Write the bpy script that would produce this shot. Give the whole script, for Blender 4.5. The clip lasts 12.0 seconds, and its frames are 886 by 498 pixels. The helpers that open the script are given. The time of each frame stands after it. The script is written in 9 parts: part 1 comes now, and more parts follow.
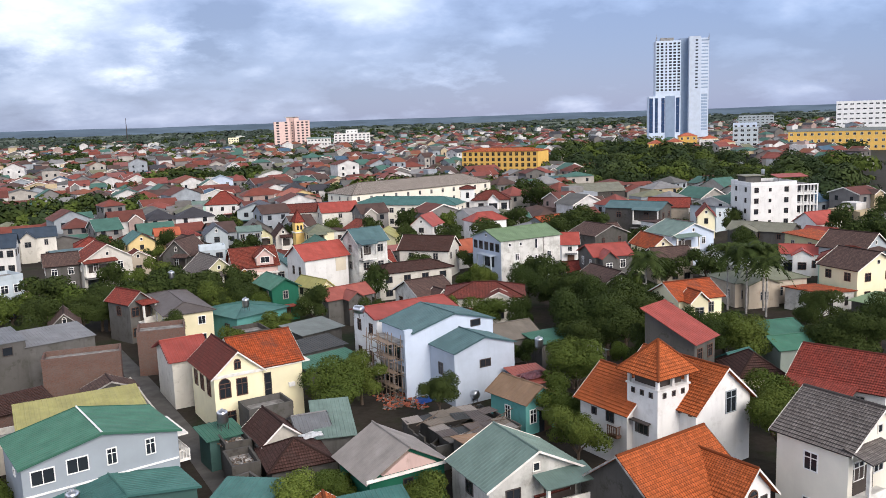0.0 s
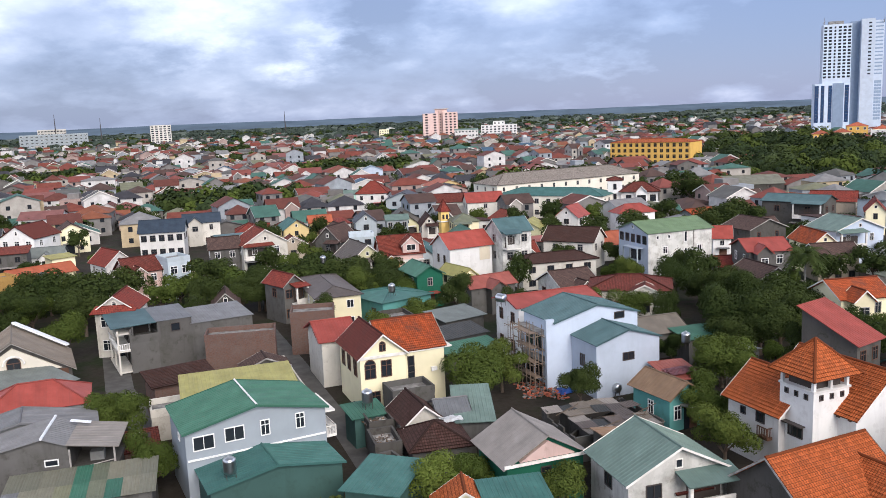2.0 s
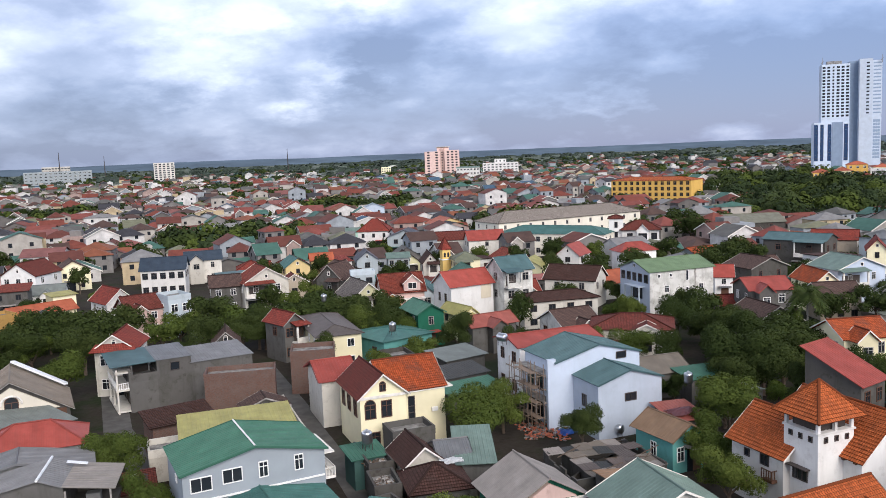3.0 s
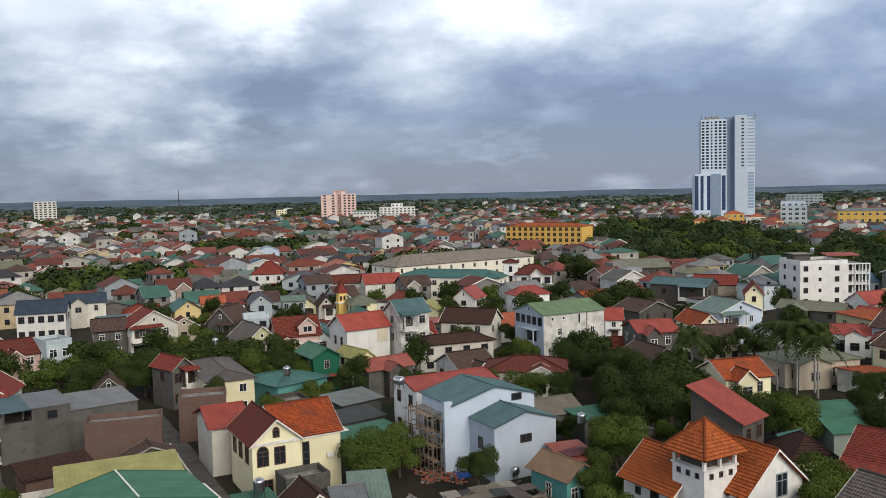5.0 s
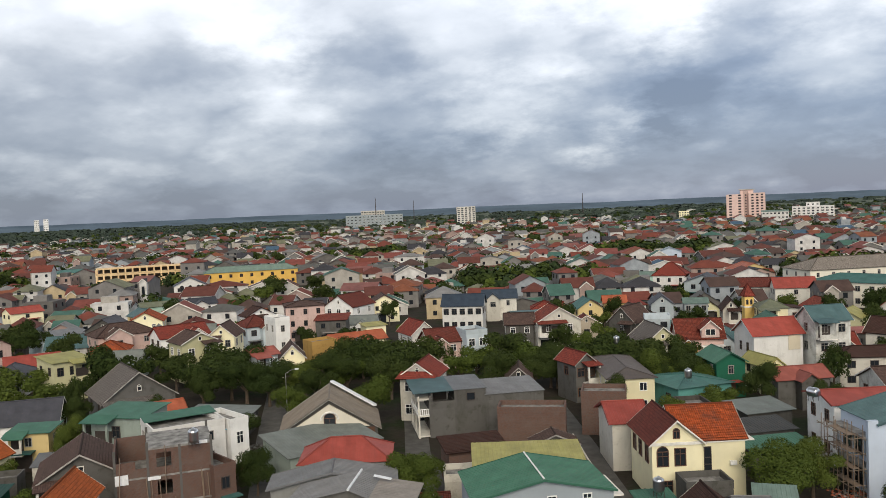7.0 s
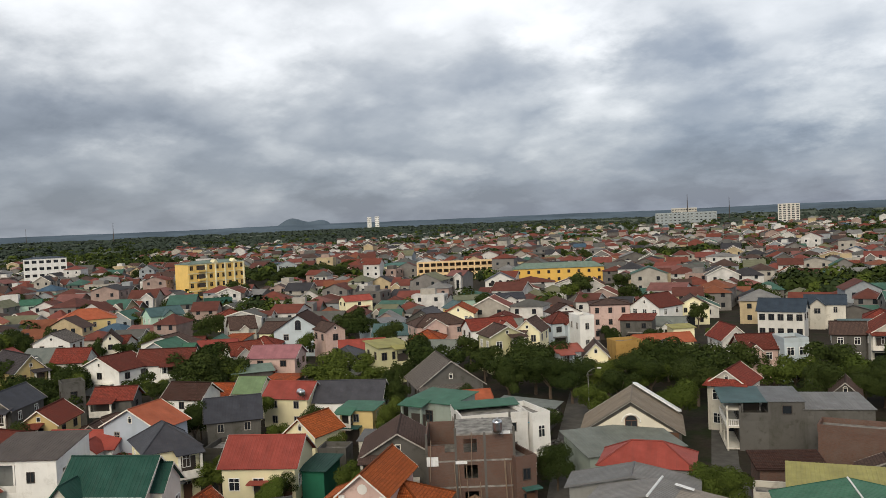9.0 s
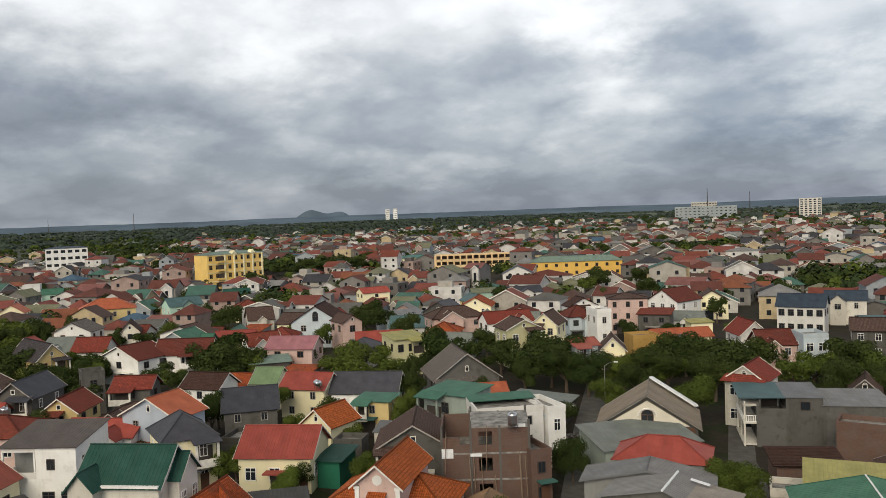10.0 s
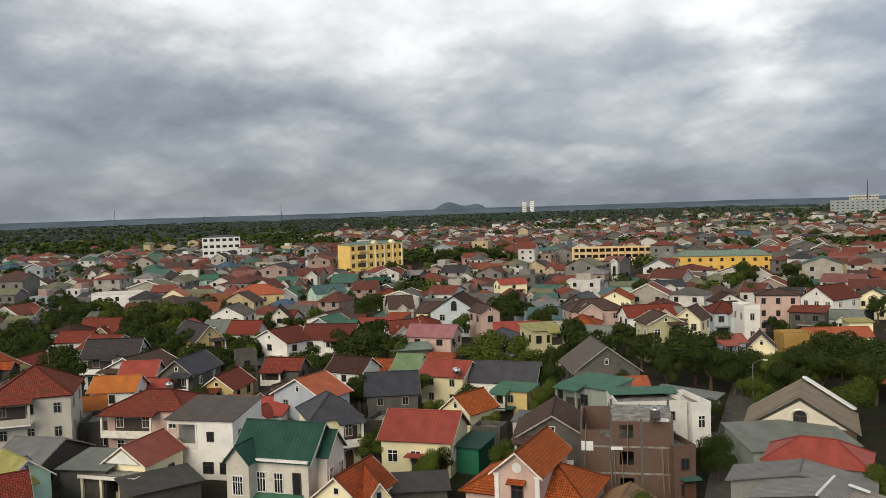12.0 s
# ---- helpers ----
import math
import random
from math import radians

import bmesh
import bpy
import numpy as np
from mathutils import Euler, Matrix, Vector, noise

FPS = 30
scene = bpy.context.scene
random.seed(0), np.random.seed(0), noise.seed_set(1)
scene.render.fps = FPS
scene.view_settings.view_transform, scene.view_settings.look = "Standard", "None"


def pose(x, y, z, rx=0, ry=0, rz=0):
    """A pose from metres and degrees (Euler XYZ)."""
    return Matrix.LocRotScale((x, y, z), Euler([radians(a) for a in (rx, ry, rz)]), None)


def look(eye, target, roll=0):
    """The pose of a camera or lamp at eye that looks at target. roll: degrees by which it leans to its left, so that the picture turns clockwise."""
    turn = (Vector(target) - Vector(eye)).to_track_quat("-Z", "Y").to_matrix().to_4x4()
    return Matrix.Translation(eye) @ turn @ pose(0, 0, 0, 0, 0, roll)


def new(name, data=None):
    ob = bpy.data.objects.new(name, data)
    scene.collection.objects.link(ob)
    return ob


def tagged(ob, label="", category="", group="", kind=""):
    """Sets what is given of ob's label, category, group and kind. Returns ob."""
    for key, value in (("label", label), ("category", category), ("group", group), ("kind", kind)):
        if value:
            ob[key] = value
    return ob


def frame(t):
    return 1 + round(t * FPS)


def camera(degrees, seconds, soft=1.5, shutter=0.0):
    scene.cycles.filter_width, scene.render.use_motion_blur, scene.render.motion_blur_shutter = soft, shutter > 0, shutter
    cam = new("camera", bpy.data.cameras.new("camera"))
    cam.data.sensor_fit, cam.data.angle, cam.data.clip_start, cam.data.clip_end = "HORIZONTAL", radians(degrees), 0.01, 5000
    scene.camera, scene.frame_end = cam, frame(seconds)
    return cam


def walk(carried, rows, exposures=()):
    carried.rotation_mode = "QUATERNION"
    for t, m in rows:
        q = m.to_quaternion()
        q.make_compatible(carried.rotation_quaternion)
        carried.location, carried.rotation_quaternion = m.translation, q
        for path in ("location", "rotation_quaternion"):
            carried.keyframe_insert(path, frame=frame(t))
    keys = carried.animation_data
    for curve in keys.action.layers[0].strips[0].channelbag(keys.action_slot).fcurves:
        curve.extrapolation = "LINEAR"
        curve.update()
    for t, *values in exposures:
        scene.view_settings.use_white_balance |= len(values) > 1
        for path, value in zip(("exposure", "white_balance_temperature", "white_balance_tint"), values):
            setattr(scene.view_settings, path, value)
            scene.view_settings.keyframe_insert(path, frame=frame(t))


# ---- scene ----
LENS = 55.92
cam = camera(LENS, 12.0, soft=0.75)
EYE_Z = 33.0
# seconds, yaw, pitch, roll, and the eye's sway in metres
PATH = [
    (0, -10.10, -8.98, 1.94, -0.30, 0.26, 0.43),
    (0.5, -1.70, -8.87, 2.37, -0.09, 0.09, 0.33),
    (1, -0.36, -8.93, 2.40, -0.10, -0.02, 0.21),
    (1.5, -0.19, -9.01, 2.38, -0.20, -0.02, 0.14),
    (2, -0.12, -9.18, 2.32, -0.16, -0.00, 0.10),
    (2.5, 0.00, -9.26, 2.22, -0.17, 0.03, 0.14),
    (2.7, -0.04, -8.35, 2.27, -0.09, 0.09, 0.36),
    (4.3, -0.25, -3.72, 1.66, -0.01, 0.13, -0.09),
    (4.5, -3.95, -3.83, 1.54, 0.06, 0.12, -0.03),
    (5, -7.05, -3.81, 1.25, -0.22, 0.17, 0.08),
    (5.5, -7.44, -3.64, 1.24, -0.40, 0.11, 0.11),
    (6, -0.23, -3.37, 1.62, -0.36, -0.07, 0.04),
    (6.5, 7.54, -3.15, 1.90, -0.31, -0.24, -0.13),
    (7, 19.99, -2.79, 2.44, -0.15, -0.26, -0.28),
    (7.5, 22.98, -2.75, 2.22, -0.02, -0.25, -0.31),
    (7.7, 25.03, -2.53, 2.60, -0.03, -0.21, -0.30),
    (9.3, 42.12, -2.22, 2.22, 0.34, 0.22, -0.08),
    (9.5, 42.10, -2.32, 2.12, 0.36, 0.26, -0.06),
    (10, 42.18, -2.53, 2.12, 0.39, 0.27, -0.13),
    (10.5, 42.54, -2.68, 1.90, 0.36, 0.14, -0.26),
    (11, 46.94, -2.48, 2.03, 0.36, -0.11, -0.38),
    (11.5, 48.46, -2.56, 1.81, 0.47, -0.23, -0.43),
    (12, 51.53, -2.72, 1.85, 0.28, -0.48, -0.45),
]
walk(cam, [(t, pose(x, y, EYE_Z + z, 90 + p, r, w)) for t, w, p, r, x, y, z in PATH],
     exposures=[(0.0, 0.56, 5750, 16), (2.7, 0.48, 5620, 17), (4.3, 0.02, 5860, 10), (6.0, -0.02, 6020, 10), (7.7, -0.05, 6300, 10), (9.3, -0.12, 6400, 9), (12.0, -0.12, 6560, 8)])

# ---- sky and sun ----
# bright and dark places of the cloud deck: turn to the left, height, half-widths in degrees, strength
CLOUD_PLACES = (
    (8, 5, 2.6, 2.0, 0.12), (16, 6.5, 4, 2.0, 0.07), (3, 6.5, 5, 3.2, -0.11), (-10, 2.8, 4, 0.8, 0.08), (-20, 5, 8, 2.6, -0.07),
    (7, 12.5, 4.5, 3.2, 0.14), (-11, 12, 5, 2.6, 0.13), (-33, 9.5, 6, 3, -0.09), (0, 11, 2.5, 2.5, -0.05), (20, 3, 6, 1.6, -0.07),
    (30, 6.5, 4, 2.0, 0.06), (13, 8, 3, 2.0, 0.06), (32, 11.5, 3, 2.4, 0.08), (25, 10.5, 3, 2.2, -0.07), (44, 2.6, 8, 1.0, 0.05),
    (52, 11.5, 4, 3.0, 0.08), (66, 14, 8, 2.6, 0.10), (68, 7, 8, 2.6, -0.10), (60, 5, 5, 1.2, 0.05), (38, 10, 3.5, 2.5, -0.04), (78, 11, 6, 3, -0.10),
    (-26, 4, 15, 4, -0.075), (-6, 2, 20, 2.6, -0.05), (46, 13, 22, 3.5, 0.02), (30, 1.5, 30, 1.6, -0.03))


def build_world():
    w = bpy.data.worlds.new("overcast_sky")
    scene.world = w
    w.use_nodes = True
    nt = w.node_tree
    nt.nodes.clear()
    N = nt.nodes.new
    L = nt.links.new
    out = N("ShaderNodeOutputWorld")
    bg = N("ShaderNodeBackground")
    bg.inputs["Strength"].default_value = 1.0
    sky = N("ShaderNodeTexSky")
    sky.sky_type = "NISHITA"
    sky.sun_disc = False
    sky.sun_elevation = radians(38)
    sky.sun_rotation = radians(20)
    tint = N("ShaderNodeMix"); tint.data_type = "RGBA"; tint.blend_type = "MULTIPLY"
    tint.inputs[0].default_value = 1.0
    tint.inputs[7].default_value = (0.10, 0.10, 0.10, 1)
    L(sky.outputs[0], tint.inputs[6])
    co = N("ShaderNodeTexCoord")
    sep = N("ShaderNodeSeparateXYZ")
    L(co.outputs["Generated"], sep.inputs[0])
    def math_(op, a, b=None, c=None):
        m = N("ShaderNodeMath"); m.operation = op
        for i, v in enumerate((a, b, c)):
            if v is None: continue
            if isinstance(v, (int, float)): m.inputs[i].default_value = v
            else: L(v, m.inputs[i])
        return m.outputs[0]
    # the cloud deck lies in a level sheet, so its billows flatten towards the horizon
    up = math_("MAXIMUM", sep.outputs[2], 0.0)
    inv = math_("DIVIDE", 1.0, math_("ADD", up, 0.36))
    deck_co = N("ShaderNodeCombineXYZ")
    L(math_("MULTIPLY", sep.outputs[0], inv), deck_co.inputs[0])
    L(math_("MULTIPLY", sep.outputs[1], inv), deck_co.inputs[1])
    L(math_("MULTIPLY", sep.outputs[2], 0.6), deck_co.inputs[2])
    def fbm(scale, detail, rough, off, dist=0.0, src=None):
        mp = N("ShaderNodeMapping"); mp.inputs["Location"].default_value = off
        L(src or deck_co.outputs[0], mp.inputs[0])
        n = N("ShaderNodeTexNoise"); n.inputs["Scale"].default_value = scale
        n.inputs["Detail"].default_value = detail; n.inputs["Roughness"].default_value = rough
        n.inputs["Distortion"].default_value = dist
        L(mp.outputs[0], n.inputs["Vector"])
        return n
    mid = fbm(2.3, 7, 0.5, (1.7, 5.2, 0.6), 0.2).outputs[0]
    # rounded heaps: cells with warped edges, at two sizes
    warp = fbm(3.4, 5, 0.6, (0.3, 0.9, 0.4)).outputs["Color"]
    def heaps(scale, amount, smooth):
        wv = N("ShaderNodeVectorMath"); wv.operation = "MULTIPLY_ADD"
        wv.inputs[1].default_value = (amount, amount, amount * 0.7)
        L(warp, wv.inputs[0]); L(deck_co.outputs[0], wv.inputs[2])
        cell = N("ShaderNodeTexVoronoi"); cell.feature = "SMOOTH_F1"
        cell.inputs["Scale"].default_value = scale; cell.inputs["Smoothness"].default_value = smooth
        L(wv.outputs[0], cell.inputs["Vector"])
        return math_("SUBTRACT", 0.45, cell.outputs["Distance"])
    puff = math_("ADD", math_("MULTIPLY", heaps(3.0, 0.5, 0.4), 0.17), math_("MULTIPLY", heaps(7.0, 0.4, 0.3), 0.12))
    mix = math_("ADD", math_("MULTIPLY", math_("SUBTRACT", mid, 0.5), 0.42), puff)
    # thin and thick places of the deck, by turn and height in degrees
    rag = fbm(4.5, 6, 0.62, (4.1, 2.2, 0.1)).outputs["Color"]
    rs = N("ShaderNodeSeparateColor")
    L(rag, rs.inputs[0])
    turn = math_("MULTIPLY", math_("ARCTAN2", math_("MULTIPLY", sep.outputs[0], -1.0), sep.outputs[1]), 57.2958)
    turn = math_("ADD", turn, math_("MULTIPLY", math_("SUBTRACT", rs.outputs[0], 0.5), 16.0))
    high = math_("MULTIPLY", math_("ARCSINE", sep.outputs[2]), 57.2958)
    high = math_("ADD", high, math_("MULTIPLY", math_("SUBTRACT", rs.outputs[1], 0.5), 8.0))
    for a, e, wa, we, k in CLOUD_PLACES:
        da = math_("POWER", math_("ABSOLUTE", math_("DIVIDE", math_("SUBTRACT", turn, a), wa)), 2.0)
        de = math_("POWER", math_("ABSOLUTE", math_("DIVIDE", math_("SUBTRACT", high, e), we)), 2.0)
        mix = math_("ADD", mix, math_("MULTIPLY", math_("EXPONENT", math_("MULTIPLY", math_("ADD", da, de), -1.0)), k * 1.5))
    # thinner, brighter cloud higher up; a grey-blue bank towards the horizon
    lift = math_("MULTIPLY", math_("SUBTRACT", math_("MINIMUM", up, 0.30), 0.115), 1.25)
    low = math_("MULTIPLY", math_("MAXIMUM", math_("SUBTRACT", 1.0, math_("MULTIPLY", up, 40.0)), 0.0), 0.03)
    val = math_("ADD", math_("ADD", math_("ADD", mix, lift), low), 0.52)
    ramp = N("ShaderNodeValToRGB")
    L(val, ramp.inputs[0])
    cr = ramp.color_ramp
    cr.elements[0].position = 0.30; cr.elements[0].color = (0.15, 0.20, 0.295, 1)
    cr.elements[1].position = 0.84; cr.elements[1].color = (1.14, 1.14, 1.15, 1)
    for p, q in ((0.40, (0.225, 0.285, 0.39, 1)), (0.48, (0.34, 0.395, 0.485, 1)), (0.56, (0.50, 0.545, 0.61, 1)), (0.64, (0.70, 0.73, 0.77, 1)), (0.73, (0.93, 0.945, 0.97, 1))):
        e = cr.elements.new(p); e.color = q
    add = N("ShaderNodeMix"); add.data_type = "RGBA"; add.blend_type = "ADD"
    add.inputs[0].default_value = 0.12
    # greyer, thinner cloud towards the west side
    grey = N("ShaderNodeMapRange")
    grey.inputs[1].default_value, grey.inputs[2].default_value = -0.85, 0.35
    grey.inputs[3].default_value, grey.inputs[4].default_value = 0.5, 1.2
    L(sep.outputs[0], grey.inputs[0])
    hsv = N("ShaderNodeHueSaturation")
    L(grey.outputs[0], hsv.inputs["Saturation"]); L(ramp.outputs[0], hsv.inputs["Color"])
    L(hsv.outputs[0], add.inputs[6]); L(tint.outputs[2], add.inputs[7])
    # sky dimmed overhead, out of view, added to cut the fill light from above
    thick = N("ShaderNodeMapRange")
    thick.inputs[1].default_value, thick.inputs[2].default_value = 0.40, 0.75
    thick.inputs[3].default_value, thick.inputs[4].default_value = 1.0, 0.28
    L(sep.outputs[2], thick.inputs[0])
    deck = N("ShaderNodeMix"); deck.data_type = "RGBA"; deck.blend_type = "MULTIPLY"
    deck.inputs[0].default_value = 1.0
    L(add.outputs[2], deck.inputs[6]); L(thick.outputs[0], deck.inputs[7])
    L(deck.outputs[2], bg.inputs["Color"])
    L(bg.outputs[0], out.inputs["Surface"])
build_world()
sun = new("sun", bpy.data.lights.new("sun", "SUN"))
sun.data.energy = 2.9
sun.data.angle = radians(42)
sun.data.color = (1.0, 0.86, 0.66)
sun.matrix_world = look((62, -140, 100), (0, 0, 0))

# ---- materials ----
MATS = {}


def mat_base(name, rough=0.8, spec=0.3):
    m = bpy.data.materials.new(name)
    m.use_nodes = True
    nt = m.node_tree
    b = nt.nodes["Principled BSDF"]
    b.inputs["Roughness"].default_value = rough
    b.inputs["Specular IOR Level"].default_value = spec
    return m, nt, b


def noise_node(nt, scale, detail=4, vec=None, rough=0.55):
    n = nt.nodes.new("ShaderNodeTexNoise")
    n.inputs["Scale"].default_value = scale
    n.inputs["Detail"].default_value = detail
    n.inputs["Roughness"].default_value = rough
    if vec is not None:
        nt.links.new(vec, n.inputs["Vector"])
    return n


def ramp_node(nt, fac, stops):
    r = nt.nodes.new("ShaderNodeValToRGB")
    nt.links.new(fac, r.inputs[0])
    els = r.color_ramp.elements
    els[0].position, els[0].color = stops[0][0], (*stops[0][1], 1)
    els[1].position, els[1].color = stops[-1][0], (*stops[-1][1], 1)
    for p, c in stops[1:-1]:
        e = els.new(p)
        e.color = (*c, 1)
    return r


def mixer(nt, fac, a, b, mode="MIX"):
    m = nt.nodes.new("ShaderNodeMix")
    m.data_type, m.blend_type = "RGBA", mode
    for sock, v in ((m.inputs[0], fac), (m.inputs[6], a), (m.inputs[7], b)):
        if isinstance(v, (int, float)):
            sock.default_value = v
        elif isinstance(v, tuple):
            sock.default_value = (*v, 1)
        else:
            nt.links.new(v, sock)
    return m.outputs[2]


def bump(nt, b, height, strength=0.4, dist=0.05):
    n = nt.nodes.new("ShaderNodeBump")
    n.inputs["Strength"].default_value = strength
    n.inputs["Distance"].default_value = dist
    nt.links.new(height, n.inputs["Height"])
    nt.links.new(n.outputs[0], b.inputs["Normal"])


def dim(c, k):
    return tuple(v * k for v in c)


def wall_mat(name, col, stain=0.35, rough=0.85):
    """Painted plaster with rain streaks and patchy fading."""
    m, nt, b = mat_base(name, rough, 0.2)
    co = nt.nodes.new("ShaderNodeTexCoord").outputs["Object"]
    mp = nt.nodes.new("ShaderNodeMapping")
    mp.inputs["Scale"].default_value = (0.9, 0.9, 0.14)
    nt.links.new(co, mp.inputs[0])
    streak = noise_node(nt, 1.0, 6, mp.outputs[0], 0.65)
    patch = noise_node(nt, 0.35, 5, co)
    rnd = nt.nodes.new("ShaderNodeObjectInfo").outputs["Random"]
    s = ramp_node(nt, streak.outputs[0], [(0.52, (0, 0, 0)), (0.80, (stain * 0.8,) * 3)])
    p = ramp_node(nt, patch.outputs[0], [(0.35, dim(col, 0.88)), (0.65, col)])
    c = mixer(nt, s.outputs[0], p.outputs[0], (col[0] * 0.38, col[1] * 0.37, col[2] * 0.34))
    blot = noise_node(nt, 0.9, 9, co, 0.7)
    q = ramp_node(nt, blot.outputs[0], [(0.54, (0, 0, 0)), (0.66, (max(0.0, stain - 0.12),) * 3)])
    c = mixer(nt, q.outputs[0], c, (col[0] * 0.42, col[1] * 0.40, col[2] * 0.36))
    if stain > 0.7:
        mould = noise_node(nt, 0.42, 9, co, 0.68)
        k = ramp_node(nt, mould.outputs[0], [(0.46, (0, 0, 0)), (0.66, (0.5, 0.5, 0.5))])
        c = mixer(nt, k.outputs[0], c, (0.05 + col[0] * 0.15, 0.05 + col[1] * 0.15, 0.042 + col[2] * 0.13))
    v = ramp_node(nt, rnd, [(0, (0.74, 0.73, 0.71)), (0.5, (0.92, 0.92, 0.91)), (1, (1.02, 1.02, 1.02))])
    c = mixer(nt, 1.0, c, v.outputs[0], "MULTIPLY")
    nt.links.new(c, b.inputs["Base Color"])
    fine = noise_node(nt, 14, 3, co)
    bump(nt, b, fine.outputs[0], 0.25, 0.02)
    MATS[name] = m
    return m


def metal_roof_mat(name, col, rust=0.12, pitch=0.22, rough=0.6):
    """Painted corrugated sheet: ribs up the slope, sheet joints, rust."""
    m, nt, b = mat_base(name, rough, 0.22)
    uv = nt.nodes.new("ShaderNodeTexCoord").outputs["UV"]
    w = nt.nodes.new("ShaderNodeTexWave")
    w.wave_type, w.bands_direction, w.wave_profile = "BANDS", "X", "SIN"
    w.inputs["Scale"].default_value = 0.314 / pitch
    nt.links.new(uv, w.inputs["Vector"])
    br = nt.nodes.new("ShaderNodeTexBrick")
    br.offset = 0.0
    br.inputs["Color1"].default_value = (0.86, 0.86, 0.86, 1)
    br.inputs["Color2"].default_value = (1, 1, 1, 1)
    br.inputs["Mortar"].default_value = (0.7, 0.7, 0.7, 1)
    br.inputs["Scale"].default_value = 1.0
    br.inputs["Brick Width"].default_value = 1.05
    br.inputs["Row Height"].default_value = 3.4
    br.inputs["Mortar Size"].default_value = 0.012
    nt.links.new(uv, br.inputs["Vector"])
    n1 = noise_node(nt, 0.5, 6, uv, 0.6)
    n2 = noise_node(nt, 2.6, 5, uv, 0.6)
    fade = ramp_node(nt, n1.outputs[0], [(0.3, dim(col, 0.78)), (0.7, tuple(min(1, v * 1.15 + 0.012) for v in col))])
    c = mixer(nt, 0.55, fade.outputs[0], br.outputs[0], "MULTIPLY")
    r = ramp_node(nt, n2.outputs[0], [(0.58, (0, 0, 0)), (0.8, (rust * 3,) * 3)])
    c = mixer(nt, r.outputs[0], c, (0.16, 0.10, 0.07))
    mp = nt.nodes.new("ShaderNodeMapping")
    mp.inputs["Scale"].default_value = (2.2, 0.16, 1)
    nt.links.new(uv, mp.inputs[0])
    n3 = noise_node(nt, 1.0, 6, mp.outputs[0], 0.65)
    s3 = ramp_node(nt, n3.outputs[0], [(0.45, (0, 0, 0)), (0.75, (0.45, 0.45, 0.45))])
    c = mixer(nt, s3.outputs[0], c, tuple(0.55 * v + 0.03 for v in col))
    tone = ramp_node(nt, nt.nodes.new("ShaderNodeObjectInfo").outputs["Random"], [(0, (0.80, 0.82, 0.84)), (0.5, (0.97, 0.96, 0.95)), (1, (1.12, 1.08, 1.04))])
    c = mixer(nt, 1.0, c, tone.outputs[0], "MULTIPLY")
    nt.links.new(c, b.inputs["Base Color"])
    bump(nt, b, w.outputs[0], 0.22, 0.03)
    MATS[name] = m
    return m


def tile_roof_mat(name, col, dark=(0.06, 0.045, 0.04), wear=0.4, tw=0.24, th=0.34):
    """Clay or cement tiles in courses, each of its own shade, with moss."""
    m, nt, b = mat_base(name, 0.85, 0.12)
    uv = nt.nodes.new("ShaderNodeTexCoord").outputs["UV"]
    br = nt.nodes.new("ShaderNodeTexBrick")
    br.offset = 0.0
    br.inputs["Color1"].default_value = (*dim(col, 0.72), 1)
    br.inputs["Color2"].default_value = (*tuple(min(1, v * 1.15) for v in col), 1)
    br.inputs["Mortar"].default_value = (*dim(col, 0.35), 1)
    br.inputs["Scale"].default_value = 1.0
    br.inputs["Brick Width"].default_value = tw
    br.inputs["Row Height"].default_value = th
    br.inputs["Mortar Size"].default_value = 0.03
    br.inputs["Mortar Smooth"].default_value = 0.4
    nt.links.new(uv, br.inputs["Vector"])
    n1 = noise_node(nt, 0.45, 7, uv, 0.65)
    s = ramp_node(nt, n1.outputs[0], [(0.45, (0, 0, 0)), (0.72, (wear,) * 3)])
    c = mixer(nt, s.outputs[0], br.outputs[0], dark)
    n2 = noise_node(nt, 3.2, 6, uv, 0.7)
    s2 = ramp_node(nt, n2.outputs[0], [(0.5, (0, 0, 0)), (0.68, (wear * 0.8,) * 3)])
    c = mixer(nt, s2.outputs[0], c, dim(col, 0.35))
    nt.links.new(c, b.inputs["Base Color"])
    bump(nt, b, br.outputs["Fac"], -0.6, 0.05)
    MATS[name] = m
    return m


def plain_mat(name, col, rough=0.6, metal=0.0, var=0.12, scale=3.0):
    m, nt, b = mat_base(name, rough, 0.4)
    b.inputs["Metallic"].default_value = metal
    co = nt.nodes.new("ShaderNodeTexCoord").outputs["Object"]
    n = noise_node(nt, scale, 4, co)
    r = ramp_node(nt, n.outputs[0], [(0.3, dim(col, 1 - var)), (0.7, tuple(min(1, v * (1 + var)) for v in col))])
    nt.links.new(r.outputs[0], b.inputs["Base Color"])
    MATS[name] = m
    return m


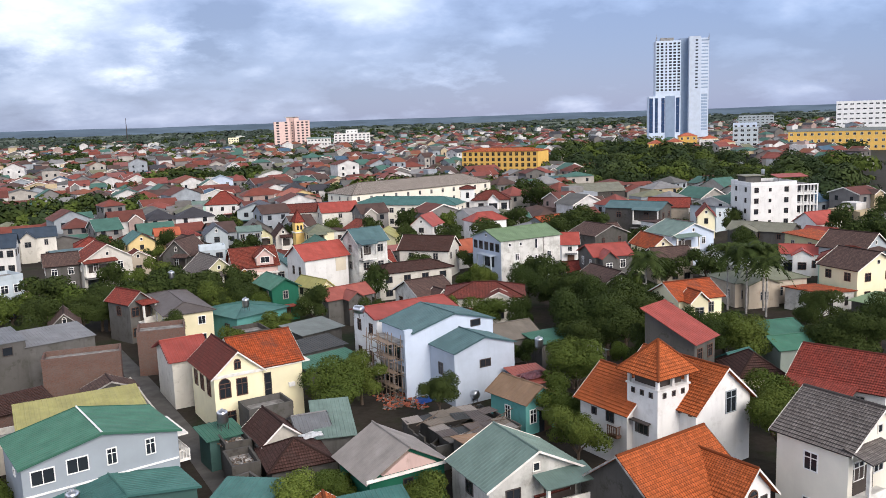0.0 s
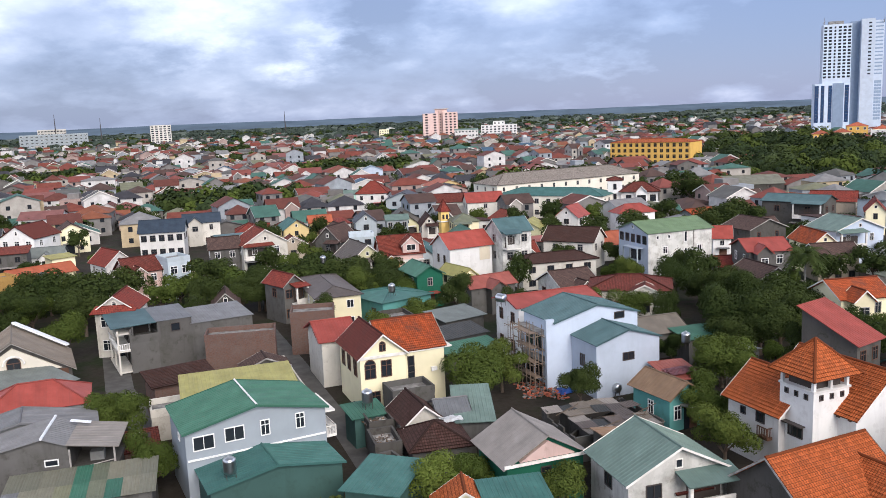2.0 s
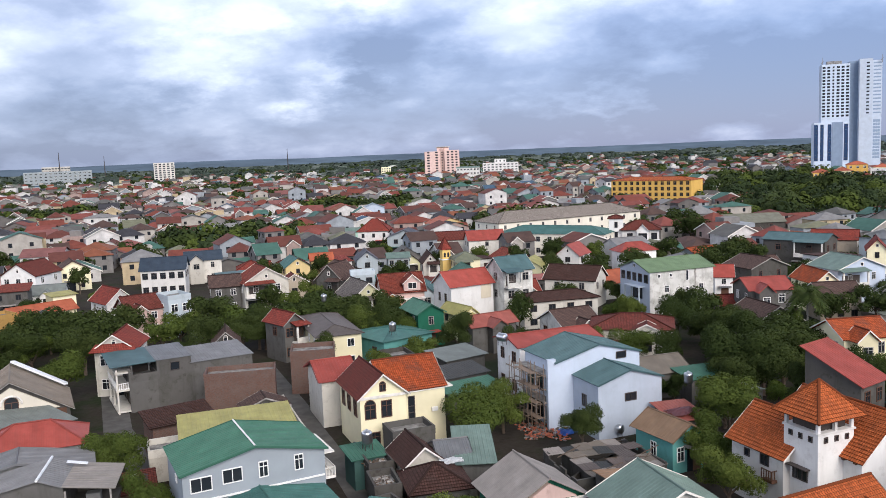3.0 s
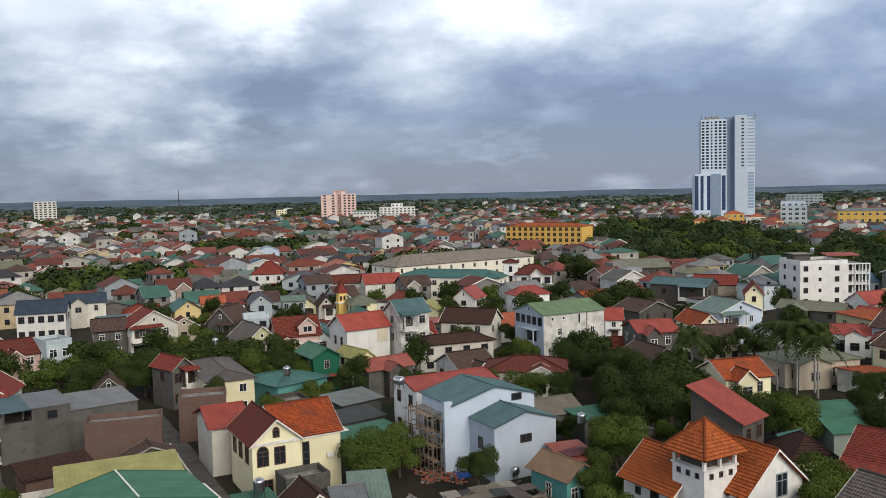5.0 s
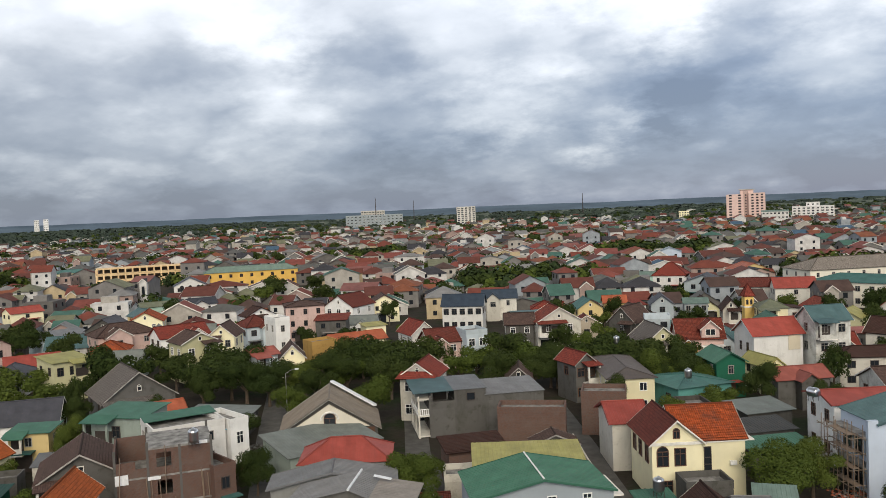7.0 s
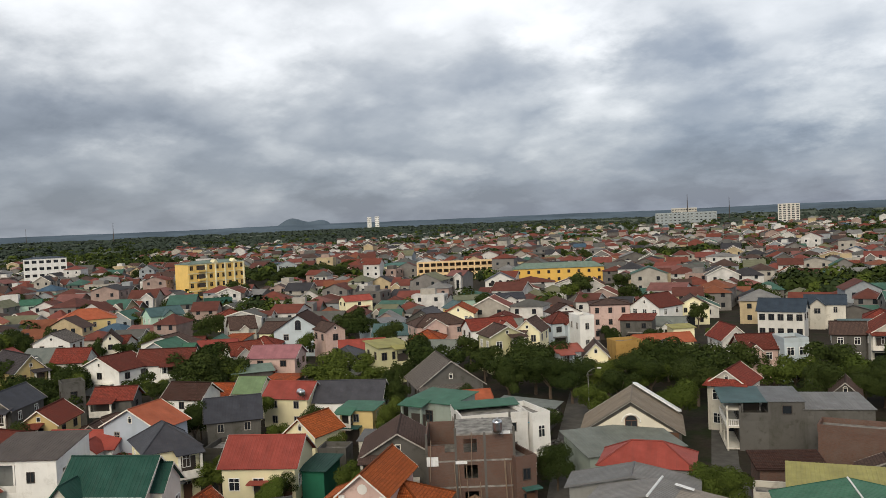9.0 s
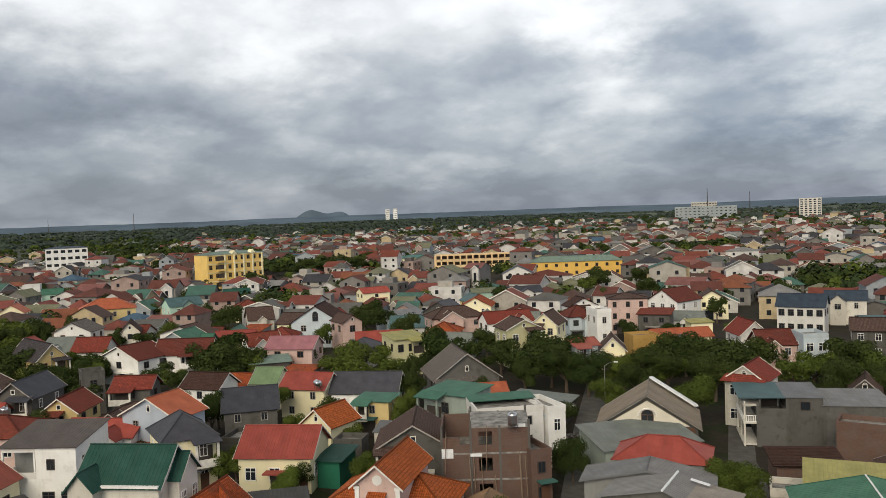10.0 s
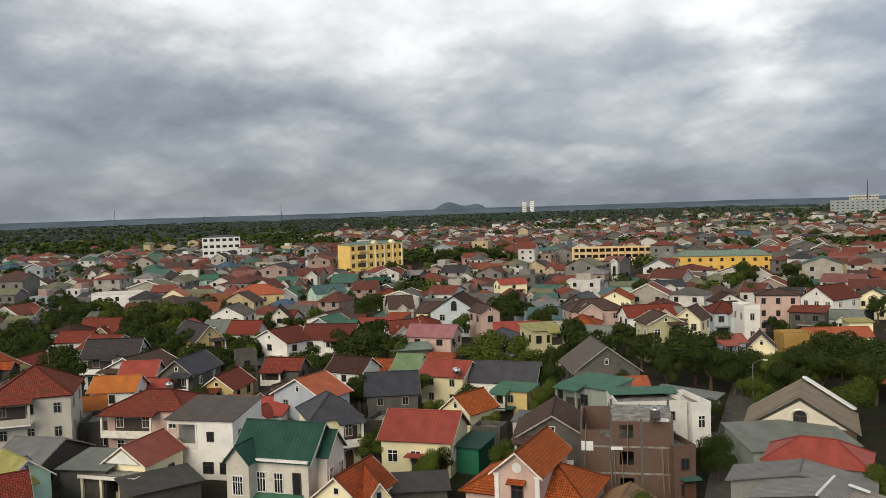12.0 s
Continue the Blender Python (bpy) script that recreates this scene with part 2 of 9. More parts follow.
def brick_mat(name):
    m, nt, b = mat_base(name, 0.9, 0.15)
    co = nt.nodes.new("ShaderNodeTexCoord").outputs["UV"]
    br = nt.nodes.new("ShaderNodeTexBrick")
    br.inputs["Color1"].default_value = (0.10, 0.052, 0.04, 1)
    br.inputs["Color2"].default_value = (0.145, 0.075, 0.055, 1)
    br.inputs["Mortar"].default_value = (0.12, 0.105, 0.095, 1)
    br.inputs["Scale"].default_value = 1.0
    br.inputs["Brick Width"].default_value = 0.23
    br.inputs["Row Height"].default_value = 0.085
    br.inputs["Mortar Size"].default_value = 0.012
    nt.links.new(co, br.inputs["Vector"])
    ob = nt.nodes.new("ShaderNodeTexCoord").outputs["Object"]
    n = noise_node(nt, 0.6, 6, ob, 0.6)
    s = ramp_node(nt, n.outputs[0], [(0.45, (0, 0, 0)), (0.75, (0.5, 0.5, 0.5))])
    c = mixer(nt, s.outputs[0], br.outputs[0], (0.14, 0.115, 0.10))
    nt.links.new(c, b.inputs["Base Color"])
    bump(nt, b, br.outputs["Fac"], -0.4, 0.02)
    MATS[name] = m
    return m


WALLS = {
    "white": ((0.82, 0.82, 0.81), 0.36), "offwhite": ((0.66, 0.64, 0.58), 0.55), "cream": ((0.93, 0.87, 0.60), 0.14),
    "lightgrey": ((0.38, 0.43, 0.48), 0.12), "lightblue": ((0.55, 0.63, 0.76), 0.2), "paleblue": ((0.50, 0.57, 0.62), 0.35),
    "bluegrey": ((0.38, 0.43, 0.46), 0.3), "concrete": ((0.118, 0.115, 0.11), 0.8), "oldconcrete": ((0.095, 0.09, 0.083), 0.95),
    "grey": ((0.30, 0.31, 0.31), 0.4), "greygreen": ((0.28, 0.33, 0.30), 0.4), "darkteal": ((0.06, 0.125, 0.115), 0.4),
    "tealwall": ((0.13, 0.36, 0.34), 0.4), "darkgreen": ((0.02, 0.13, 0.08), 0.3), "pinkw": ((0.60, 0.44, 0.40), 0.5),
    "stained": ((0.68, 0.68, 0.65), 0.8), "mint": ((0.47, 0.68, 0.58), 0.3), "beige": ((0.46, 0.40, 0.32), 0.5),
    "yellow": ((0.74, 0.47, 0.12), 0.2), "ochre": ((0.40, 0.25, 0.08), 0.5), "olivecream": ((0.55, 0.53, 0.33), 0.35), "schoolyellow": ((0.80, 0.56, 0.19), 0.2), "paleyellow": ((0.70, 0.55, 0.27), 0.25), "palecream": ((0.84, 0.80, 0.69), 0.10),
    "pink": ((0.74, 0.55, 0.50), 0.12), "towerwhite": ((0.64, 0.73, 0.87), 0.05), "towercore": ((0.27, 0.35, 0.48), 0.12), "palestone": ((0.62, 0.60, 0.55), 0.3),
}
WALL_WORDS = {
    "white": "white", "offwhite": "off-white", "cream": "cream-yellow", "lightgrey": "light grey", "lightblue": "light blue",
    "paleblue": "pale blue-grey", "bluegrey": "blue-grey", "concrete": "bare grey concrete", "oldconcrete": "blackened concrete",
    "grey": "grey", "greygreen": "grey-green", "darkteal": "dark teal", "tealwall": "teal", "darkgreen": "dark green",
    "pinkw": "dusty pink", "stained": "rain-stained white", "mint": "mint green", "beige": "beige", "yellow": "bright yellow",
    "ochre": "ochre", "olivecream": "olive-cream", "paleyellow": "pale yellow", "schoolyellow": "yellow", "palecream": "pale cream", "pink": "pink", "brick": "raw brick", "palestone": "pale stone"}
for k, (c, s) in WALLS.items():
    wall_mat(k, c, s)
brick_mat("brick")
METALS = {
    "green": ((0.075, 0.245, 0.165), 0.14), "teal": ((0.085, 0.25, 0.225), 0.12), "slateteal": ((0.12, 0.23, 0.25), 0.08),
    "olive": ((0.56, 0.53, 0.17), 0.1), "oliveg": ((0.25, 0.28, 0.19), 0.2), "redmetal": ((0.53, 0.105, 0.078), 0.12),
    "salmon": ((0.50, 0.145, 0.11), 0.15), "fibre": ((0.46, 0.42, 0.38), 0.12), "tan": ((0.30, 0.26, 0.21), 0.25), "grey": ((0.30, 0.31, 0.325), 0.14),
    "greygreen": ((0.29, 0.33, 0.31), 0.2), "palegreen": ((0.25, 0.37, 0.32), 0.12), "lightgreen": ((0.28, 0.42, 0.22), 0.15),
    "darkmetal": ((0.07, 0.075, 0.075), 0.3), "khaki": ((0.32, 0.32, 0.24), 0.2), "navy": ((0.055, 0.085, 0.13), 0.05),
    "slate": ((0.085, 0.09, 0.115), 0.08), "darkgreenr": ((0.02, 0.11, 0.085), 0.05), "pinkroof": ((0.50, 0.22, 0.26), 0.1),
    "paleblue": ((0.36, 0.47, 0.55), 0.15), "rust": ((0.42, 0.27, 0.16), 0.35), "umber": ((0.17, 0.142, 0.13), 0.2), "brightorange": ((0.80, 0.26, 0.05), 0.04), "patch": ((0.34, 0.35, 0.22), 0.25),
    "orange": ((0.62, 0.165, 0.075), 0.15)}
TILES = {
    "orangetile": ((0.62, 0.165, 0.05), 0.25), "oldtile": ((0.60, 0.135, 0.045), 0.8), "cement": ((0.42, 0.37, 0.32), 0.3), "redtile": ((0.36, 0.08, 0.058), 0.4),
    "darktile": ((0.105, 0.056, 0.046), 0.5), "maroon": ((0.23, 0.066, 0.05), 0.35), "greytile": ((0.25, 0.225, 0.21), 0.35),
    "brown": ((0.16, 0.105, 0.09), 0.45), "redbrown": ((0.33, 0.085, 0.058), 0.4), "slatebrown": ((0.10, 0.09, 0.10), 0.3)}
for k, (c, s) in METALS.items():
    c = dim(c, 0.6)
    metal_roof_mat("roof_" + k, c, s)
for k, (c, s) in TILES.items():
    c = dim(c, 0.68)
    tile_roof_mat("roof_" + k, c, wear=s)
plain_mat("roof_concrete", (0.21, 0.205, 0.195), 0.9, 0, 0.55, 1.1)
ROOF_WORDS = {
    "green": "green metal", "teal": "teal metal", "slateteal": "slate-teal metal", "olive": "olive-yellow metal", "oliveg": "olive-grey metal",
    "redmetal": "red metal", "salmon": "salmon-red metal", "tan": "weathered tan sheet", "fibre": "pale fibre-cement", "grey": "grey metal", "greygreen": "grey-green sheet",
    "palegreen": "pale green metal", "lightgreen": "light green metal", "darkmetal": "dark sheet", "khaki": "khaki sheet", "navy": "navy blue metal",
    "slate": "dark slate metal", "darkgreenr": "dark green metal", "pinkroof": "pink metal", "paleblue": "pale blue metal", "rust": "rusty sheet", "umber": "dark brown sheet", "brightorange": "bright orange metal",
    "patch": "patched sheet", "orange": "orange-red metal", "orangetile": "orange clay-tile", "oldtile": "mossy orange tile", "cement": "grey-brown cement tile", "redtile": "red tile",
    "darktile": "dark brown tile", "maroon": "maroon tile", "greytile": "grey-brown tile", "brown": "brown tile", "redbrown": "red-brown tile",
    "slatebrown": "slate-brown tile", "concrete": "concrete slab"}
plain_mat("trim", (0.70, 0.68, 0.63), 0.7, 0, 0.2, 1.2)
plain_mat("oldtrim", (0.30, 0.285, 0.265), 0.8, 0, 0.4, 1.5)
plain_mat("white_frame", (0.75, 0.75, 0.73), 0.5)
plain_mat("dark_frame", (0.05, 0.04, 0.035), 0.5)
plain_mat("brown_wood", (0.10, 0.05, 0.03), 0.6)
plain_mat("brick_red", (0.36, 0.11, 0.06), 0.9, 0, 0.3, 4)
plain_mat("steel", (0.55, 0.56, 0.57), 0.28, 1.0)
plain_mat("black_plastic", (0.02, 0.02, 0.022), 0.5)
plain_mat("scaffold", (0.20, 0.15, 0.11), 0.8)
plain_mat("bark", (0.10, 0.075, 0.055), 0.9, 0, 0.35, 6)
plain_mat("blue_tarp", (0.04, 0.12, 0.45), 0.5)
plain_mat("white_sheet", (0.7, 0.72, 0.74), 0.4)
plain_mat("skyblue_sheet", (0.15, 0.45, 0.60), 0.45)
g, gnt, gb = mat_base("glass", 0.12, 0.6)
gb.inputs["Base Color"].default_value = (0.018, 0.022, 0.028, 1)
MATS["glass"] = g
g, gnt, gb = mat_base("blue_glass", 0.15, 0.7)
gb.inputs["Base Color"].default_value = (0.025, 0.06, 0.15, 1)
MATS["blue_glass"] = g
g, gnt, gb = mat_base("pale_glass", 0.2, 0.7)
gb.inputs["Base Color"].default_value = (0.28, 0.36, 0.48, 1)
MATS["pale_glass"] = g


def leaf_mat(name, a, b_):
    m, nt, b = mat_base(name, 0.85, 0.08)
    r = nt.nodes.new("ShaderNodeNewGeometry").outputs["Random Per Island"]
    o = nt.nodes.new("ShaderNodeObjectInfo").outputs["Random"]
    c1 = ramp_node(nt, r, [(0, a), (1, b_)])
    c2 = ramp_node(nt, o, [(0, (0.75, 0.8, 0.7)), (1, (1.15, 1.1, 1.0))])
    nt.links.new(mixer(nt, 1.0, c1.outputs[0], c2.outputs[0], "MULTIPLY"), b.inputs["Base Color"])
    MATS[name] = m


leaf_mat("leaf_dark", (0.026, 0.040, 0.012), (0.046, 0.064, 0.019))
leaf_mat("leaf_mid", (0.055, 0.078, 0.017), (0.088, 0.116, 0.027))
# distance haze is put into this foliage colour as a blue-grey cast
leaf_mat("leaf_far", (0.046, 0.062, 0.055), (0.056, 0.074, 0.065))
leaf_mat("leaf_park", (0.024, 0.038, 0.018), (0.038, 0.056, 0.025))
leaf_mat("leaf_park_light", (0.044, 0.062, 0.024), (0.062, 0.084, 0.032))
leaf_mat("leaf_light", (0.08, 0.115, 0.02), (0.13, 0.17, 0.04))


# ---- building kit ----
def part(name, bm, material, parent=None, label=""):
    me = bpy.data.meshes.new(name)
    bm.to_mesh(me)
    bm.free()
    mats = material if isinstance(material, (list, tuple)) else [material]
    for k in mats:
        me.materials.append(MATS[k])
    ob = new(name, me)
    if parent is not None:
        ob.parent = parent
    if label:
        ob["label"] = label
    return ob


def root(name, x, y, rot, label, category, z=0.0, group="", kind=""):
    e = new(name)
    e.matrix_world = pose(x, y, z, 0, 0, rot)
    e.empty_display_size = 0.5
    return tagged(e, label, category, group, kind)


def add_poly(bm, pts, mi=0):
    f = bm.faces.new([bm.verts.new(p) for p in pts])
    f.material_index = mi
    return f


def add_box(bm, x0, x1, y0, y1, z0, z1, mi=0):
    v = [bm.verts.new((x, y, z)) for z in (z0, z1) for x, y in ((x0, y0), (x1, y0), (x1, y1), (x0, y1))]
    for q in ((3, 2, 1, 0), (4, 5, 6, 7), (0, 1, 5, 4), (1, 2, 6, 5), (2, 3, 7, 6), (3, 0, 4, 7)):
        bm.faces.new([v[i] for i in q]).material_index = mi


def add_rod(bm, a, b, r=0.04, n=6, r2=None):
    a, b = Vector(a), Vector(b)
    q = (b - a).to_track_quat("Z", "Y")
    r2 = r if r2 is None else r2
    lo = [bm.verts.new(a + q @ Vector((r * math.cos(i * math.tau / n), r * math.sin(i * math.tau / n), 0))) for i in range(n)]
    hi = [bm.verts.new(b + q @ Vector((r2 * math.cos(i * math.tau / n), r2 * math.sin(i * math.tau / n), 0))) for i in range(n)]
    for i in range(n):
        bm.faces.new((lo[i], lo[(i + 1) % n], hi[(i + 1) % n], hi[i]))
    bm.faces.new(lo[::-1])
    bm.faces.new(hi)


def box_uv(bm):
    uv = bm.loops.layers.uv.verify()
    for f in bm.faces:
        n = f.normal
        for l in f.loops:
            c = l.vert.co
            l[uv].uv = (c.y, c.z) if abs(n.x) > 0.7 else ((c.x, c.z) if abs(n.y) > 0.7 else (c.x, c.y))


def extrude(bm, sec, axis, a, b, mi=0):
    """A prism: the section's (s, z) points, swept along x or y from a to b."""
    def P(s, z, t):
        return (t, s, z) if axis == "x" else (s, t, z)
    lo = [bm.verts.new(P(s, z, a)) for s, z in sec]
    hi = [bm.verts.new(P(s, z, b)) for s, z in sec]
    n = len(sec)
    fs = [bm.faces.new(lo), bm.faces.new(hi[::-1])]
    for i in range(n):
        fs.append(bm.faces.new((lo[(i + 1) % n], lo[i], hi[i], hi[(i + 1) % n])))
    for f in fs:
        f.material_index = mi
    bmesh.ops.recalc_face_normals(bm, faces=fs)


def roof_slab(bm, uv, pts, thick=0.1, ribs=0.0, courses=0.0):
    """One slope: pts run along the eave first, then back along the ridge. One skin, ribbed up the slope or stepped in courses."""
    p = [Vector(q) for q in pts]
    u = (p[1] - p[0]).normalized()
    n = u.cross(p[2] - p[1]).normalized()
    if n.z < 0:
        n = -n
    v = n.cross(u).normalized()
    k = len(p)
    L = [(q - p[0]).dot(u) for q in p]
    T = [(q - p[0]).dot(v) for q in p]
    hmax = max(T)

    def span(t):
        """The slope's left and right ends at height t up it."""
        xs = []
        for i in range(k):
            a, b = (L[i], T[i]), (L[(i + 1) % k], T[(i + 1) % k])
            if abs(a[1] - b[1]) > 1e-6 and min(a[1], b[1]) - 1e-6 <= t <= max(a[1], b[1]) + 1e-6:
                xs.append(a[0] + (b[0] - a[0]) * (t - a[1]) / (b[1] - a[1]))
        return (min(xs), max(xs)) if len(xs) > 1 else (0.0, 0.0)

    rows = []
    if courses:
        m = max(2, round(hmax / courses))
        for i in range(m):
            t1, t2 = hmax * i / m, hmax * (i + 1) / m
            for t, lift in ((t1, 0.08), (t2, 0.015)):
                s = span(min(max(t, 1e-4), hmax - 1e-4))
                rows.append([(s[0], t, lift), (s[1], t, lift)])
    elif ribs and k == 4 and abs(L[3] - L[0]) < 1e-3:
        m = max(2, round((L[1] - L[0]) / ribs))
        prof = [(L[0], 0.0)]
        for i in range(m):
            x = L[0] + (L[1] - L[0]) * (i + 0.5) / m
            prof += [(x - 0.06, 0.0), (x - 0.03, 0.028), (x + 0.03, 0.028), (x + 0.06, 0.0)]
        prof.append((L[1], 0.0))
        rows = [[(x, t, z) for x, z in prof] for t in (0.0, hmax)]
    else:
        s1 = span(hmax - 1e-4)
        rows = [[(L[0], 0.0, 0.0), (L[1], 0.0, 0.0)], [(s1[0], hmax, 0.0), (s1[1], hmax, 0.0)]]
    g = [[bm.verts.new(p[0] + u * x + v * t + n * z) for x, t, z in r] for r in rows]
    lo = [bm.verts.new(q - n * thick) for q in (g[0][0].co, g[0][-1].co, g[-1][-1].co, g[-1][0].co)]
    fs = []
    for r0, r1 in zip(g, g[1:]):
        for i in range(len(r0) - 1):
            fs.append(bm.faces.new((r0[i], r0[i + 1], r1[i + 1], r1[i])))
    fs.append(bm.faces.new(lo[::-1]))
    fs.append(bm.faces.new([lo[1], lo[0]] + g[0]))
    fs.append(bm.faces.new([lo[3], lo[2]] + g[-1][::-1]))
    fs.append(bm.faces.new([lo[0], lo[3]] + [r[0] for r in g[::-1]]))
    fs.append(bm.faces.new([lo[2], lo[1]] + [r[-1] for r in g]))
    for f in fs:
        for l in f.loops:
            c = l.vert.co - p[0]
            l[uv].uv = (c.dot(u), c.dot(v))


WINDOW_MESH = {}


def frame_mesh(bm, w, h, bars, arch):
    """A frame with its mullions as one welded piece."""
    t, dp = 0.09, 0.08
    xs = [-w / 2 - t, -w / 2]
    for i in range(1, bars):
        xx = -w / 2 + w * i / bars
        xs += [xx - 0.03, xx + 0.03]
    xs += [w / 2, w / 2 + t]
    zs = [-h / 2 - t, -h / 2] + ([h * 0.18, h * 0.18 + 0.06] if h > 1.2 and bars > 1 else []) + [h / 2, h / 2 + t]
    for i in range(len(xs) - 1):
        for j in range(len(zs) - 1):
            if i % 2 == 0 or j % 2 == 0:
                add_box(bm, xs[i], xs[i + 1], -dp, 0.02, zs[j], zs[j + 1])
    bmesh.ops.remove_doubles(bm, verts=bm.verts[:], dist=0.001)
    if arch:
        # a round head over the opening
        n = 10
        ring = []
        for r in (w / 2, w / 2 + t):
            ring.append([[bm.verts.new((r * math.cos(math.pi * q / n), y, h / 2 + r * math.sin(math.pi * q / n))) for q in range(n + 1)] for y in (-dp, 0.02)])
        for q in range(n):
            bm.faces.new((ring[0][0][q], ring[1][0][q], ring[1][0][q + 1], ring[0][0][q + 1]))
            bm.faces.new((ring[1][0][q], ring[1][1][q], ring[1][1][q + 1], ring[1][0][q + 1]))
        bmesh.ops.remove_doubles(bm, verts=bm.verts[:], dist=0.001)


def pane_mesh(bm, w, h, arch, mi=0):
    pts = [(-w / 2, -h / 2), (w / 2, -h / 2), (w / 2, h / 2)]
    if arch:
        pts += [(w / 2 * math.cos(math.pi * q / 10), h / 2 + w / 2 * math.sin(math.pi * q / 10)) for q in range(1, 10)]
    pts.append((-w / 2, h / 2))
    lo = [bm.verts.new((x, -0.025, z)) for x, z in pts]
    hi = [bm.verts.new((x, 0.01, z)) for x, z in pts]
    fs = [bm.faces.new(lo), bm.faces.new(hi[::-1])]
    for i in range(len(pts)):
        fs.append(bm.faces.new((lo[(i + 1) % len(pts)], lo[i], hi[i], hi[(i + 1) % len(pts)])))
    for f in fs:
        f.material_index = mi


def window(parent, x, y, z, face, w=1.1, h=1.4, frame_mat="white_frame", bars=2, glass="glass", arch=False, far=False):
    """A framed window on a wall: face is the outward turn in degrees (0: front)."""
    key = (round(w, 1), round(h, 1), frame_mat, bars, glass, arch, far)
    if key not in WINDOW_MESH:
        bm = bmesh.new()
        frame_mesh(bm, w, h, bars, arch)
        if far:
            pane_mesh(bm, w, h, arch, 1)
        fr = bpy.data.meshes.new("window")
        bm.to_mesh(fr)
        bm.free()
        fr.materials.append(MATS[frame_mat])
        fr.materials.append(MATS[glass])
        bm = bmesh.new()
        pane_mesh(bm, w, h, arch)
        pn = bpy.data.meshes.new("pane")
        bm.to_mesh(pn)
        bm.free()
        pn.materials.append(MATS[glass])
        WINDOW_MESH[key] = (fr, pn)
    fr, pn = WINDOW_MESH[key]
    o = new("window", fr)
    o.parent = parent
    o.matrix_local = pose(x, y, z, 0, 0, face)
    if not far:
        q = new("pane", pn)
        q.parent = o
    return o


def wall_windows(H, x0, y0, w, d, z0, h, n, storeys, rng, frame_mat, faces="flr", far=False):
    """Rows of windows on the faces of a block."""
    sh = (h - z0) / storeys
    ww = rng.choice((0.8, 1.0, 1.2))
    hh = min(1.4, sh * 0.42)
    for s in range(storeys):
        z = z0 + sh * s + sh * 0.52
        if n and "f" in faces:
            for i in range(n):
                xx = x0 - w / 2 + w * (i + 0.5) / n
                window(H, xx, y0 - d / 2, z, 0, ww, hh, frame_mat, far=far)
        m = max(1, round(d / 4.5))
        for key, xx, f in (("l", x0 - w / 2, -90), ("r", x0 + w / 2, 90)):
            if n and key in faces and not (far and s == 0 and storeys > 1):
                for i in range(m):
                    window(H, xx, y0 - d / 2 + d * (i + 0.5) / m, z, f, ww * 0.9, hh, frame_mat, far=far)


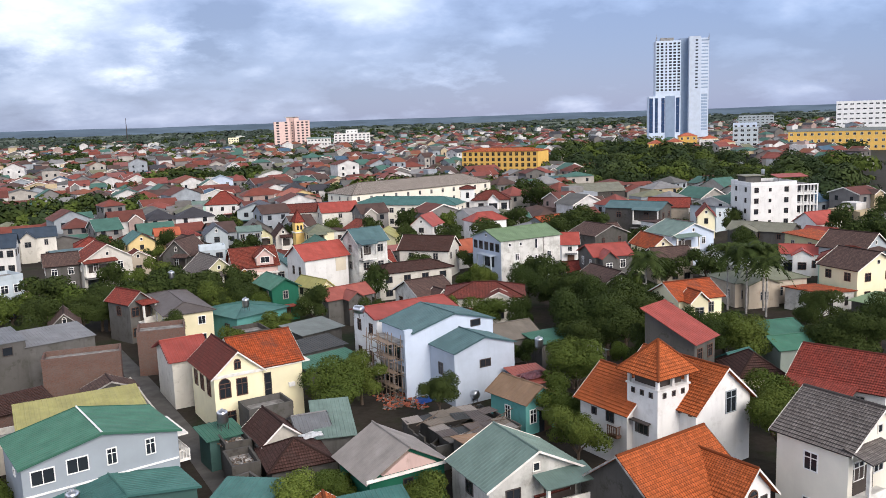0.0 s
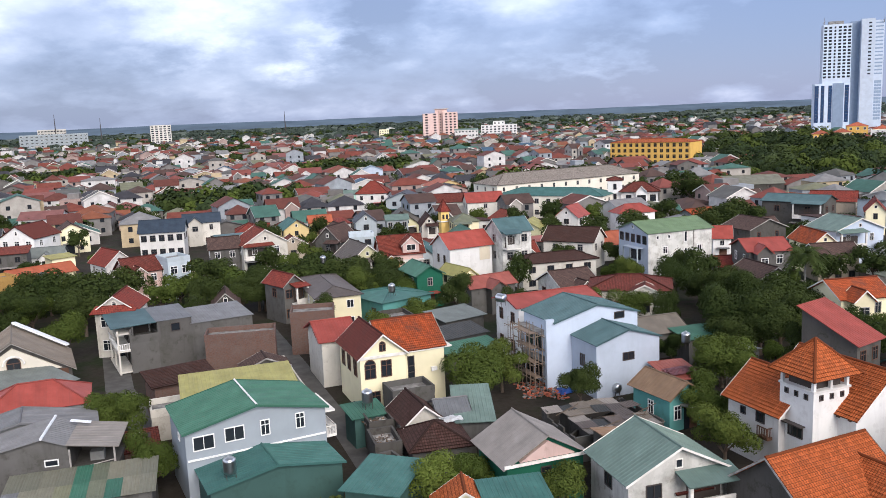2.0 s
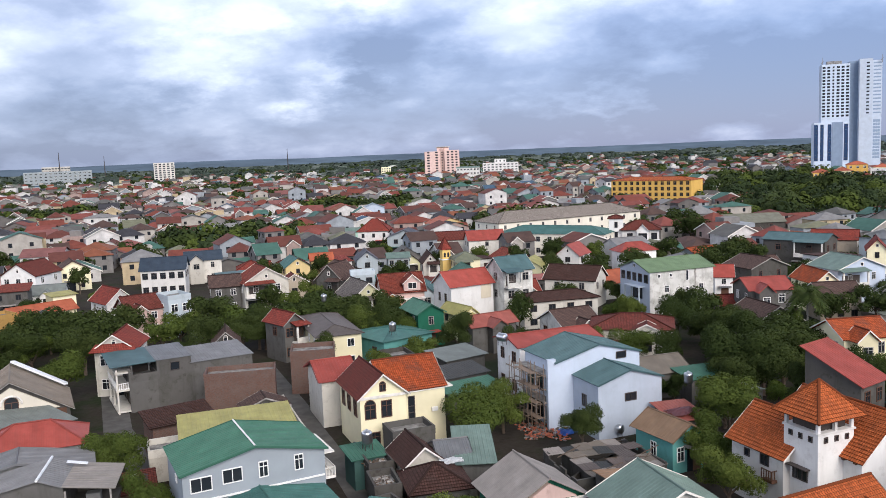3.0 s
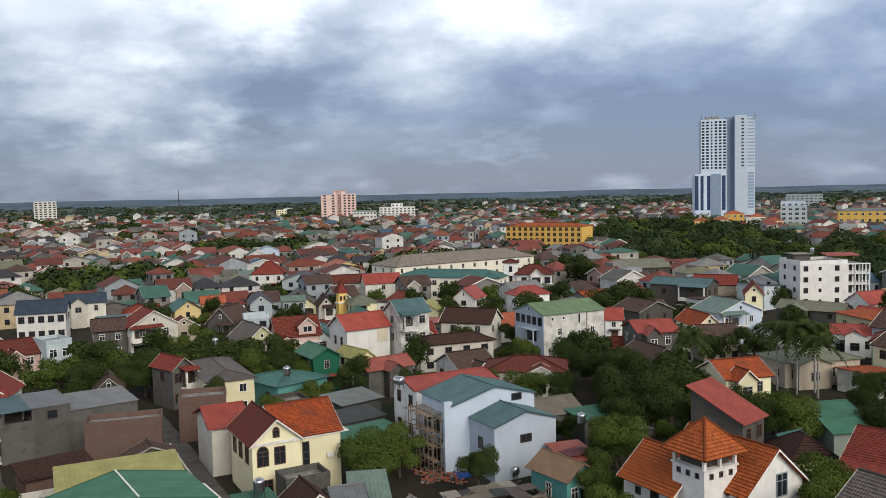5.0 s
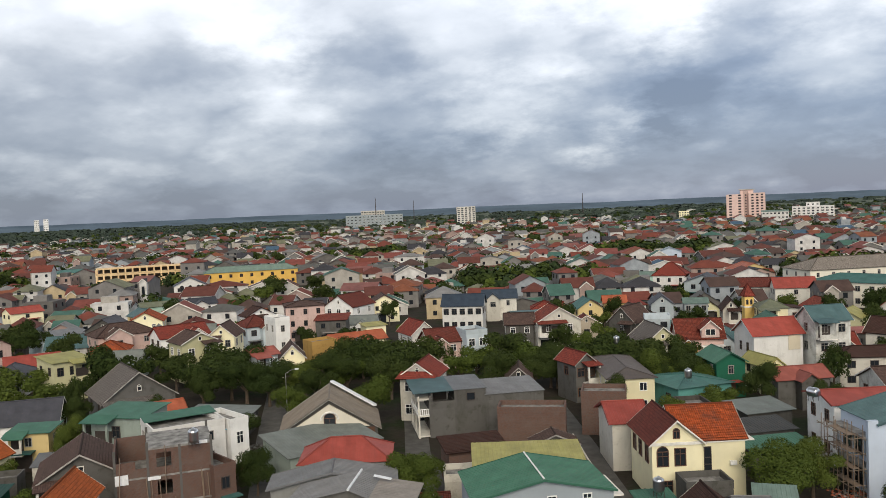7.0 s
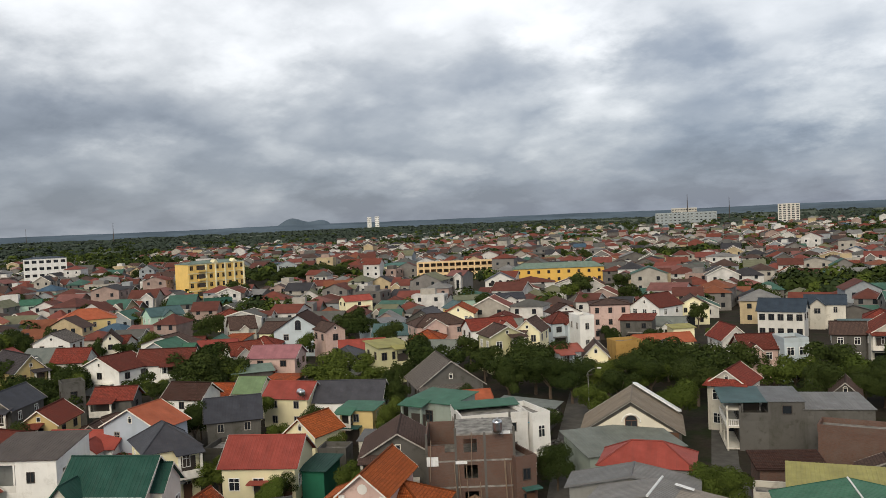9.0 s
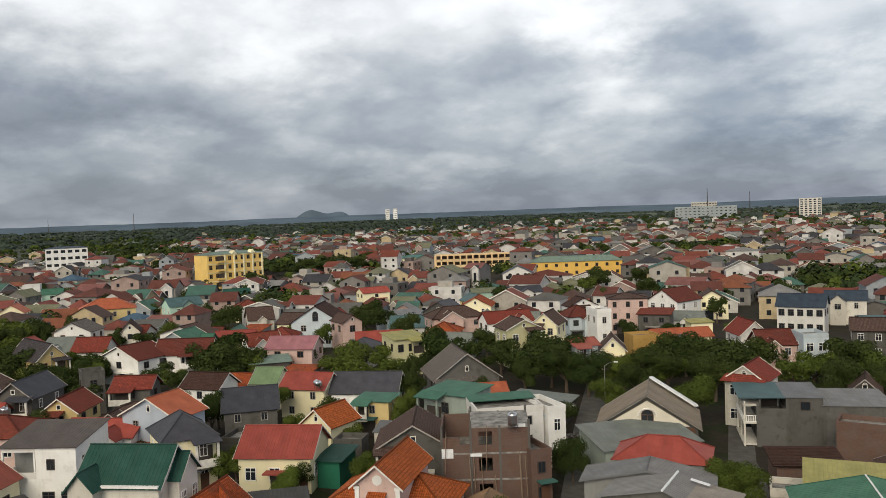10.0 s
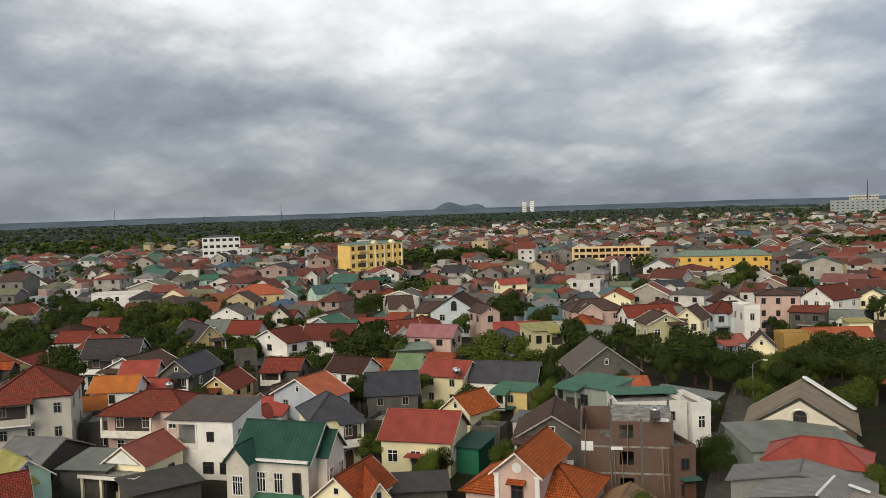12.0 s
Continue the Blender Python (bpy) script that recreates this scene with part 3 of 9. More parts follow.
def block(H, cx, cy, w, d, z0, h, roof, rise, wall, top, over=0.45, near=False, caps=True, gable=None, parapet=0.7, board=False):
    """Walls and roof of one volume: w across, d deep, eaves at h, front towards -y."""
    X0, X1, Y0, Y1 = cx - w / 2, cx + w / 2, cy - d / 2, cy + d / 2
    bm = bmesh.new()
    if roof == "gx":
        extrude(bm, [(Y0, z0), (Y1, z0), (Y1, h), (cy, h + rise - 0.06), (Y0, h)], "x", X0, X1)
    elif roof == "gy":
        extrude(bm, [(X0, z0), (X1, z0), (X1, h), (cx, h + rise - 0.06), (X0, h)], "y", Y0, Y1)
    elif roof == "shed":
        extrude(bm, [(Y0, z0), (Y1, z0), (Y1, h + rise - 0.04), (Y0, h)], "x", X0, X1)
    else:
        add_box(bm, X0, X1, Y0, Y1, z0, h)
    bm.normal_update()
    box_uv(bm)
    part("wall", bm, wall, H)
    tile = top in TILES
    ribs = 0.42 if near and not tile else 0.0
    courses = 0.36 if near and tile else 0.0
    th = 0.14 if tile else 0.07
    o = over

    def slope(pts):
        bm = bmesh.new()
        uv = bm.loops.layers.uv.verify()
        roof_slab(bm, uv, pts, th, ribs, courses)
        part("roof_slope", bm, "roof_" + top, H)

    cap = []
    lift = th * 0.6
    if roof == "gx":
        k = rise / (d / 2)
        e, r = h - o * k + lift, h + rise + lift
        slope([(X0 - o, Y0 - o, e), (X1 + o, Y0 - o, e), (X1 + o, cy, r), (X0 - o, cy, r)])
        slope([(X1 + o, Y1 + o, e), (X0 - o, Y1 + o, e), (X0 - o, cy, r), (X1 + o, cy, r)])
        cap = [((X0 - o, cy, r), (X1 + o, cy, r))]
    elif roof == "gy":
        k = rise / (w / 2)
        e, r = h - o * k + lift, h + rise + lift
        slope([(X0 - o, Y1 + o, e), (X0 - o, Y0 - o, e), (cx, Y0 - o, r), (cx, Y1 + o, r)])
        slope([(X1 + o, Y0 - o, e), (X1 + o, Y1 + o, e), (cx, Y1 + o, r), (cx, Y0 - o, r)])
        cap = [((cx, Y0 - o, r), (cx, Y1 + o, r))]
    elif roof == "shed":
        k = rise / d
        slope([(X0 - o, Y0 - o, h - o * k + lift), (X1 + o, Y0 - o, h - o * k + lift),
                           (X1 + o, Y1 + o, h + rise + o * k + lift), (X0 - o, Y1 + o, h + rise + o * k + lift)])
    elif roof in ("hip", "pyr"):
        a, b_, c_, d_ = (X0 - o, Y0 - o), (X1 + o, Y0 - o), (X1 + o, Y1 + o), (X0 - o, Y1 + o)
        e, r = h + lift, h + rise + lift
        W, D = w + 2 * o, d + 2 * o
        if roof == "pyr" or abs(W - D) < 0.3:
            p1 = p2 = (cx, cy, r)
        elif W > D:
            p1, p2 = (X0 - o + D / 2, cy, r), (X1 + o - D / 2, cy, r)
        else:
            p1, p2 = (cx, Y0 - o + W / 2, r), (cx, Y1 + o - W / 2, r)
        a, b_, c_, d_ = ((*q, e) for q in (a, b_, c_, d_))
        if W >= D:
            quads = ([a, b_, p2, p1], [c_, d_, p1, p2], [d_, a, p1], [b_, c_, p2])
        else:
            quads = ([a, b_, p1], [c_, d_, p2], [d_, a, p1, p2], [b_, c_, p2, p1])
        for q in quads:
            if len(q) == 4 and (Vector(q[2]) - Vector(q[3])).length < 0.02:
                q = q[:3]
            slope(q)
        cap = [(p1, p2)] if p1 != p2 else []
        near_end = {id(p1): (d_, a) if W >= D else (a, b_), id(p2): (b_, c_) if W >= D else (c_, d_)}
        if p1 is p2 or p1 == p2:
            cap += [(q, p1) for q in (a, b_, c_, d_)]
        else:
            cap += [(q, p1) for q in near_end[id(p1)]] + [(q, p2) for q in near_end[id(p2)]]
    else:
        t = 0.18
        bm = bmesh.new()
        add_box(bm, X0 + t, X1 - t, Y0 + t, Y1 - t, h - 0.05, h + 0.05)
        bm.normal_update()
        box_uv(bm)
        part("roof", bm, "roof_" + top, H)
    if roof == "flat" and parapet:
        bm = bmesh.new()
        t = 0.18
        add_box(bm, X0 - 0.04, X1 + 0.04, Y0 - 0.04, Y0 + t, h - 0.15, h + parapet)
        add_box(bm, X0 - 0.04, X1 + 0.04, Y1 - t, Y1 + 0.04, h - 0.15, h + parapet)
        add_box(bm, X0 - 0.04, X0 + t, Y0 + t, Y1 - t, h - 0.15, h + parapet)
        add_box(bm, X1 - t, X1 + 0.04, Y0 + t, Y1 - t, h - 0.15, h + parapet)
        bm.normal_update()
        box_uv(bm)
        part("parapet", bm, wall, H)
    if caps and cap:
        bm = bmesh.new()
        for a, b_ in cap:
            add_rod(bm, (a[0], a[1], a[2] + 0.03), (b_[0], b_[1], b_[2] + 0.03), 0.13 if tile else 0.09, 6)
        uv = bm.loops.layers.uv.verify()
        part("ridge_cap", bm, "roof_" + top, H)
    if roof in ("gx", "gy") and (near or board):
        # pale barge boards along the gable edges
        if roof == "gy":
            ends = [((X0 - o, y, e), (cx, y, r), (X1 + o, y, e)) for y in (Y0 - o - 0.03, Y1 + o + 0.03)]
        else:
            ends = [((x, Y0 - o, e), (x, cy, r), (x, Y1 + o, e)) for x in (X0 - o - 0.03, X1 + o + 0.03)]
        for ends_ in ends:
            bm = bmesh.new()
            rows = []
            for q in ends_:
                g = []
                for dz, out in ((0.06, 0.05), (-0.14, 0.05), (-0.14, -0.03), (0.06, -0.03)):
                    yy = (q[0], q[1] + math.copysign(out, q[1] - cy), q[2] + dz) if roof == "gy" else (q[0] + math.copysign(out, q[0] - cx), q[1], q[2] + dz)
                    g.append(bm.verts.new(yy))
                rows.append(g)
            for g0, g1 in zip(rows, rows[1:]):
                for i in range(4):
                    bm.faces.new((g0[i], g0[(i + 1) % 4], g1[(i + 1) % 4], g1[i]))
            bm.faces.new(rows[0]), bm.faces.new(rows[-1][::-1])
            bmesh.ops.recalc_face_normals(bm, faces=bm.faces[:])
            part("barge_board", bm, ("oldtrim" if "concrete" in wall or wall == "brick" else "trim") if tile or rise > 1.7 else "roof_" + top, H)


STOREY = ("", "single-storey", "two-storey", "three-storey", "four-storey", "five-storey")
ROOF_KIND = {"gx": "gabled", "gy": "gabled", "hip": "hipped", "pyr": "pyramid", "shed": "sloping", "flat": "flat", "X": "gabled"}
PLACED = []


def house(x, y, rot, w, d, h, roof, rise, wall, top, win=2, over=0.45, label="", name="house", near=None, faces="flr", frames=None, storeys=None, plain=False):
    st = storeys or max(1, min(5, round(h / 3.2)))
    if near is None:
        near = math.hypot(x, y) < 112
    w, d = max(2.5, w - 2 * over), max(2.5, d - 2 * over)
    if not label:
        if roof == "flat":
            label = f"{STOREY[st]} {WALL_WORDS[wall]} house with a flat concrete roof"
        else:
            label = f"{STOREY[st]} {WALL_WORDS[wall]} house with {ROOF_WORDS[top]} {ROOF_KIND[roof]} roof"
    H = root(name, x, y, rot, label, "house", group="town houses")
    block(H, 0, 0, w, d, 0, h, roof, rise, wall, top, over, near, board=math.hypot(x, y) < 200)
    rng = random.Random(int(abs(x * 31 + y * 17) * 10))
    fm = frames or rng.choice(("dark_frame", "white_frame", "brown_wood", "dark_frame", "oldtrim"))
    wall_windows(H, 0, 0, w, d, 0, h, win, st, rng, fm, faces, math.hypot(x, y) > 118)
    far = math.hypot(x, y)
    if win and not plain and 60 < far < 330 and rng.random() < 0.65:
        ow = min(w * 0.42, rng.uniform(1.8, 3.4))
        ox = rng.uniform(-0.5, 0.5) * (w - ow - 0.6)
        # flat panel for an open porch front, its darkness put into the colour
        bm = bmesh.new()
        add_box(bm, ox - ow / 2, ox + ow / 2, -d / 2 - 0.10, -d / 2 + 0.02, 0.0, 2.45)
        part("porch_opening", bm, rng.choice(("dark_frame", "brown_wood", "glass", "dark_frame")), H)
        bm = bmesh.new()
        add_box(bm, ox - ow / 2 - 0.5, ox + ow / 2 + 0.5, -d / 2 - rng.uniform(1.0, 1.8), -d / 2 - 0.003, 2.7, 2.86)
        part("canopy", bm, rng.choice(("trim", "oldtrim", "roof_redmetal", "roof_teal", "roof_grey")), H)
    if roof in ("gx", "hip") and w > 6.5 and win and not plain and far < 290 and rng.random() < 0.5:
        # a small gabled porch bay on the front
        pw = w * rng.uniform(0.32, 0.45)
        px = rng.choice((-1, 0, 1)) * (w - pw) * 0.32
        block(H, px, -d / 2 - 0.5, pw, 2.6, 0, h - 0.02, "gy", min(rise * 0.75, pw * 0.45), wall, top, 0.35, False, board=True)
        window(H, px, -d / 2 - 1.81, h * 0.5 if st == 1 else h * 0.74, 0, min(1.4, pw * 0.45), 1.3, fm, far=far > 135)
    elif st >= 2 and win and not plain and roof != "flat" and far < 230 and rng.random() < 0.55:
        # a roofed balcony on the front, deep enough to lie in shade
        bz = h / st * (st - 1)
        bx = w * rng.uniform(0.45, 0.7)
        ox = rng.choice((-1, 1)) * (w - bx) / 2
        f, q = -d / 2, 1.7
        own = rng.choice(("trim", wall))
        bm = bmesh.new()
        add_box(bm, ox - bx / 2, ox + bx / 2, f - q, f - 0.003, bz - 0.12, bz + 0.08)
        part("balcony_slab", bm, "trim", H)
        bm = bmesh.new()
        add_box(bm, ox - bx / 2, ox + bx / 2, f - q - 0.02, f - q + 0.1, bz + 0.08, bz + 0.9)
        part("balcony_front", bm, own, H)
        for sx in (-1, 1):
            bm = bmesh.new()
            add_box(bm, ox + sx * (bx / 2 - 0.15) - 0.14, ox + sx * (bx / 2 - 0.15) + 0.14, f - q, f - q + 0.28, bz + 0.9, h - 0.25)
            part("column", bm, own, H)
        # dark panel over the wall, painting the shade at the back of the balcony
        bm = bmesh.new()
        add_box(bm, ox - bx * 0.34, ox + bx * 0.34, f - 0.07, f + 0.02, bz + 0.1, bz + 2.2)
        part("balcony_opening", bm, "dark_frame", H)
        bm = bmesh.new()
        uv = bm.loops.layers.uv.verify()
        roof_slab(bm, uv, [(ox - bx / 2 - 0.3, f - q - 0.4, h - 0.3), (ox + bx / 2 + 0.3, f - q - 0.4, h - 0.3), (ox + bx / 2 + 0.3, f + 0.3, h + 0.25), (ox - bx / 2 - 0.3, f + 0.3, h + 0.25)], 0.1)
        part("balcony_roof", bm, "roof_" + top, H)
    if near and win:
        bm = bmesh.new()
        add_box(bm, -0.5, 0.5, -0.06, 0.02, 0.02, 2.1)
        o = part("door", bm, "brown_wood", H)
        o.location = (w * 0.5 / win if win % 2 == 0 else w / 2 - 0.9, -d / 2 - 0.09, 0)
    if roof == "gy" and rise > 1.5 and win and not plain and far < 240:
        # a small louvred vent high in the gable
        window(H, 0, -d / 2, h + rise * 0.36, 0, 0.5, 0.6, "trim", bars=1, arch=rng.random() < 0.5, far=True)
    PLACED.append((x, y, 0.5 * math.hypot(w, d)))
    return H

# ---- ground ----
def ground_mat():
    m, nt, b = mat_base("ground", 0.95, 0.15)
    co = nt.nodes.new("ShaderNodeTexCoord").outputs["Object"]
    n1 = noise_node(nt, 0.012, 8, co, 0.6)
    n2 = noise_node(nt, 0.11, 8, co, 0.6)
    n3 = noise_node(nt, 1.4, 6, co, 0.6)
    soil = ramp_node(nt, n2.outputs[0], [(0.35, (0.022, 0.019, 0.015)), (0.5, (0.038, 0.032, 0.025)), (0.60, (0.02, 0.028, 0.012)), (0.75, (0.026, 0.04, 0.014))])
    fields = ramp_node(nt, n1.outputs[0], [(0.35, (0.04, 0.055, 0.04)), (0.52, (0.075, 0.095, 0.065)), (0.64, (0.18, 0.20, 0.16))])
    ln = nt.nodes.new("ShaderNodeVectorMath")
    ln.operation = "LENGTH"
    nt.links.new(co, ln.inputs[0])
    far = nt.nodes.new("ShaderNodeMapRange")
    far.inputs[1].default_value, far.inputs[2].default_value = 600, 1600
    nt.links.new(ln.outputs["Value"], far.inputs[0])
    c = mixer(nt, far.outputs[0], soil.outputs[0], fields.outputs[0])
    g = ramp_node(nt, n3.outputs[0], [(0.3, (0.75, 0.75, 0.75)), (0.7, (1.15, 1.15, 1.15))])
    nt.links.new(mixer(nt, 1.0, c, g.outputs[0], "MULTIPLY"), b.inputs["Base Color"])
    bump(nt, b, n3.outputs[0], 0.5, 0.1)
    MATS["ground"] = m
    return m


ground_mat()
bm = bmesh.new()
rings = [0, 40, 90, 160, 300, 600, 1200, 2400, 4950]
prev = [bm.verts.new((0, 0, 0))]
for r in rings[1:]:
    cur = [bm.verts.new((r * math.cos(i * math.tau / 64), r * math.sin(i * math.tau / 64), 0)) for i in range(64)]
    for i in range(64):
        j = (i + 1) % 64
        if len(prev) == 1:
            bm.faces.new((prev[0], cur[i], cur[j]))
        else:
            bm.faces.new((prev[i], cur[i], cur[j], prev[j]))
    prev = cur
tagged(part("ground", bm, "ground"), "bare soil, scrub and fields under the whole town", "ground", kind="structure")


def polar(az, r):
    """A place by its turn to the left of straight ahead, in degrees, and its distance."""
    return -r * math.sin(radians(az)), r * math.cos(radians(az))


# low wooded hills that close the horizon; haze is put into their blue-grey colour
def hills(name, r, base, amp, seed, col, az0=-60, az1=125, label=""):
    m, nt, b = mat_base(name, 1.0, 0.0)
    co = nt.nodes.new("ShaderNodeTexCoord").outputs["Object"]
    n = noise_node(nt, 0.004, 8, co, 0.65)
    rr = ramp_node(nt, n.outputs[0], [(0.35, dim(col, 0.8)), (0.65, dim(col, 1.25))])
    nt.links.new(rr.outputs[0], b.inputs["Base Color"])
    MATS[name] = m
    bm = bmesh.new()
    N_ = 260
    rows = []
    for i in range(N_ + 1):
        az = az0 + (az1 - az0) * i / N_
        h = base + amp * (noise.fractal((az * 0.09, seed, 0), 1.0, 2.0, 6) + 0.25 * noise.noise((az * 2.5, seed, 3)))
        rows.append([bm.verts.new((*polar(az, r - 350), -1)), bm.verts.new((*polar(az, r - 140), h * 0.7)), bm.verts.new((*polar(az, r), h)), bm.verts.new((*polar(az, r + 60), -1))])
    for a, b_ in zip(rows, rows[1:]):
        for k in range(3):
            bm.faces.new((a[k], a[k + 1], b_[k + 1], b_[k]))
    bmesh.ops.recalc_face_normals(bm, faces=bm.faces[:])
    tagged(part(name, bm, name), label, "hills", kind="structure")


hills("backdrop_hills", 4550, 32, 6, 2.0, (0.10, 0.135, 0.175), label="low wooded hills on the horizon, haze painted into their blue-grey")

# ---- houses of the near town: place, turn, width, depth, eaves, roof, rise, wall, roofing, windows ----
house(-22.4, 83.7, 19, 11.8, 9.4, 6, "shed", 0.6, "brick", "olive", 0)
house(-6.2, 66.4, -18, 5.4, 6.9, 3.2, "shed", 0.3, "darkteal", "teal", 0)
house(-15.5, 104.7, 21, 5.3, 9.0, 6.0, "gx", 1.6, "offwhite", "redmetal", 0)
H = house(-49.0, 121.7, 6, 6.6, 8.0, 7, "gy", 2, "offwhite", "redtile", 2)
# pent roof across the foot of the gable
bm = bmesh.new()
roof_slab(bm, bm.loops.layers.uv.verify(), [(-3.3, -4.7, 6.75), (3.3, -4.7, 6.75), (2.6, -3.56, 7.75), (-2.6, -3.56, 7.75)], 0.1)
part("pent_roof", bm, "roof_redtile", H)
house(-28.3, 109.2, 10, 10.0, 5.0, 5, "flat", 0, "brick", "concrete", 0)
house(-20.0, 118.3, 7, 7.1, 6.0, 5.5, "flat", 0, "brick", "concrete", 0)
house(-51.5, 92.2, 55, 13.2, 9.0, 4, "shed", 1, "greygreen", "greygreen", 0)
house(-41.5, 76.4, 24, 13.5, 5.0, 5, "gy", 1.3, "grey", "grey", 0)
house(-43.0, 82.6, 22, 10.4, 7.0, 5.6, "hip", 2, "grey", "redmetal", 0)
house(-4.0, 80.4, 21, 4.6, 6.0, 3.6, "gy", 1.5, "offwhite", "darktile", 1)
house(-2.0, 75.0, 13, 6.2, 6.2, 2.9, "hip", 1.7, "concrete", "darktile", 0)
house(16.2, 64.0, 16, 9.6, 7.3, 5, "gy", 2.2, "stained", "palegreen", 2)
house(22.4, 84.6, 27, 5.0, 6.5, 3.8, "gy", 1.3, "tealwall", "rust", 2)
house(13.3, 112.7, 21, 12.9, 8.0, 7.6, "gx", 0.9, "white", "redmetal", 3)
house(-4.8, 145.3, 24, 5.7, 8.5, 6, "gy", 1.4, "darkgreen", "green", 1)
house(-10.1, 135.9, 39, 10.5, 11.3, 4, "hip", 0.8, "tealwall", "teal", 1)
house(-20.5, 136.9, 20, 7.9, 19.1, 5.5, "hip", 1, "cream", "umber", 2)
house(-27.7, 137.3, 42, 4.6, 7.0, 6.5, "gy", 1.5, "concrete", "redtile", 2)
house(1.7, 147.2, 33, 3.9, 8.0, 5, "gy", 1.2, "cream", "olive", 1)
house(6.2, 139.2, 28, 9.4, 6.0, 4.6, "gx", 1.3, "concrete", "salmon", 1)
house(0.7, 121.1, 34, 7.7, 6.0, 3.6, "shed", 0.5, "concrete", "greygreen", 0)
house(0.8, 111.6, 31, 7.7, 5.0, 3.4, "shed", 0.5, "concrete", "darkmetal", 0)
house(2.3, 105.1, 29, 8.5, 5.0, 3, "shed", 0.4, "concrete", "green", 0)
house(20.2, 156.9, 14, 15.6, 7.0, 5, "hip", 1.3, "offwhite", "darktile", 4)
house(29.4, 133.0, -14, 13.5, 10.0, 4.5, "hip", 1.7, "offwhite", "maroon", 2)
house(43.5, 90.5, 36, 5.9, 7.3, 7, "shed", 3, "oldconcrete", "redmetal", 2)
house(41.8, 58.0, 22, 8.8, 7.1, 7.6, "gy", 2.6, "palecream", "greytile", 3)
house(55.5, 75.7, -53, 10.0, 10.0, 5.5, "gx", 2.5, "white", "redtile", 2)
house(49.2, 84.4, -8, 5.6, 7.0, 4, "hip", 2, "cream", "darktile", 1)
house(61.3, 99.6, 3, 5.9, 8.7, 4, "gx", 1.2, "greygreen", "green", 0)
house(60.0, 94.8, 2, 5.5, 6.0, 3.5, "gx", 1, "greygreen", "green", 0)
house(55.6, 113.5, 8, 8.1, 8.0, 6.5, "gx", 1.8, "cream", "oldtile", 2)
house(56.9, 149.8, 1, 8.3, 9.0, 7, "gx", 1.6, "concrete", "redmetal", 2)
house(71.4, 161.1, 2, 5.7, 10.8, 6, "gy", 2, "cream", "oldtile", 1)
house(81.8, 170.0, 12, 11.8, 10.1, 7, "gy", 2.2, "lightblue", "palegreen", 2)
house(89.8, 211.3, -45, 16.3, 9.0, 8, "gx", 1.4, "oldconcrete", "slateteal", 2)
house(107.2, 179.0, -50, 15.2, 8.0, 5, "gx", 1.5, "concrete", "khaki", 3)
house(98.7, 150.8, -31, 8.6, 7.0, 4.5, "gx", 1.3, "white", "redmetal", 2)
house(98.4, 135.5, -40, 10.6, 9.0, 5.4, "hip", 2.2, "mint", "redbrown", 4)
house(77.8, 131.6, 3, 14.6, 9.0, 4.2, "hip", 1.4, "beige", "oliveg", 4)
house(88.2, 112.4, -72, 8.5, 7.0, 3, "shed", 0.5, "concrete", "lightgreen", 0)
house(40.7, 297.4, 29, 62.5, 16.0, 9.0, "hip", 3.2, "palecream", "cement", 12)
house(34.7, 261.6, -29, 35.6, 13.0, 7, "hip", 2, "palecream", "teal", 9)
house(-340.6, 350.1, 66, 21.9, 14.0, 7, "hip", 1.5, "cream", "teal", 3)
house(-223.3, 341.5, 37, 44.0, 10.0, 7, "hip", 2.5, "yellow", "palegreen", 9)
house(-110.5, 192.7, 34, 10.9, 9.0, 9, "hip", 1, "pinkw", "brown", 3)
house(-72.0, 210.5, 10, 11.6, 8.0, 7, "gx", 2.6, "white", "navy", 5, plain=True)
PLACED.append((-73, 200, 5.0))  # open yard in front
PLACED.append((-77, 190, 5.0))
house(-68.4, 232.0, 17, 10.5, 8.0, 6.5, "gx", 2, "offwhite", "navy", 2)
house(-103.0, 226.5, 30, 9.6, 9.0, 5.5, "gy", 2.6, "cream", "brown", 2)
house(-91.6, 194.6, 47, 6.3, 5.0, 3.5, "shed", 0.4, "cream", "olive", 0)
house(-85.8, 172.3, 48, 13.6, 7.0, 3.6, "gx", 1.5, "cream", "orange", 2)
house(-75.6, 155.7, 47, 6.7, 8.0, 4.5, "gy", 1.6, "paleblue", "grey", 1)
house(-87.4, 146.4, 33, 5.7, 8.0, 4.5, "gy", 2.4, "cream", "brown", 1)
house(-87.5, 158.6, 51, 6.7, 6.0, 5, "flat", 0, "ochre", "concrete", 0)
house(-90.4, 139.7, 54, 5.6, 7.0, 6, "gx", 1, "paleblue", "salmon", 2)
house(-106.4, 172.3, 53, 4.5, 8.0, 8, "flat", 0, "white", "concrete", 1)
house(-114.7, 175.5, 55, 7.6, 8.0, 6, "hip", 2.5, "paleblue", "maroon", 2)
house(-121.8, 187.9, 55, 8.7, 6.0, 7, "gy", 2, "white", "darktile", 2)
house(-109.8, 156.4, 20, 6.6, 9.0, 7, "gy", 2.4, "cream", "brown", 2)
house(-107.3, 141.4, 59, 8.4, 8.0, 8, "gy", 1.8, "olivecream", "brown", 2)
house(-127.9, 163.7, 57, 12.5, 9.0, 5.5, "gx", 2.2, "white", "redtile", 2)
house(-142.4, 160.6, 60, 14.4, 9.0, 6, "hip", 2.5, "pinkw", "brown", 3)
house(-161.7, 192.4, 62, 7.6, 10.0, 6, "gy", 1.8, "paleyellow", "slateteal", 1)
house(-184.5, 228.2, 47, 15.2, 7.0, 4.5, "gx", 1.2, "mint", "oliveg", 2)
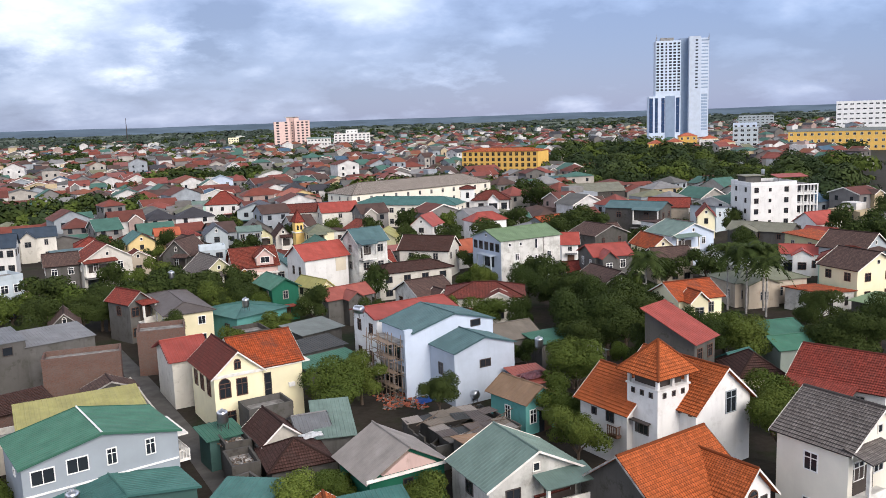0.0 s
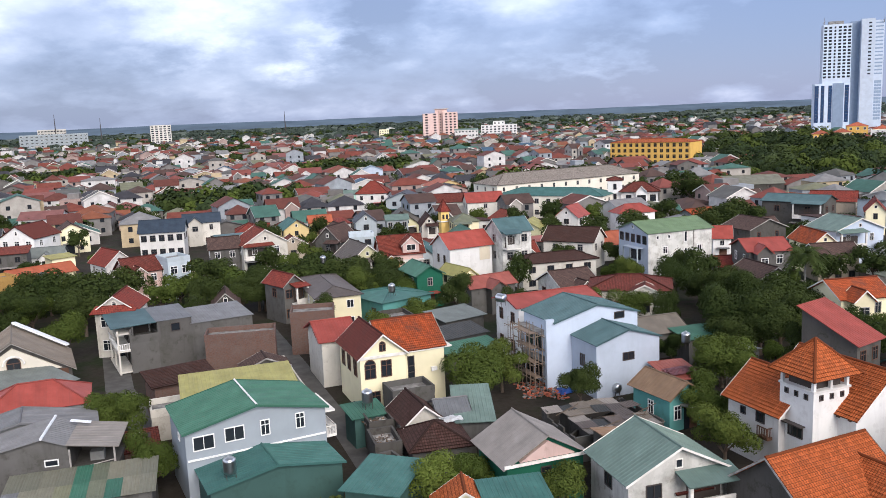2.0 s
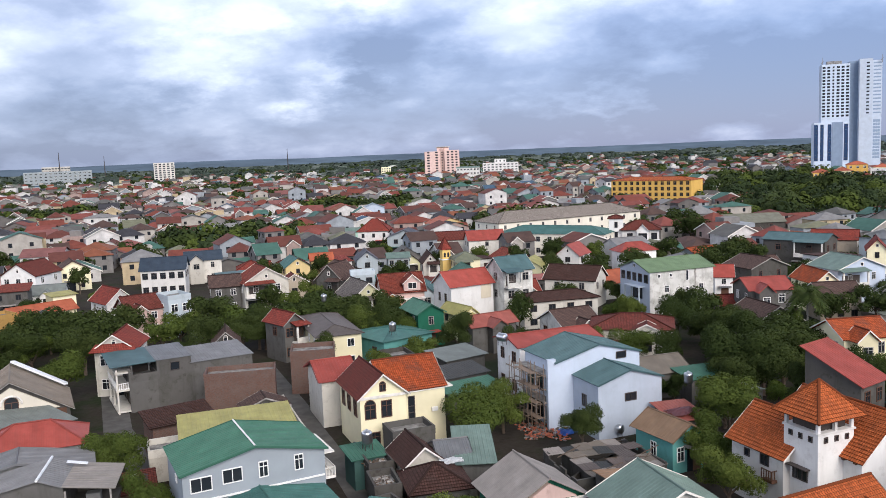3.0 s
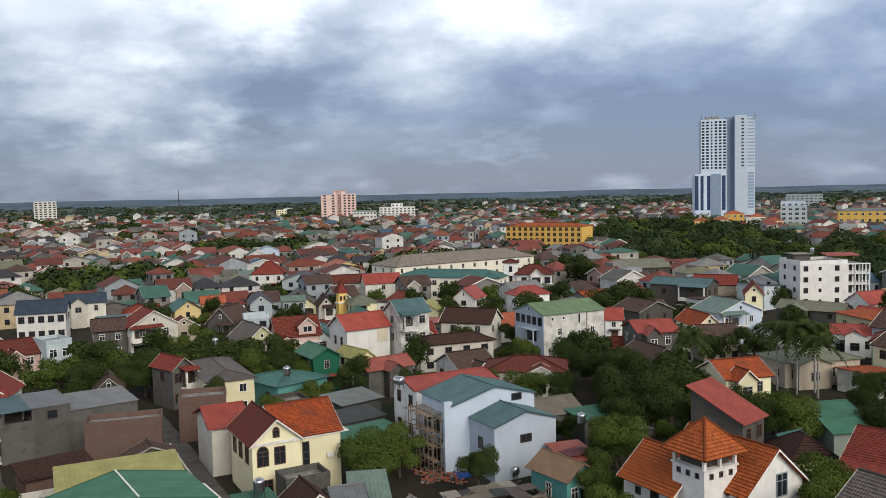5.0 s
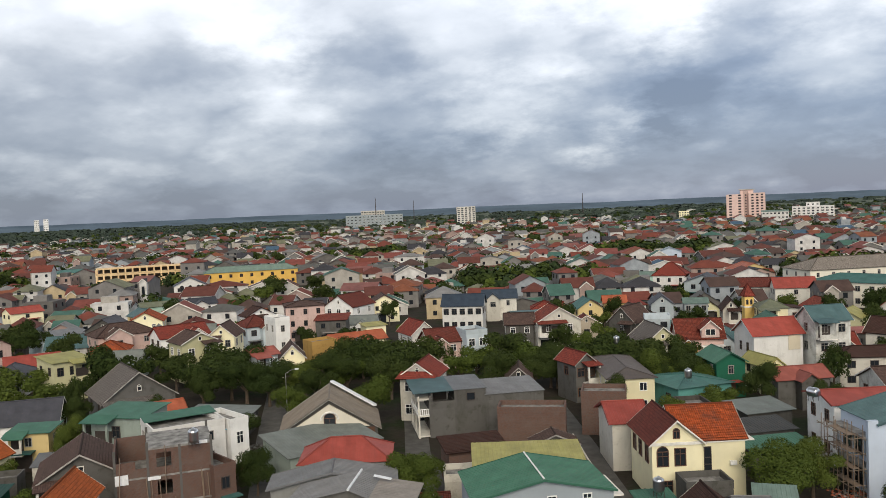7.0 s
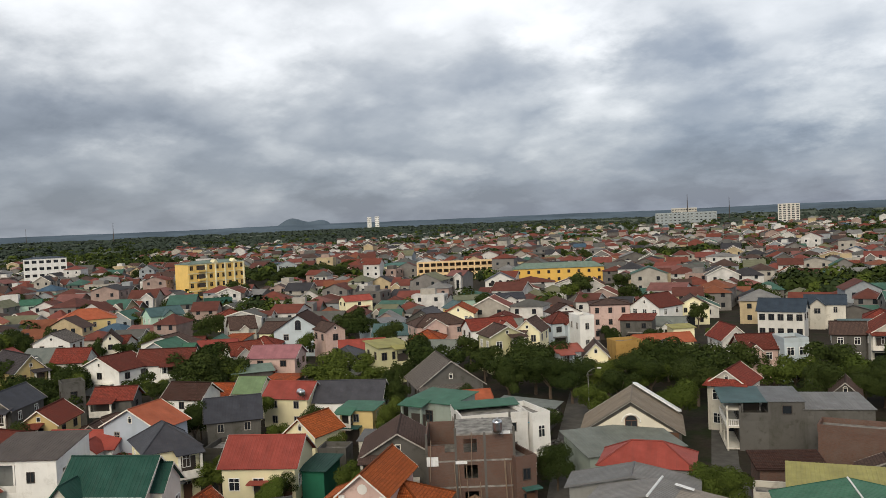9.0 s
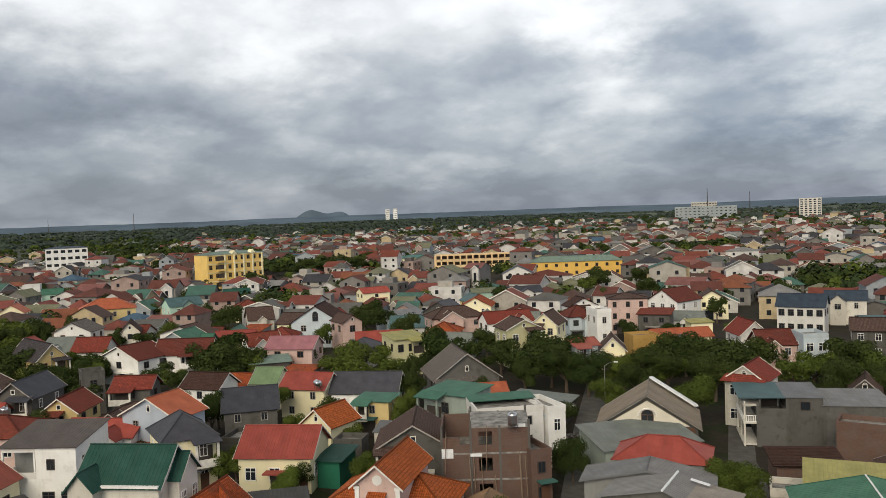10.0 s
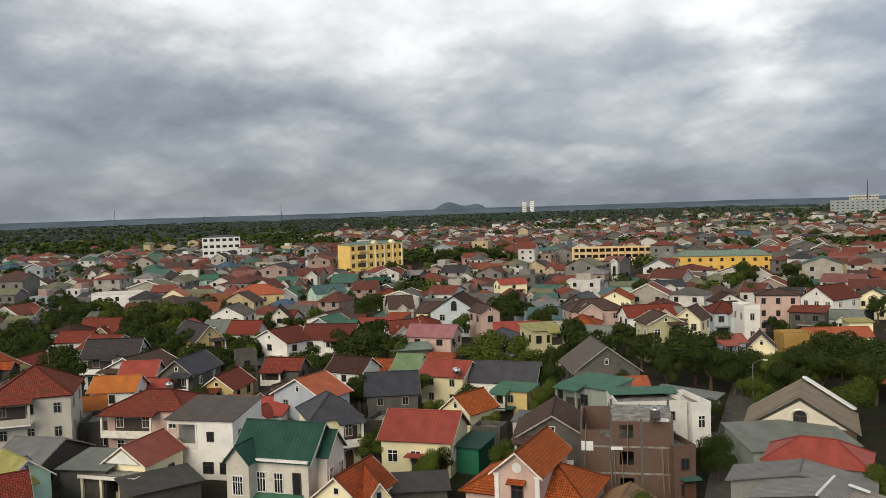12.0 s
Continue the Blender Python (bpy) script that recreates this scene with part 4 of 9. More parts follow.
house(-161.4, 216.2, 51, 11.3, 7.0, 6.5, "gx", 1.6, "white", "slate", 2)
house(-164.6, 163.7, 67, 13.2, 9.0, 5, "shed", 0.6, "paleblue", "grey", 2)
house(-222.6, 206.8, 69, 11.0, 8.0, 5, "gx", 1.6, "cream", "redmetal", 1)
H = house(-167.5, 137.1, 37, 13.3, 12.0, 6.5, "gy", 4, "paleblue", "darktile", 2, plain=True)
window(H, 0, -5.55, 7.6, 0, 1.3, 1.7, "dark_frame", arch=True, far=True)
house(-156.6, 136.2, 71, 6.0, 9.0, 7, "gy", 1.6, "pinkw", "brown", 1)
house(-140.3, 131.8, 48, 11.0, 7.0, 4, "gx", 2, "paleyellow", "redmetal", 2)
house(-121.9, 121.7, 66, 7.7, 9.0, 7.5, "shed", 0.5, "olivecream", "olive", 3)
house(-95.2, 108.6, 54, 12.0, 12.0, 5, "gy", 4, "concrete", "greytile", 1)
house(-76.5, 86.7, 7, 8.1, 7.0, 8, "shed", 0.4, "greygreen", "green", 1)
house(-81.2, 98.8, 50, 6.2, 7.0, 5, "gx", 1.3, "cream", "orange", 1)
H = house(-66.7, 84.7, 51, 9.5, 8.0, 7.4, "flat", 0, "white", "concrete", 2, label="three-storey white house with a part green sheet roof", storeys=3)
bm = bmesh.new()
roof_slab(bm, bm.loops.layers.uv.verify(), [(-4.4, 0.4, 8.15), (4.4, 0.4, 8.15), (4.4, 3.7, 8.4), (-4.4, 3.7, 8.4)], 0.08)
part("sheet_roof", bm, "roof_green", H, "green sheet roof over the back half")
# lean roof of sky-blue sheet on the side wall
bm = bmesh.new()
roof_slab(bm, bm.loops.layers.uv.verify(), [(4.32, -3.4, 6.6), (6.1, -3.4, 6.2), (6.1, 0.6, 6.2), (4.32, 0.6, 6.6)], 0.06)
part("side_canopy", bm, "skyblue_sheet", H, "sky-blue sheet lean roof")
for qy in (-3.2, 0.4):
    bm = bmesh.new()
    add_rod(bm, (5.95, qy, 0), (5.95, qy, 6.2), 0.06)
    part("post", bm, "offwhite", H)
house(-70.8, 72.3, 41, 9.5, 10.0, 5.5, "gy", 2.6, "concrete", "brown", 1)
house(-83.7, 62.2, 35, 9.8, 9.0, 4.6, "gx", 2.6, "cream", "redmetal", 3)
house(-78.7, 66.3, 26, 3.8, 6.0, 3.4, "shed", 0.4, "darkgreen", "darkgreenr", 0)
house(-89.8, 74.7, 11, 5.9, 6.9, 4.5, "gy", 2, "cream", "orangetile", 1)
house(-91.7, 85.5, 25, 6.1, 5.0, 5.2, "shed", 0.3, "paleyellow", "green", 1)
house(-102.2, 93.4, 34, 11.7, 8.0, 4.2, "gx", 2.6, "white", "slate", 3, plain=True)
house(-109.7, 87.2, 24, 8.7, 7.0, 5, "gx", 2, "cream", "redmetal", 2, plain=True)
house(-119.5, 86.3, 31, 5.2, 7.0, 5, "gx", 2, "cream", "lightgreen", 1, plain=True)
house(-106.0, 72.7, 56, 8.5, 8.0, 5, "gx", 2.6, "concrete", "slate", 2, plain=True)
house(-124.9, 77.6, 24, 8.0, 7.0, 5, "gx", 2, "white", "darktile", 1)
house(-107.4, 59.3, 20, 10.2, 6.9, 6.5, "gy", 2.4, "lightblue", "orange", 2)
house(-94.2, 54.4, 72, 7.2, 9.0, 6.5, "hip", 2.6, "cream", "slate", 2)
house(-92.6, 31.4, 88, 8.4, 6.0, 3, "shed", 0.5, "concrete", "darkmetal", 0)
house(-116.0, 40.1, 41, 12.5, 9.0, 6.5, "hip", 2, "pinkw", "redbrown", 3)
house(-122.3, 35.2, 62, 7.8, 8.0, 4, "flat", 0, "concrete", "concrete", 1)
house(-138.0, 41.1, 52, 7.8, 7.0, 5.5, "gx", 1.8, "white", "brightorange", 1)
house(-131.8, 35.4, 75, 4.0, 6.0, 4.5, "gx", 1.4, "white", "brightorange", 1)
house(-145.2, 47.3, 55, 6.6, 7.0, 6, "gx", 2, "white", "redmetal", 1)
house(-139.6, 46.4, 43, 8.0, 5.0, 4.5, "gx", 1.3, "white", "redmetal", 1)
house(-124.2, 26.0, 68, 10.8, 12.0, 9.5, "hip", 3.4, "palestone", "redbrown", 3)
house(-168.4, 50.1, 52, 11.3, 8.0, 6.5, "gx", 2.6, "white", "slatebrown", 2)
house(-129.1, 55.8, 41, 6.4, 8.8, 5, "gy", 2, "paleyellow", "redbrown", 1)
house(-113.4, 54.1, 32, 11.3, 7.0, 4, "gx", 1.6, "white", "redmetal", 2)
house(-143.4, 65.8, 72, 4.6, 5.0, 7, "flat", 0, "concrete", "concrete", 1)
house(-135.6, 69.9, 42, 7.4, 6.0, 5, "gx", 1.6, "concrete", "redtile", 1)
house(-179.9, 71.4, 88, 7.0, 15.3, 6, "gy", 3, "paleyellow", "slatebrown", 2)
house(-163.7, 84.3, 14, 12.0, 9.1, 5.5, "gy", 2.4, "white", "maroon", 1)
house(-158.5, 93.4, 40, 12.2, 8.0, 5.5, "gx", 2.6, "white", "maroon", 3)
house(-167.1, 111.2, 50, 9.4, 8.0, 5, "gx", 2, "pinkw", "redmetal", 2)
house(-157.1, 111.2, 71, 8.1, 8.0, 5, "gx", 2.2, "white", "redbrown", 2)
house(-143.4, 110.1, 31, 11.0, 8.0, 5.5, "gx", 2, "pinkw", "pinkroof", 2)
house(-140.2, 101.0, 59, 8.7, 7.0, 4, "shed", 0.5, "concrete", "palegreen", 1)
house(-237.0, 138.4, 81, 11.2, 8.0, 7, "gx", 2.2, "mint", "slateteal", 2)
house(-256.4, 123.6, 64, 17.2, 12.0, 6.5, "hip", 3, "paleyellow", "orange", 4)
house(-101.1, 18.5, 99, 5.9, 7.0, 5, "gy", 2, "mint", "olive", 1)
house(-96.0, 16.7, 83, 4.1, 7.0, 4.5, "gx", 1.8, "white", "redtile", 1)
house(-102.5, 27.6, 41, 6.8, 7.0, 4, "shed", 0.5, "concrete", "greygreen", 0)
house(-35.2, 406.2, 8, 11.4, 9.0, 8, "gy", 2, "lightblue", "paleblue", 2)
house(-25.9, 302.9, -3, 12.2, 10.5, 6, "hip", 4.2, "white", "redtile", 3)
house(-0.3, 323.2, 18, 13.6, 14.0, 6, "gy", 2.4, "paleyellow", "orange", 1)
house(-13.5, 279.6, -5, 12.2, 12.0, 6, "gy", 2.2, "bluegrey", "slate", 2)
house(12.4, 165.4, 24, 7.4, 7.4, 10, "gx", 2.2, "stained", "slateteal", 2)
house(-50.0, 184.5, 18, 7.2, 8.0, 6, "gx", 2, "concrete", "brown", 2)
house(-67.9, 166.1, 44, 6.4, 9.0, 6.5, "gy", 2.4, "white", "redtile", 1)
house(-60.0, 159.2, 38, 7.5, 8.0, 6, "gx", 2.2, "pinkw", "maroon", 2)
house(-53.6, 160.3, 40, 5.4, 7.0, 7.5, "flat", 0, "paleblue", "concrete", 2)
house(-37.2, 135.6, 15, 4.9, 7.0, 4, "gy", 1.8, "concrete", "brown", 1)
house(27.0, 175.7, -30, 11.9, 8.0, 6, "gx", 2.4, "offwhite", "darktile", 2)
house(5.9, 175.9, 20, 6.4, 8.0, 5.5, "gx", 1.6, "cream", "olive", 1)
house(59.0, 177.6, -15, 4.5, 7.0, 5, "gx", 2, "white", "redmetal", 1)
house(-9.3, 82.3, 25, 4.1, 4.0, 3.3, "shed", 0.3, "darkteal", "green", 0)
house(1.8, 82.0, 2, 4.2, 9.0, 3.4, "shed", 0.8, "concrete", "palegreen", 0)
house(-0.5, 81.6, 12, 3.6, 5.0, 3.6, "gx", 0.9, "concrete", "grey", 0)
house(-8.1, 81.3, 19, 2.9, 6.0, 2.7, "flat", 0, "oldconcrete", "concrete", 0)
house(-6.8, 75.2, 16, 2.9, 5.0, 2.7, "flat", 0, "oldconcrete", "concrete", 0)
house(-5.9, 69.1, 30, 2.7, 5.0, 2.7, "flat", 0, "oldconcrete", "concrete", 0)
house(0.4, 62.0, 4, 5.3, 3.6, 2.8, "gy", 1.5, "cream", "orangetile", 1)
house(4.4, 61.4, 11, 5.5, 4.4, 3.4, "shed", 0.6, "concrete", "teal", 0)
house(17.7, 63.5, 18, 2.9, 5.0, 3.4, "gx", 1, "concrete", "maroon", 0)
house(27.6, 110.1, 17, 6.7, 7.0, 3.6, "gx", 1.4, "concrete", "tan", 0)
house(32.4, 106.4, 17, 6.3, 5.0, 3.4, "shed", 0.4, "concrete", "green", 0)
house(25.4, 91.4, 12, 4.4, 6.0, 3.2, "shed", 0.4, "concrete", "salmon", 0)
house(-32.0, 94.1, 34, 7.8, 5.0, 4, "shed", 0.7, "brick", "darktile", 0)
house(-73.4, 45.0, 28, 6.2, 8.0, 3.8, "gy", 2.2, "cream", "oldtile", 1)
house(-71.2, 45.7, 69, 3.7, 8.0, 3.8, "gy", 2, "cream", "oldtile", 1)
house(-72.3, 52.7, 55, 6.6, 6.0, 2.8, "shed", 0.3, "concrete", "darkmetal", 0)
house(-56.3, 76.0, 62, 2.8, 7.0, 5.6, "flat", 0, "brick", "concrete", 1)
house(-63.1, 88.5, 63, 2.6, 8.0, 7.2, "flat", 0, "white", "concrete", 1)
house(-107.8, 214.1, -8, 10.4, 12, 6.5, "gy", 3, "white", "maroon", 3)
house(-42.2, 186.6, 28, 10.9, 9, 6.5, "gy", 3, "offwhite", "redbrown", 2)
house(-36.7, 194.9, 20, 7.2, 5, 4.5, "gy", 1.8, "beige", "maroon", 1)
house(-40.8, 219.8, 24, 7.4, 9, 5.2, "gy", 2.2, "paleyellow", "teal", 1)
house(-35.5, 232.6, 15, 6.9, 6, 5, "gx", 1.6, "paleyellow", "orange", 1)
house(-24.5, 183.0, -20, 7.0, 9, 7, "gy", 3, "concrete", "brown", 1)
house(-18.4, 177.2, 10, 6.0, 4.5, 8.2, "flat", 0, "paleblue", "concrete", 2)
house(-13.6, 227.0, 8, 6.7, 7, 5.5, "gx", 1, "bluegrey", "palegreen", 3)
house(-21.8, 221.9, 10, 6.4, 9, 6, "gy", 2.2, "bluegrey", "slate", 1)
house(-4.7, 207.7, 8, 4.6, 8, 6.5, "gy", 2.2, "offwhite", "darktile", 1)
house(4.6, 216.7, 10, 7.4, 8, 5.5, "hip", 1.8, "cream", "oliveg", 1)
house(21.1, 208.6, -20, 7.3, 8, 4.5, "gy", 1.8, "olivecream", "olive", 1)
house(33.4, 219.7, -30, 7.1, 9, 5.5, "gy", 2.6, "white", "redmetal", 1)
house(20.0, 188.0, 15, 6.2, 5, 4, "shed", 0.5, "concrete", "salmon", 1)
house(114.8, 355.6, -20, 14.5, 10, 4, "gx", 2, "concrete", "slateteal", 0)
house(52.4, 155.0, 5, 5.6, 6, 3.2, "gx", 1.4, "concrete", "redtile", 0)
house(71.2, 152.8, 0, 8.3, 7, 5, "gx", 1.6, "beige", "brown", 3)
house(105.5, 204.0, -25, 5.2, 10, 6, "gy", 2.4, "cream", "redtile", 1)
house(105.6, 226.1, -30, 12.1, 8, 6, "gx", 2.2, "beige", "redtile", 1)
house(-263.3, 176.2, 55, 10.0, 8, 4.5, "gx", 3, "darkgreen", "darkgreenr", 0)
house(-229.2, 157.5, 60, 9.4, 9, 4.5, "hip", 2.2, "cream", "redbrown", 1)
house(-200.3, 141.4, 62, 7.8, 10, 4.5, "gx", 3, "offwhite", "brown", 1)
house(-204.8, 104.6, 60, 5.7, 9, 5.5, "gy", 2.4, "palecream", "darktile", 1)
house(-301.4, 91.9, 62, 17.9, 8, 6.5, "flat", 0, "white", "concrete", 3)
house(-292.5, 108.9, 55, 8.7, 9, 5, "gy", 2.6, "cream", "orange", 1)
house(-420.9, 86.6, 65, 11.9, 9, 5.5, "gy", 2.4, "white", "slate", 1)
house(-371.3, 87.6, 66, 9.7, 9, 5.5, "gy", 2.6, "offwhite", "darktile", 1)
house(-418.4, 122.0, 70, 10.9, 9, 5.5, "gy", 2.5, "cream", "redtile", 1)
house(-382.4, 150.4, 60, 7.8, 7, 7, "flat", 0, "white", "concrete", 1)
house(-342.7, 142.7, 60, 8.3, 8, 6, "gx", 1.8, "mint", "green", 1)
house(-219.6, 62.7, 50, 10.1, 9, 4.5, "gx", 3.2, "beige", "redbrown", 1)
house(-204.6, 52.5, 50, 8.2, 8, 5, "gx", 2, "white", "redtile", 1)
house(11.8, 260.9, 10, 12.2, 8, 6, "gx", 2.5, "offwhite", "redmetal", 1)
house(1.0, 268.8, 5, 10.9, 8, 5.5, "gx", 2.2, "offwhite", "maroon", 1)
house(-45.6, 355.5, 10, 13.0, 8, 5.5, "gx", 2.2, "white", "redmetal", 2)
house(-35.6, 314.4, 5, 7.9, 8, 5, "gx", 1.2, "mint", "palegreen", 1)
house(151.4, 435.8, 3, 20.6, 10.0, 3.5, "gx", 2.5, "beige", "redtile", 0)
house(107.3, 294.1, 1, 20.6, 14.0, 5, "gx", 2.5, "oldconcrete", "khaki", 2)

# ---- landmark buildings ----
def big_building(x, y, rot, w, d, h, storeys, cols, wall, label, top="concrete", roof="flat", rise=0.0, frame_mat="white_frame", ww=1.6, wh=1.7, side=2, name="apartment_block", glass="glass"):
    H = root(name, x, y, rot, label, "building")
    block(H, 0, 0, w, d, 0, h, roof, rise, wall, top, 0.3, False, parapet=1.0)
    sh = h / storeys
    for s in range(storeys):
        z = sh * (s + 0.55)
        for i in range(cols):
            window(H, -w / 2 + w * (i + 0.5) / cols, -d / 2, z, 0, ww, wh, frame_mat, glass=glass, far=True)
        for i in range(side):
            for xx, f in ((-w / 2, -90), (w / 2, 90)):
                window(H, xx, -d / 2 + d * (i + 0.5) / side, z, f, ww, wh, frame_mat, glass=glass, far=True)
    PLACED.append((x, y, 0.5 * math.hypot(w, d)))
    return H

# ---- special near houses ----
def water_tank(x, y, z, rot=0.0, upright=True, r=0.55, ln=1.5):
    T = root("water_tank", x, y, rot, "stainless steel rooftop water tank on a stand", "water tank", z=z, group="rooftop tanks")
    bm = bmesh.new()
    n = 14
    prof = [(0.0, 0.02), (r * 0.8, 0.05), (r, 0.2)] + [(r * (1.03 if i % 2 else 1.0), 0.2 + (ln - 0.4) * i / 6) for i in range(1, 7)] + [(r * 0.75, ln - 0.06), (r * 0.25, ln + 0.02), (r * 0.25, ln + 0.12), (0.0, ln + 0.12)]
    rings = [[bm.verts.new((q * math.cos(i * math.tau / n), q * math.sin(i * math.tau / n), h)) for i in range(n)] if q else [bm.verts.new((0, 0, h))] for q, h in prof]
    for a, b in zip(rings, rings[1:]):
        for i in range(n):
            va = [a[i % len(a)], a[(i + 1) % len(a)]] if len(a) > 1 else [a[0]]
            vb = [b[(i + 1) % len(b)], b[i % len(b)]] if len(b) > 1 else [b[0]]
            bm.faces.new(va + vb)
    for f in bm.faces:
        f.smooth = True
    o = part("tank", bm, "steel", T)
    lift = 0.5
    o.matrix_local = pose(0, 0, lift) if upright else pose(0, -ln / 2, lift + r, -90, 0, 0)
    for sx in (-1, 1):
        for sy in (-1, 1):
            bm = bmesh.new()
            add_rod(bm, (sx * r * 0.7, sy * r * 0.7, 0), (sx * r * 0.7, sy * r * 0.7, lift + 0.1), 0.035, 5)
            part("stand_leg", bm, "dark_frame", T)
    return T


def railing(H, x0, y0, x1, y1, z, h=0.9, mat="white_frame", gap=0.28):
    """A balcony rail with its balusters, welded into one piece."""
    bm = bmesh.new()
    a, b = Vector((x0, y0, z)), Vector((x1, y1, z))
    L_ = (b - a).length
    n = max(2, int(L_ / gap))
    xs = []
    for i in range(n + 1):
        c = 0.04 + (L_ - 0.08) * i / n
        xs += [c - 0.035, c + 0.035]
    zs = [0.03, 0.12, h - 0.08, h]
    for i in range(len(xs) - 1):
        for j in range(3):
            if i % 2 == 0 or j != 1:
                add_box(bm, xs[i], xs[i + 1], -0.04, 0.04, zs[j], zs[j + 1])
    bmesh.ops.remove_doubles(bm, verts=bm.verts[:], dist=0.001)
    m = Matrix.Translation(a) @ Matrix.Rotation(math.atan2(y1 - y0, x1 - x0), 4, "Z")
    bmesh.ops.transform(bm, matrix=m, verts=bm.verts[:])
    return part("railing", bm, mat, H)


def box_part(H, name, x0, x1, y0, y1, z0, z1, mat, label=""):
    bm = bmesh.new()
    add_box(bm, x0, x1, y0, y1, z0, z1)
    bm.normal_update()
    box_uv(bm)
    return part(name, bm, mat, H, label)


def occupied(x, y, r):
    PLACED.append((x, y, r))


def cream_villa(x, y, rot):
    H = root("villa", x, y, rot, "cream-yellow two-storey villa with gabled mossy orange tile roof", "house", group="town houses")
    w, d, h = 10.3, 8.4, 6.6
    block(H, 1.55, 0, 7.2, d, 0, h, "gx", 2.75, "cream", "oldtile", 0.28, True)
    block(H, -2.45, -0.2, 5.4, d + 0.3, 0, h + 0.02, "gy", 2.3, "cream", "maroon", 0.42, True)
    for z, dz, o in ((h - 0.32, 0.3, 0.16),):
        box_part(H, "cornice", -w / 2 - o, 0.25 + o, -d / 2 - o - 0.36, -d / 2 - 0.36, z, z + dz, "trim")
        box_part(H, "cornice", 0.26 + o, w / 2 + o, -d / 2 - o, -d / 2 - 0.004, z, z + dz, "trim")
        box_part(H, "cornice", -w / 2 - o, -w / 2 - 0.004, -d / 2 - 0.1, d / 2, z, z + dz, "trim")
    f = -d / 2 - 0.355
    for xx, ww, hh, z, ar in ((-4.0, 1.15, 1.5, 4.8, True), (-2.1, 1.1, 1.8, 4.95, False), (-2.45, 0.6, 0.7, 7.4, True)):
        window(H, xx, f, z, 0, ww, hh, "brown_wood", arch=ar)
    window(H, 1.0, -d / 2 - 0.005, 4.25, 0, 0.65, 3.0, "dark_frame", bars=1)
    for k in range(3):
        box_part(H, "glazing_bar", 0.69, 1.31, -d / 2 - 0.07, -d / 2 - 0.03, 3.1 + k * 0.75, 3.2 + k * 0.75, "dark_frame")
    for yy in (-2.6, 0.0, 2.4):
        window(H, -w / 2, yy, 4.9, -90, 1.1, 1.7, "brown_wood", arch=yy < 0)
    window(H, -3.6, f, 1.6, 0, 1.1, 1.5, "brown_wood")
    box_part(H, "air_conditioner", 3.4, 4.1, -d / 2 - 0.35, -d / 2 - 0.01, 3.75, 4.2, "white_frame", "white outdoor air-conditioning unit")
    box_part(H, "eave_slab", w / 2, w / 2 + 0.9, -d / 2 - 0.3, -d / 2 + 1.5, h - 0.25, h - 0.1, "trim")
    occupied(x, y, 6)


cream_villa(-7.3, 96.3, 22)


def tower_villa(x, y, rot):
    H = root("tower_villa", x, y, rot, "white villa with square lookout tower and orange tile roofs", "house", group="town houses")
    block(H, 4.65, 1.0, 7.6, 9.6, 0, 6.4, "gy", 3.3, "white", "orangetile", 0.5, True)
    block(H, 0.4, 4.4, 6.4, 6.4, 0, 5.7, "gy", 2.7, "white", "orangetile", 0.5, True)
    w = 4.1
    box_part(H, "tower_wall", -w / 2, w / 2, -1.9, 1.9, 0, 8.35, "white")
    # dark solid core standing in for the shade inside the open lookout
    box_part(H, "lookout_shade_core", -w / 2 + 0.5, w / 2 - 0.5, -1.4, 1.4, 8.3, 9.4, "dark_frame")
    for sx in (-1, 0, 1):
        for sy in (-1, 1):
            box_part(H, "post", sx * 1.9 - 0.14, sx * 1.9 + 0.14, sy * 1.75 - 0.14, sy * 1.75 + 0.14, 8.35, 9.5, "white")
    box_part(H, "ledge", -w / 2 - 0.12, w / 2 + 0.12, -2.02, 2.02, 8.25, 8.42, "white")
    block(H, 0, 0, w, 3.8, 9.35, 9.45, "pyr", 2.9, "white", "orangetile", 0.75, True)
    for i in range(3):
        window(H, -1.2 + i * 1.2, -1.9, 7.75, 0, 0.26, 0.34, "dark_frame", bars=1)
        window(H, -w / 2, -1.1 + i * 1.1, 7.75, -90, 0.26, 0.34, "dark_frame", bars=1)
    window(H, -w / 2, 0, 4.3, -90, 1.5, 0.9, "dark_frame", bars=3)
    box_part(H, "window_hood", -w / 2 - 0.6, -w / 2, -1.1, 1.1, 4.95, 5.05, "dark_frame")
    window(H, 5.6, -3.82, 6.3, 0, 1.3, 2.0, "bluegrey", bars=2)
    window(H, 1.6, -3.81, 1.6, 0, 1.1, 1.4, "white_frame")
    for i in range(3):
        box_part(H, "rafter_end", 0.62, 0.8, -3.4 + i * 1.2, -3.1 + i * 1.2, 5.75, 6.05, "brown_wood")
    window(H, -2.81, 3.4, 4.6, -90, 0.9, 0.9, "dark_frame")
    window(H, -2.81, 5.6, 4.6, -90, 0.5, 0.6, "dark_frame", bars=1)
    # timber balcony beside the tower
    box_part(H, "balcony", -3.4, -1.4, 1.91, 3.2, 2.9, 3.05, "brown_wood")
    railing(H, -3.4, 1.95, -3.4, 3.2, 3.05, 1.0, "brown_wood")
    railing(H, -3.4, 1.95, -2.1, 1.95, 3.05, 1.0, "brown_wood")
    occupied(x + 2, y + 2, 8)


tower_villa(31.8, 70.8, 22.6)


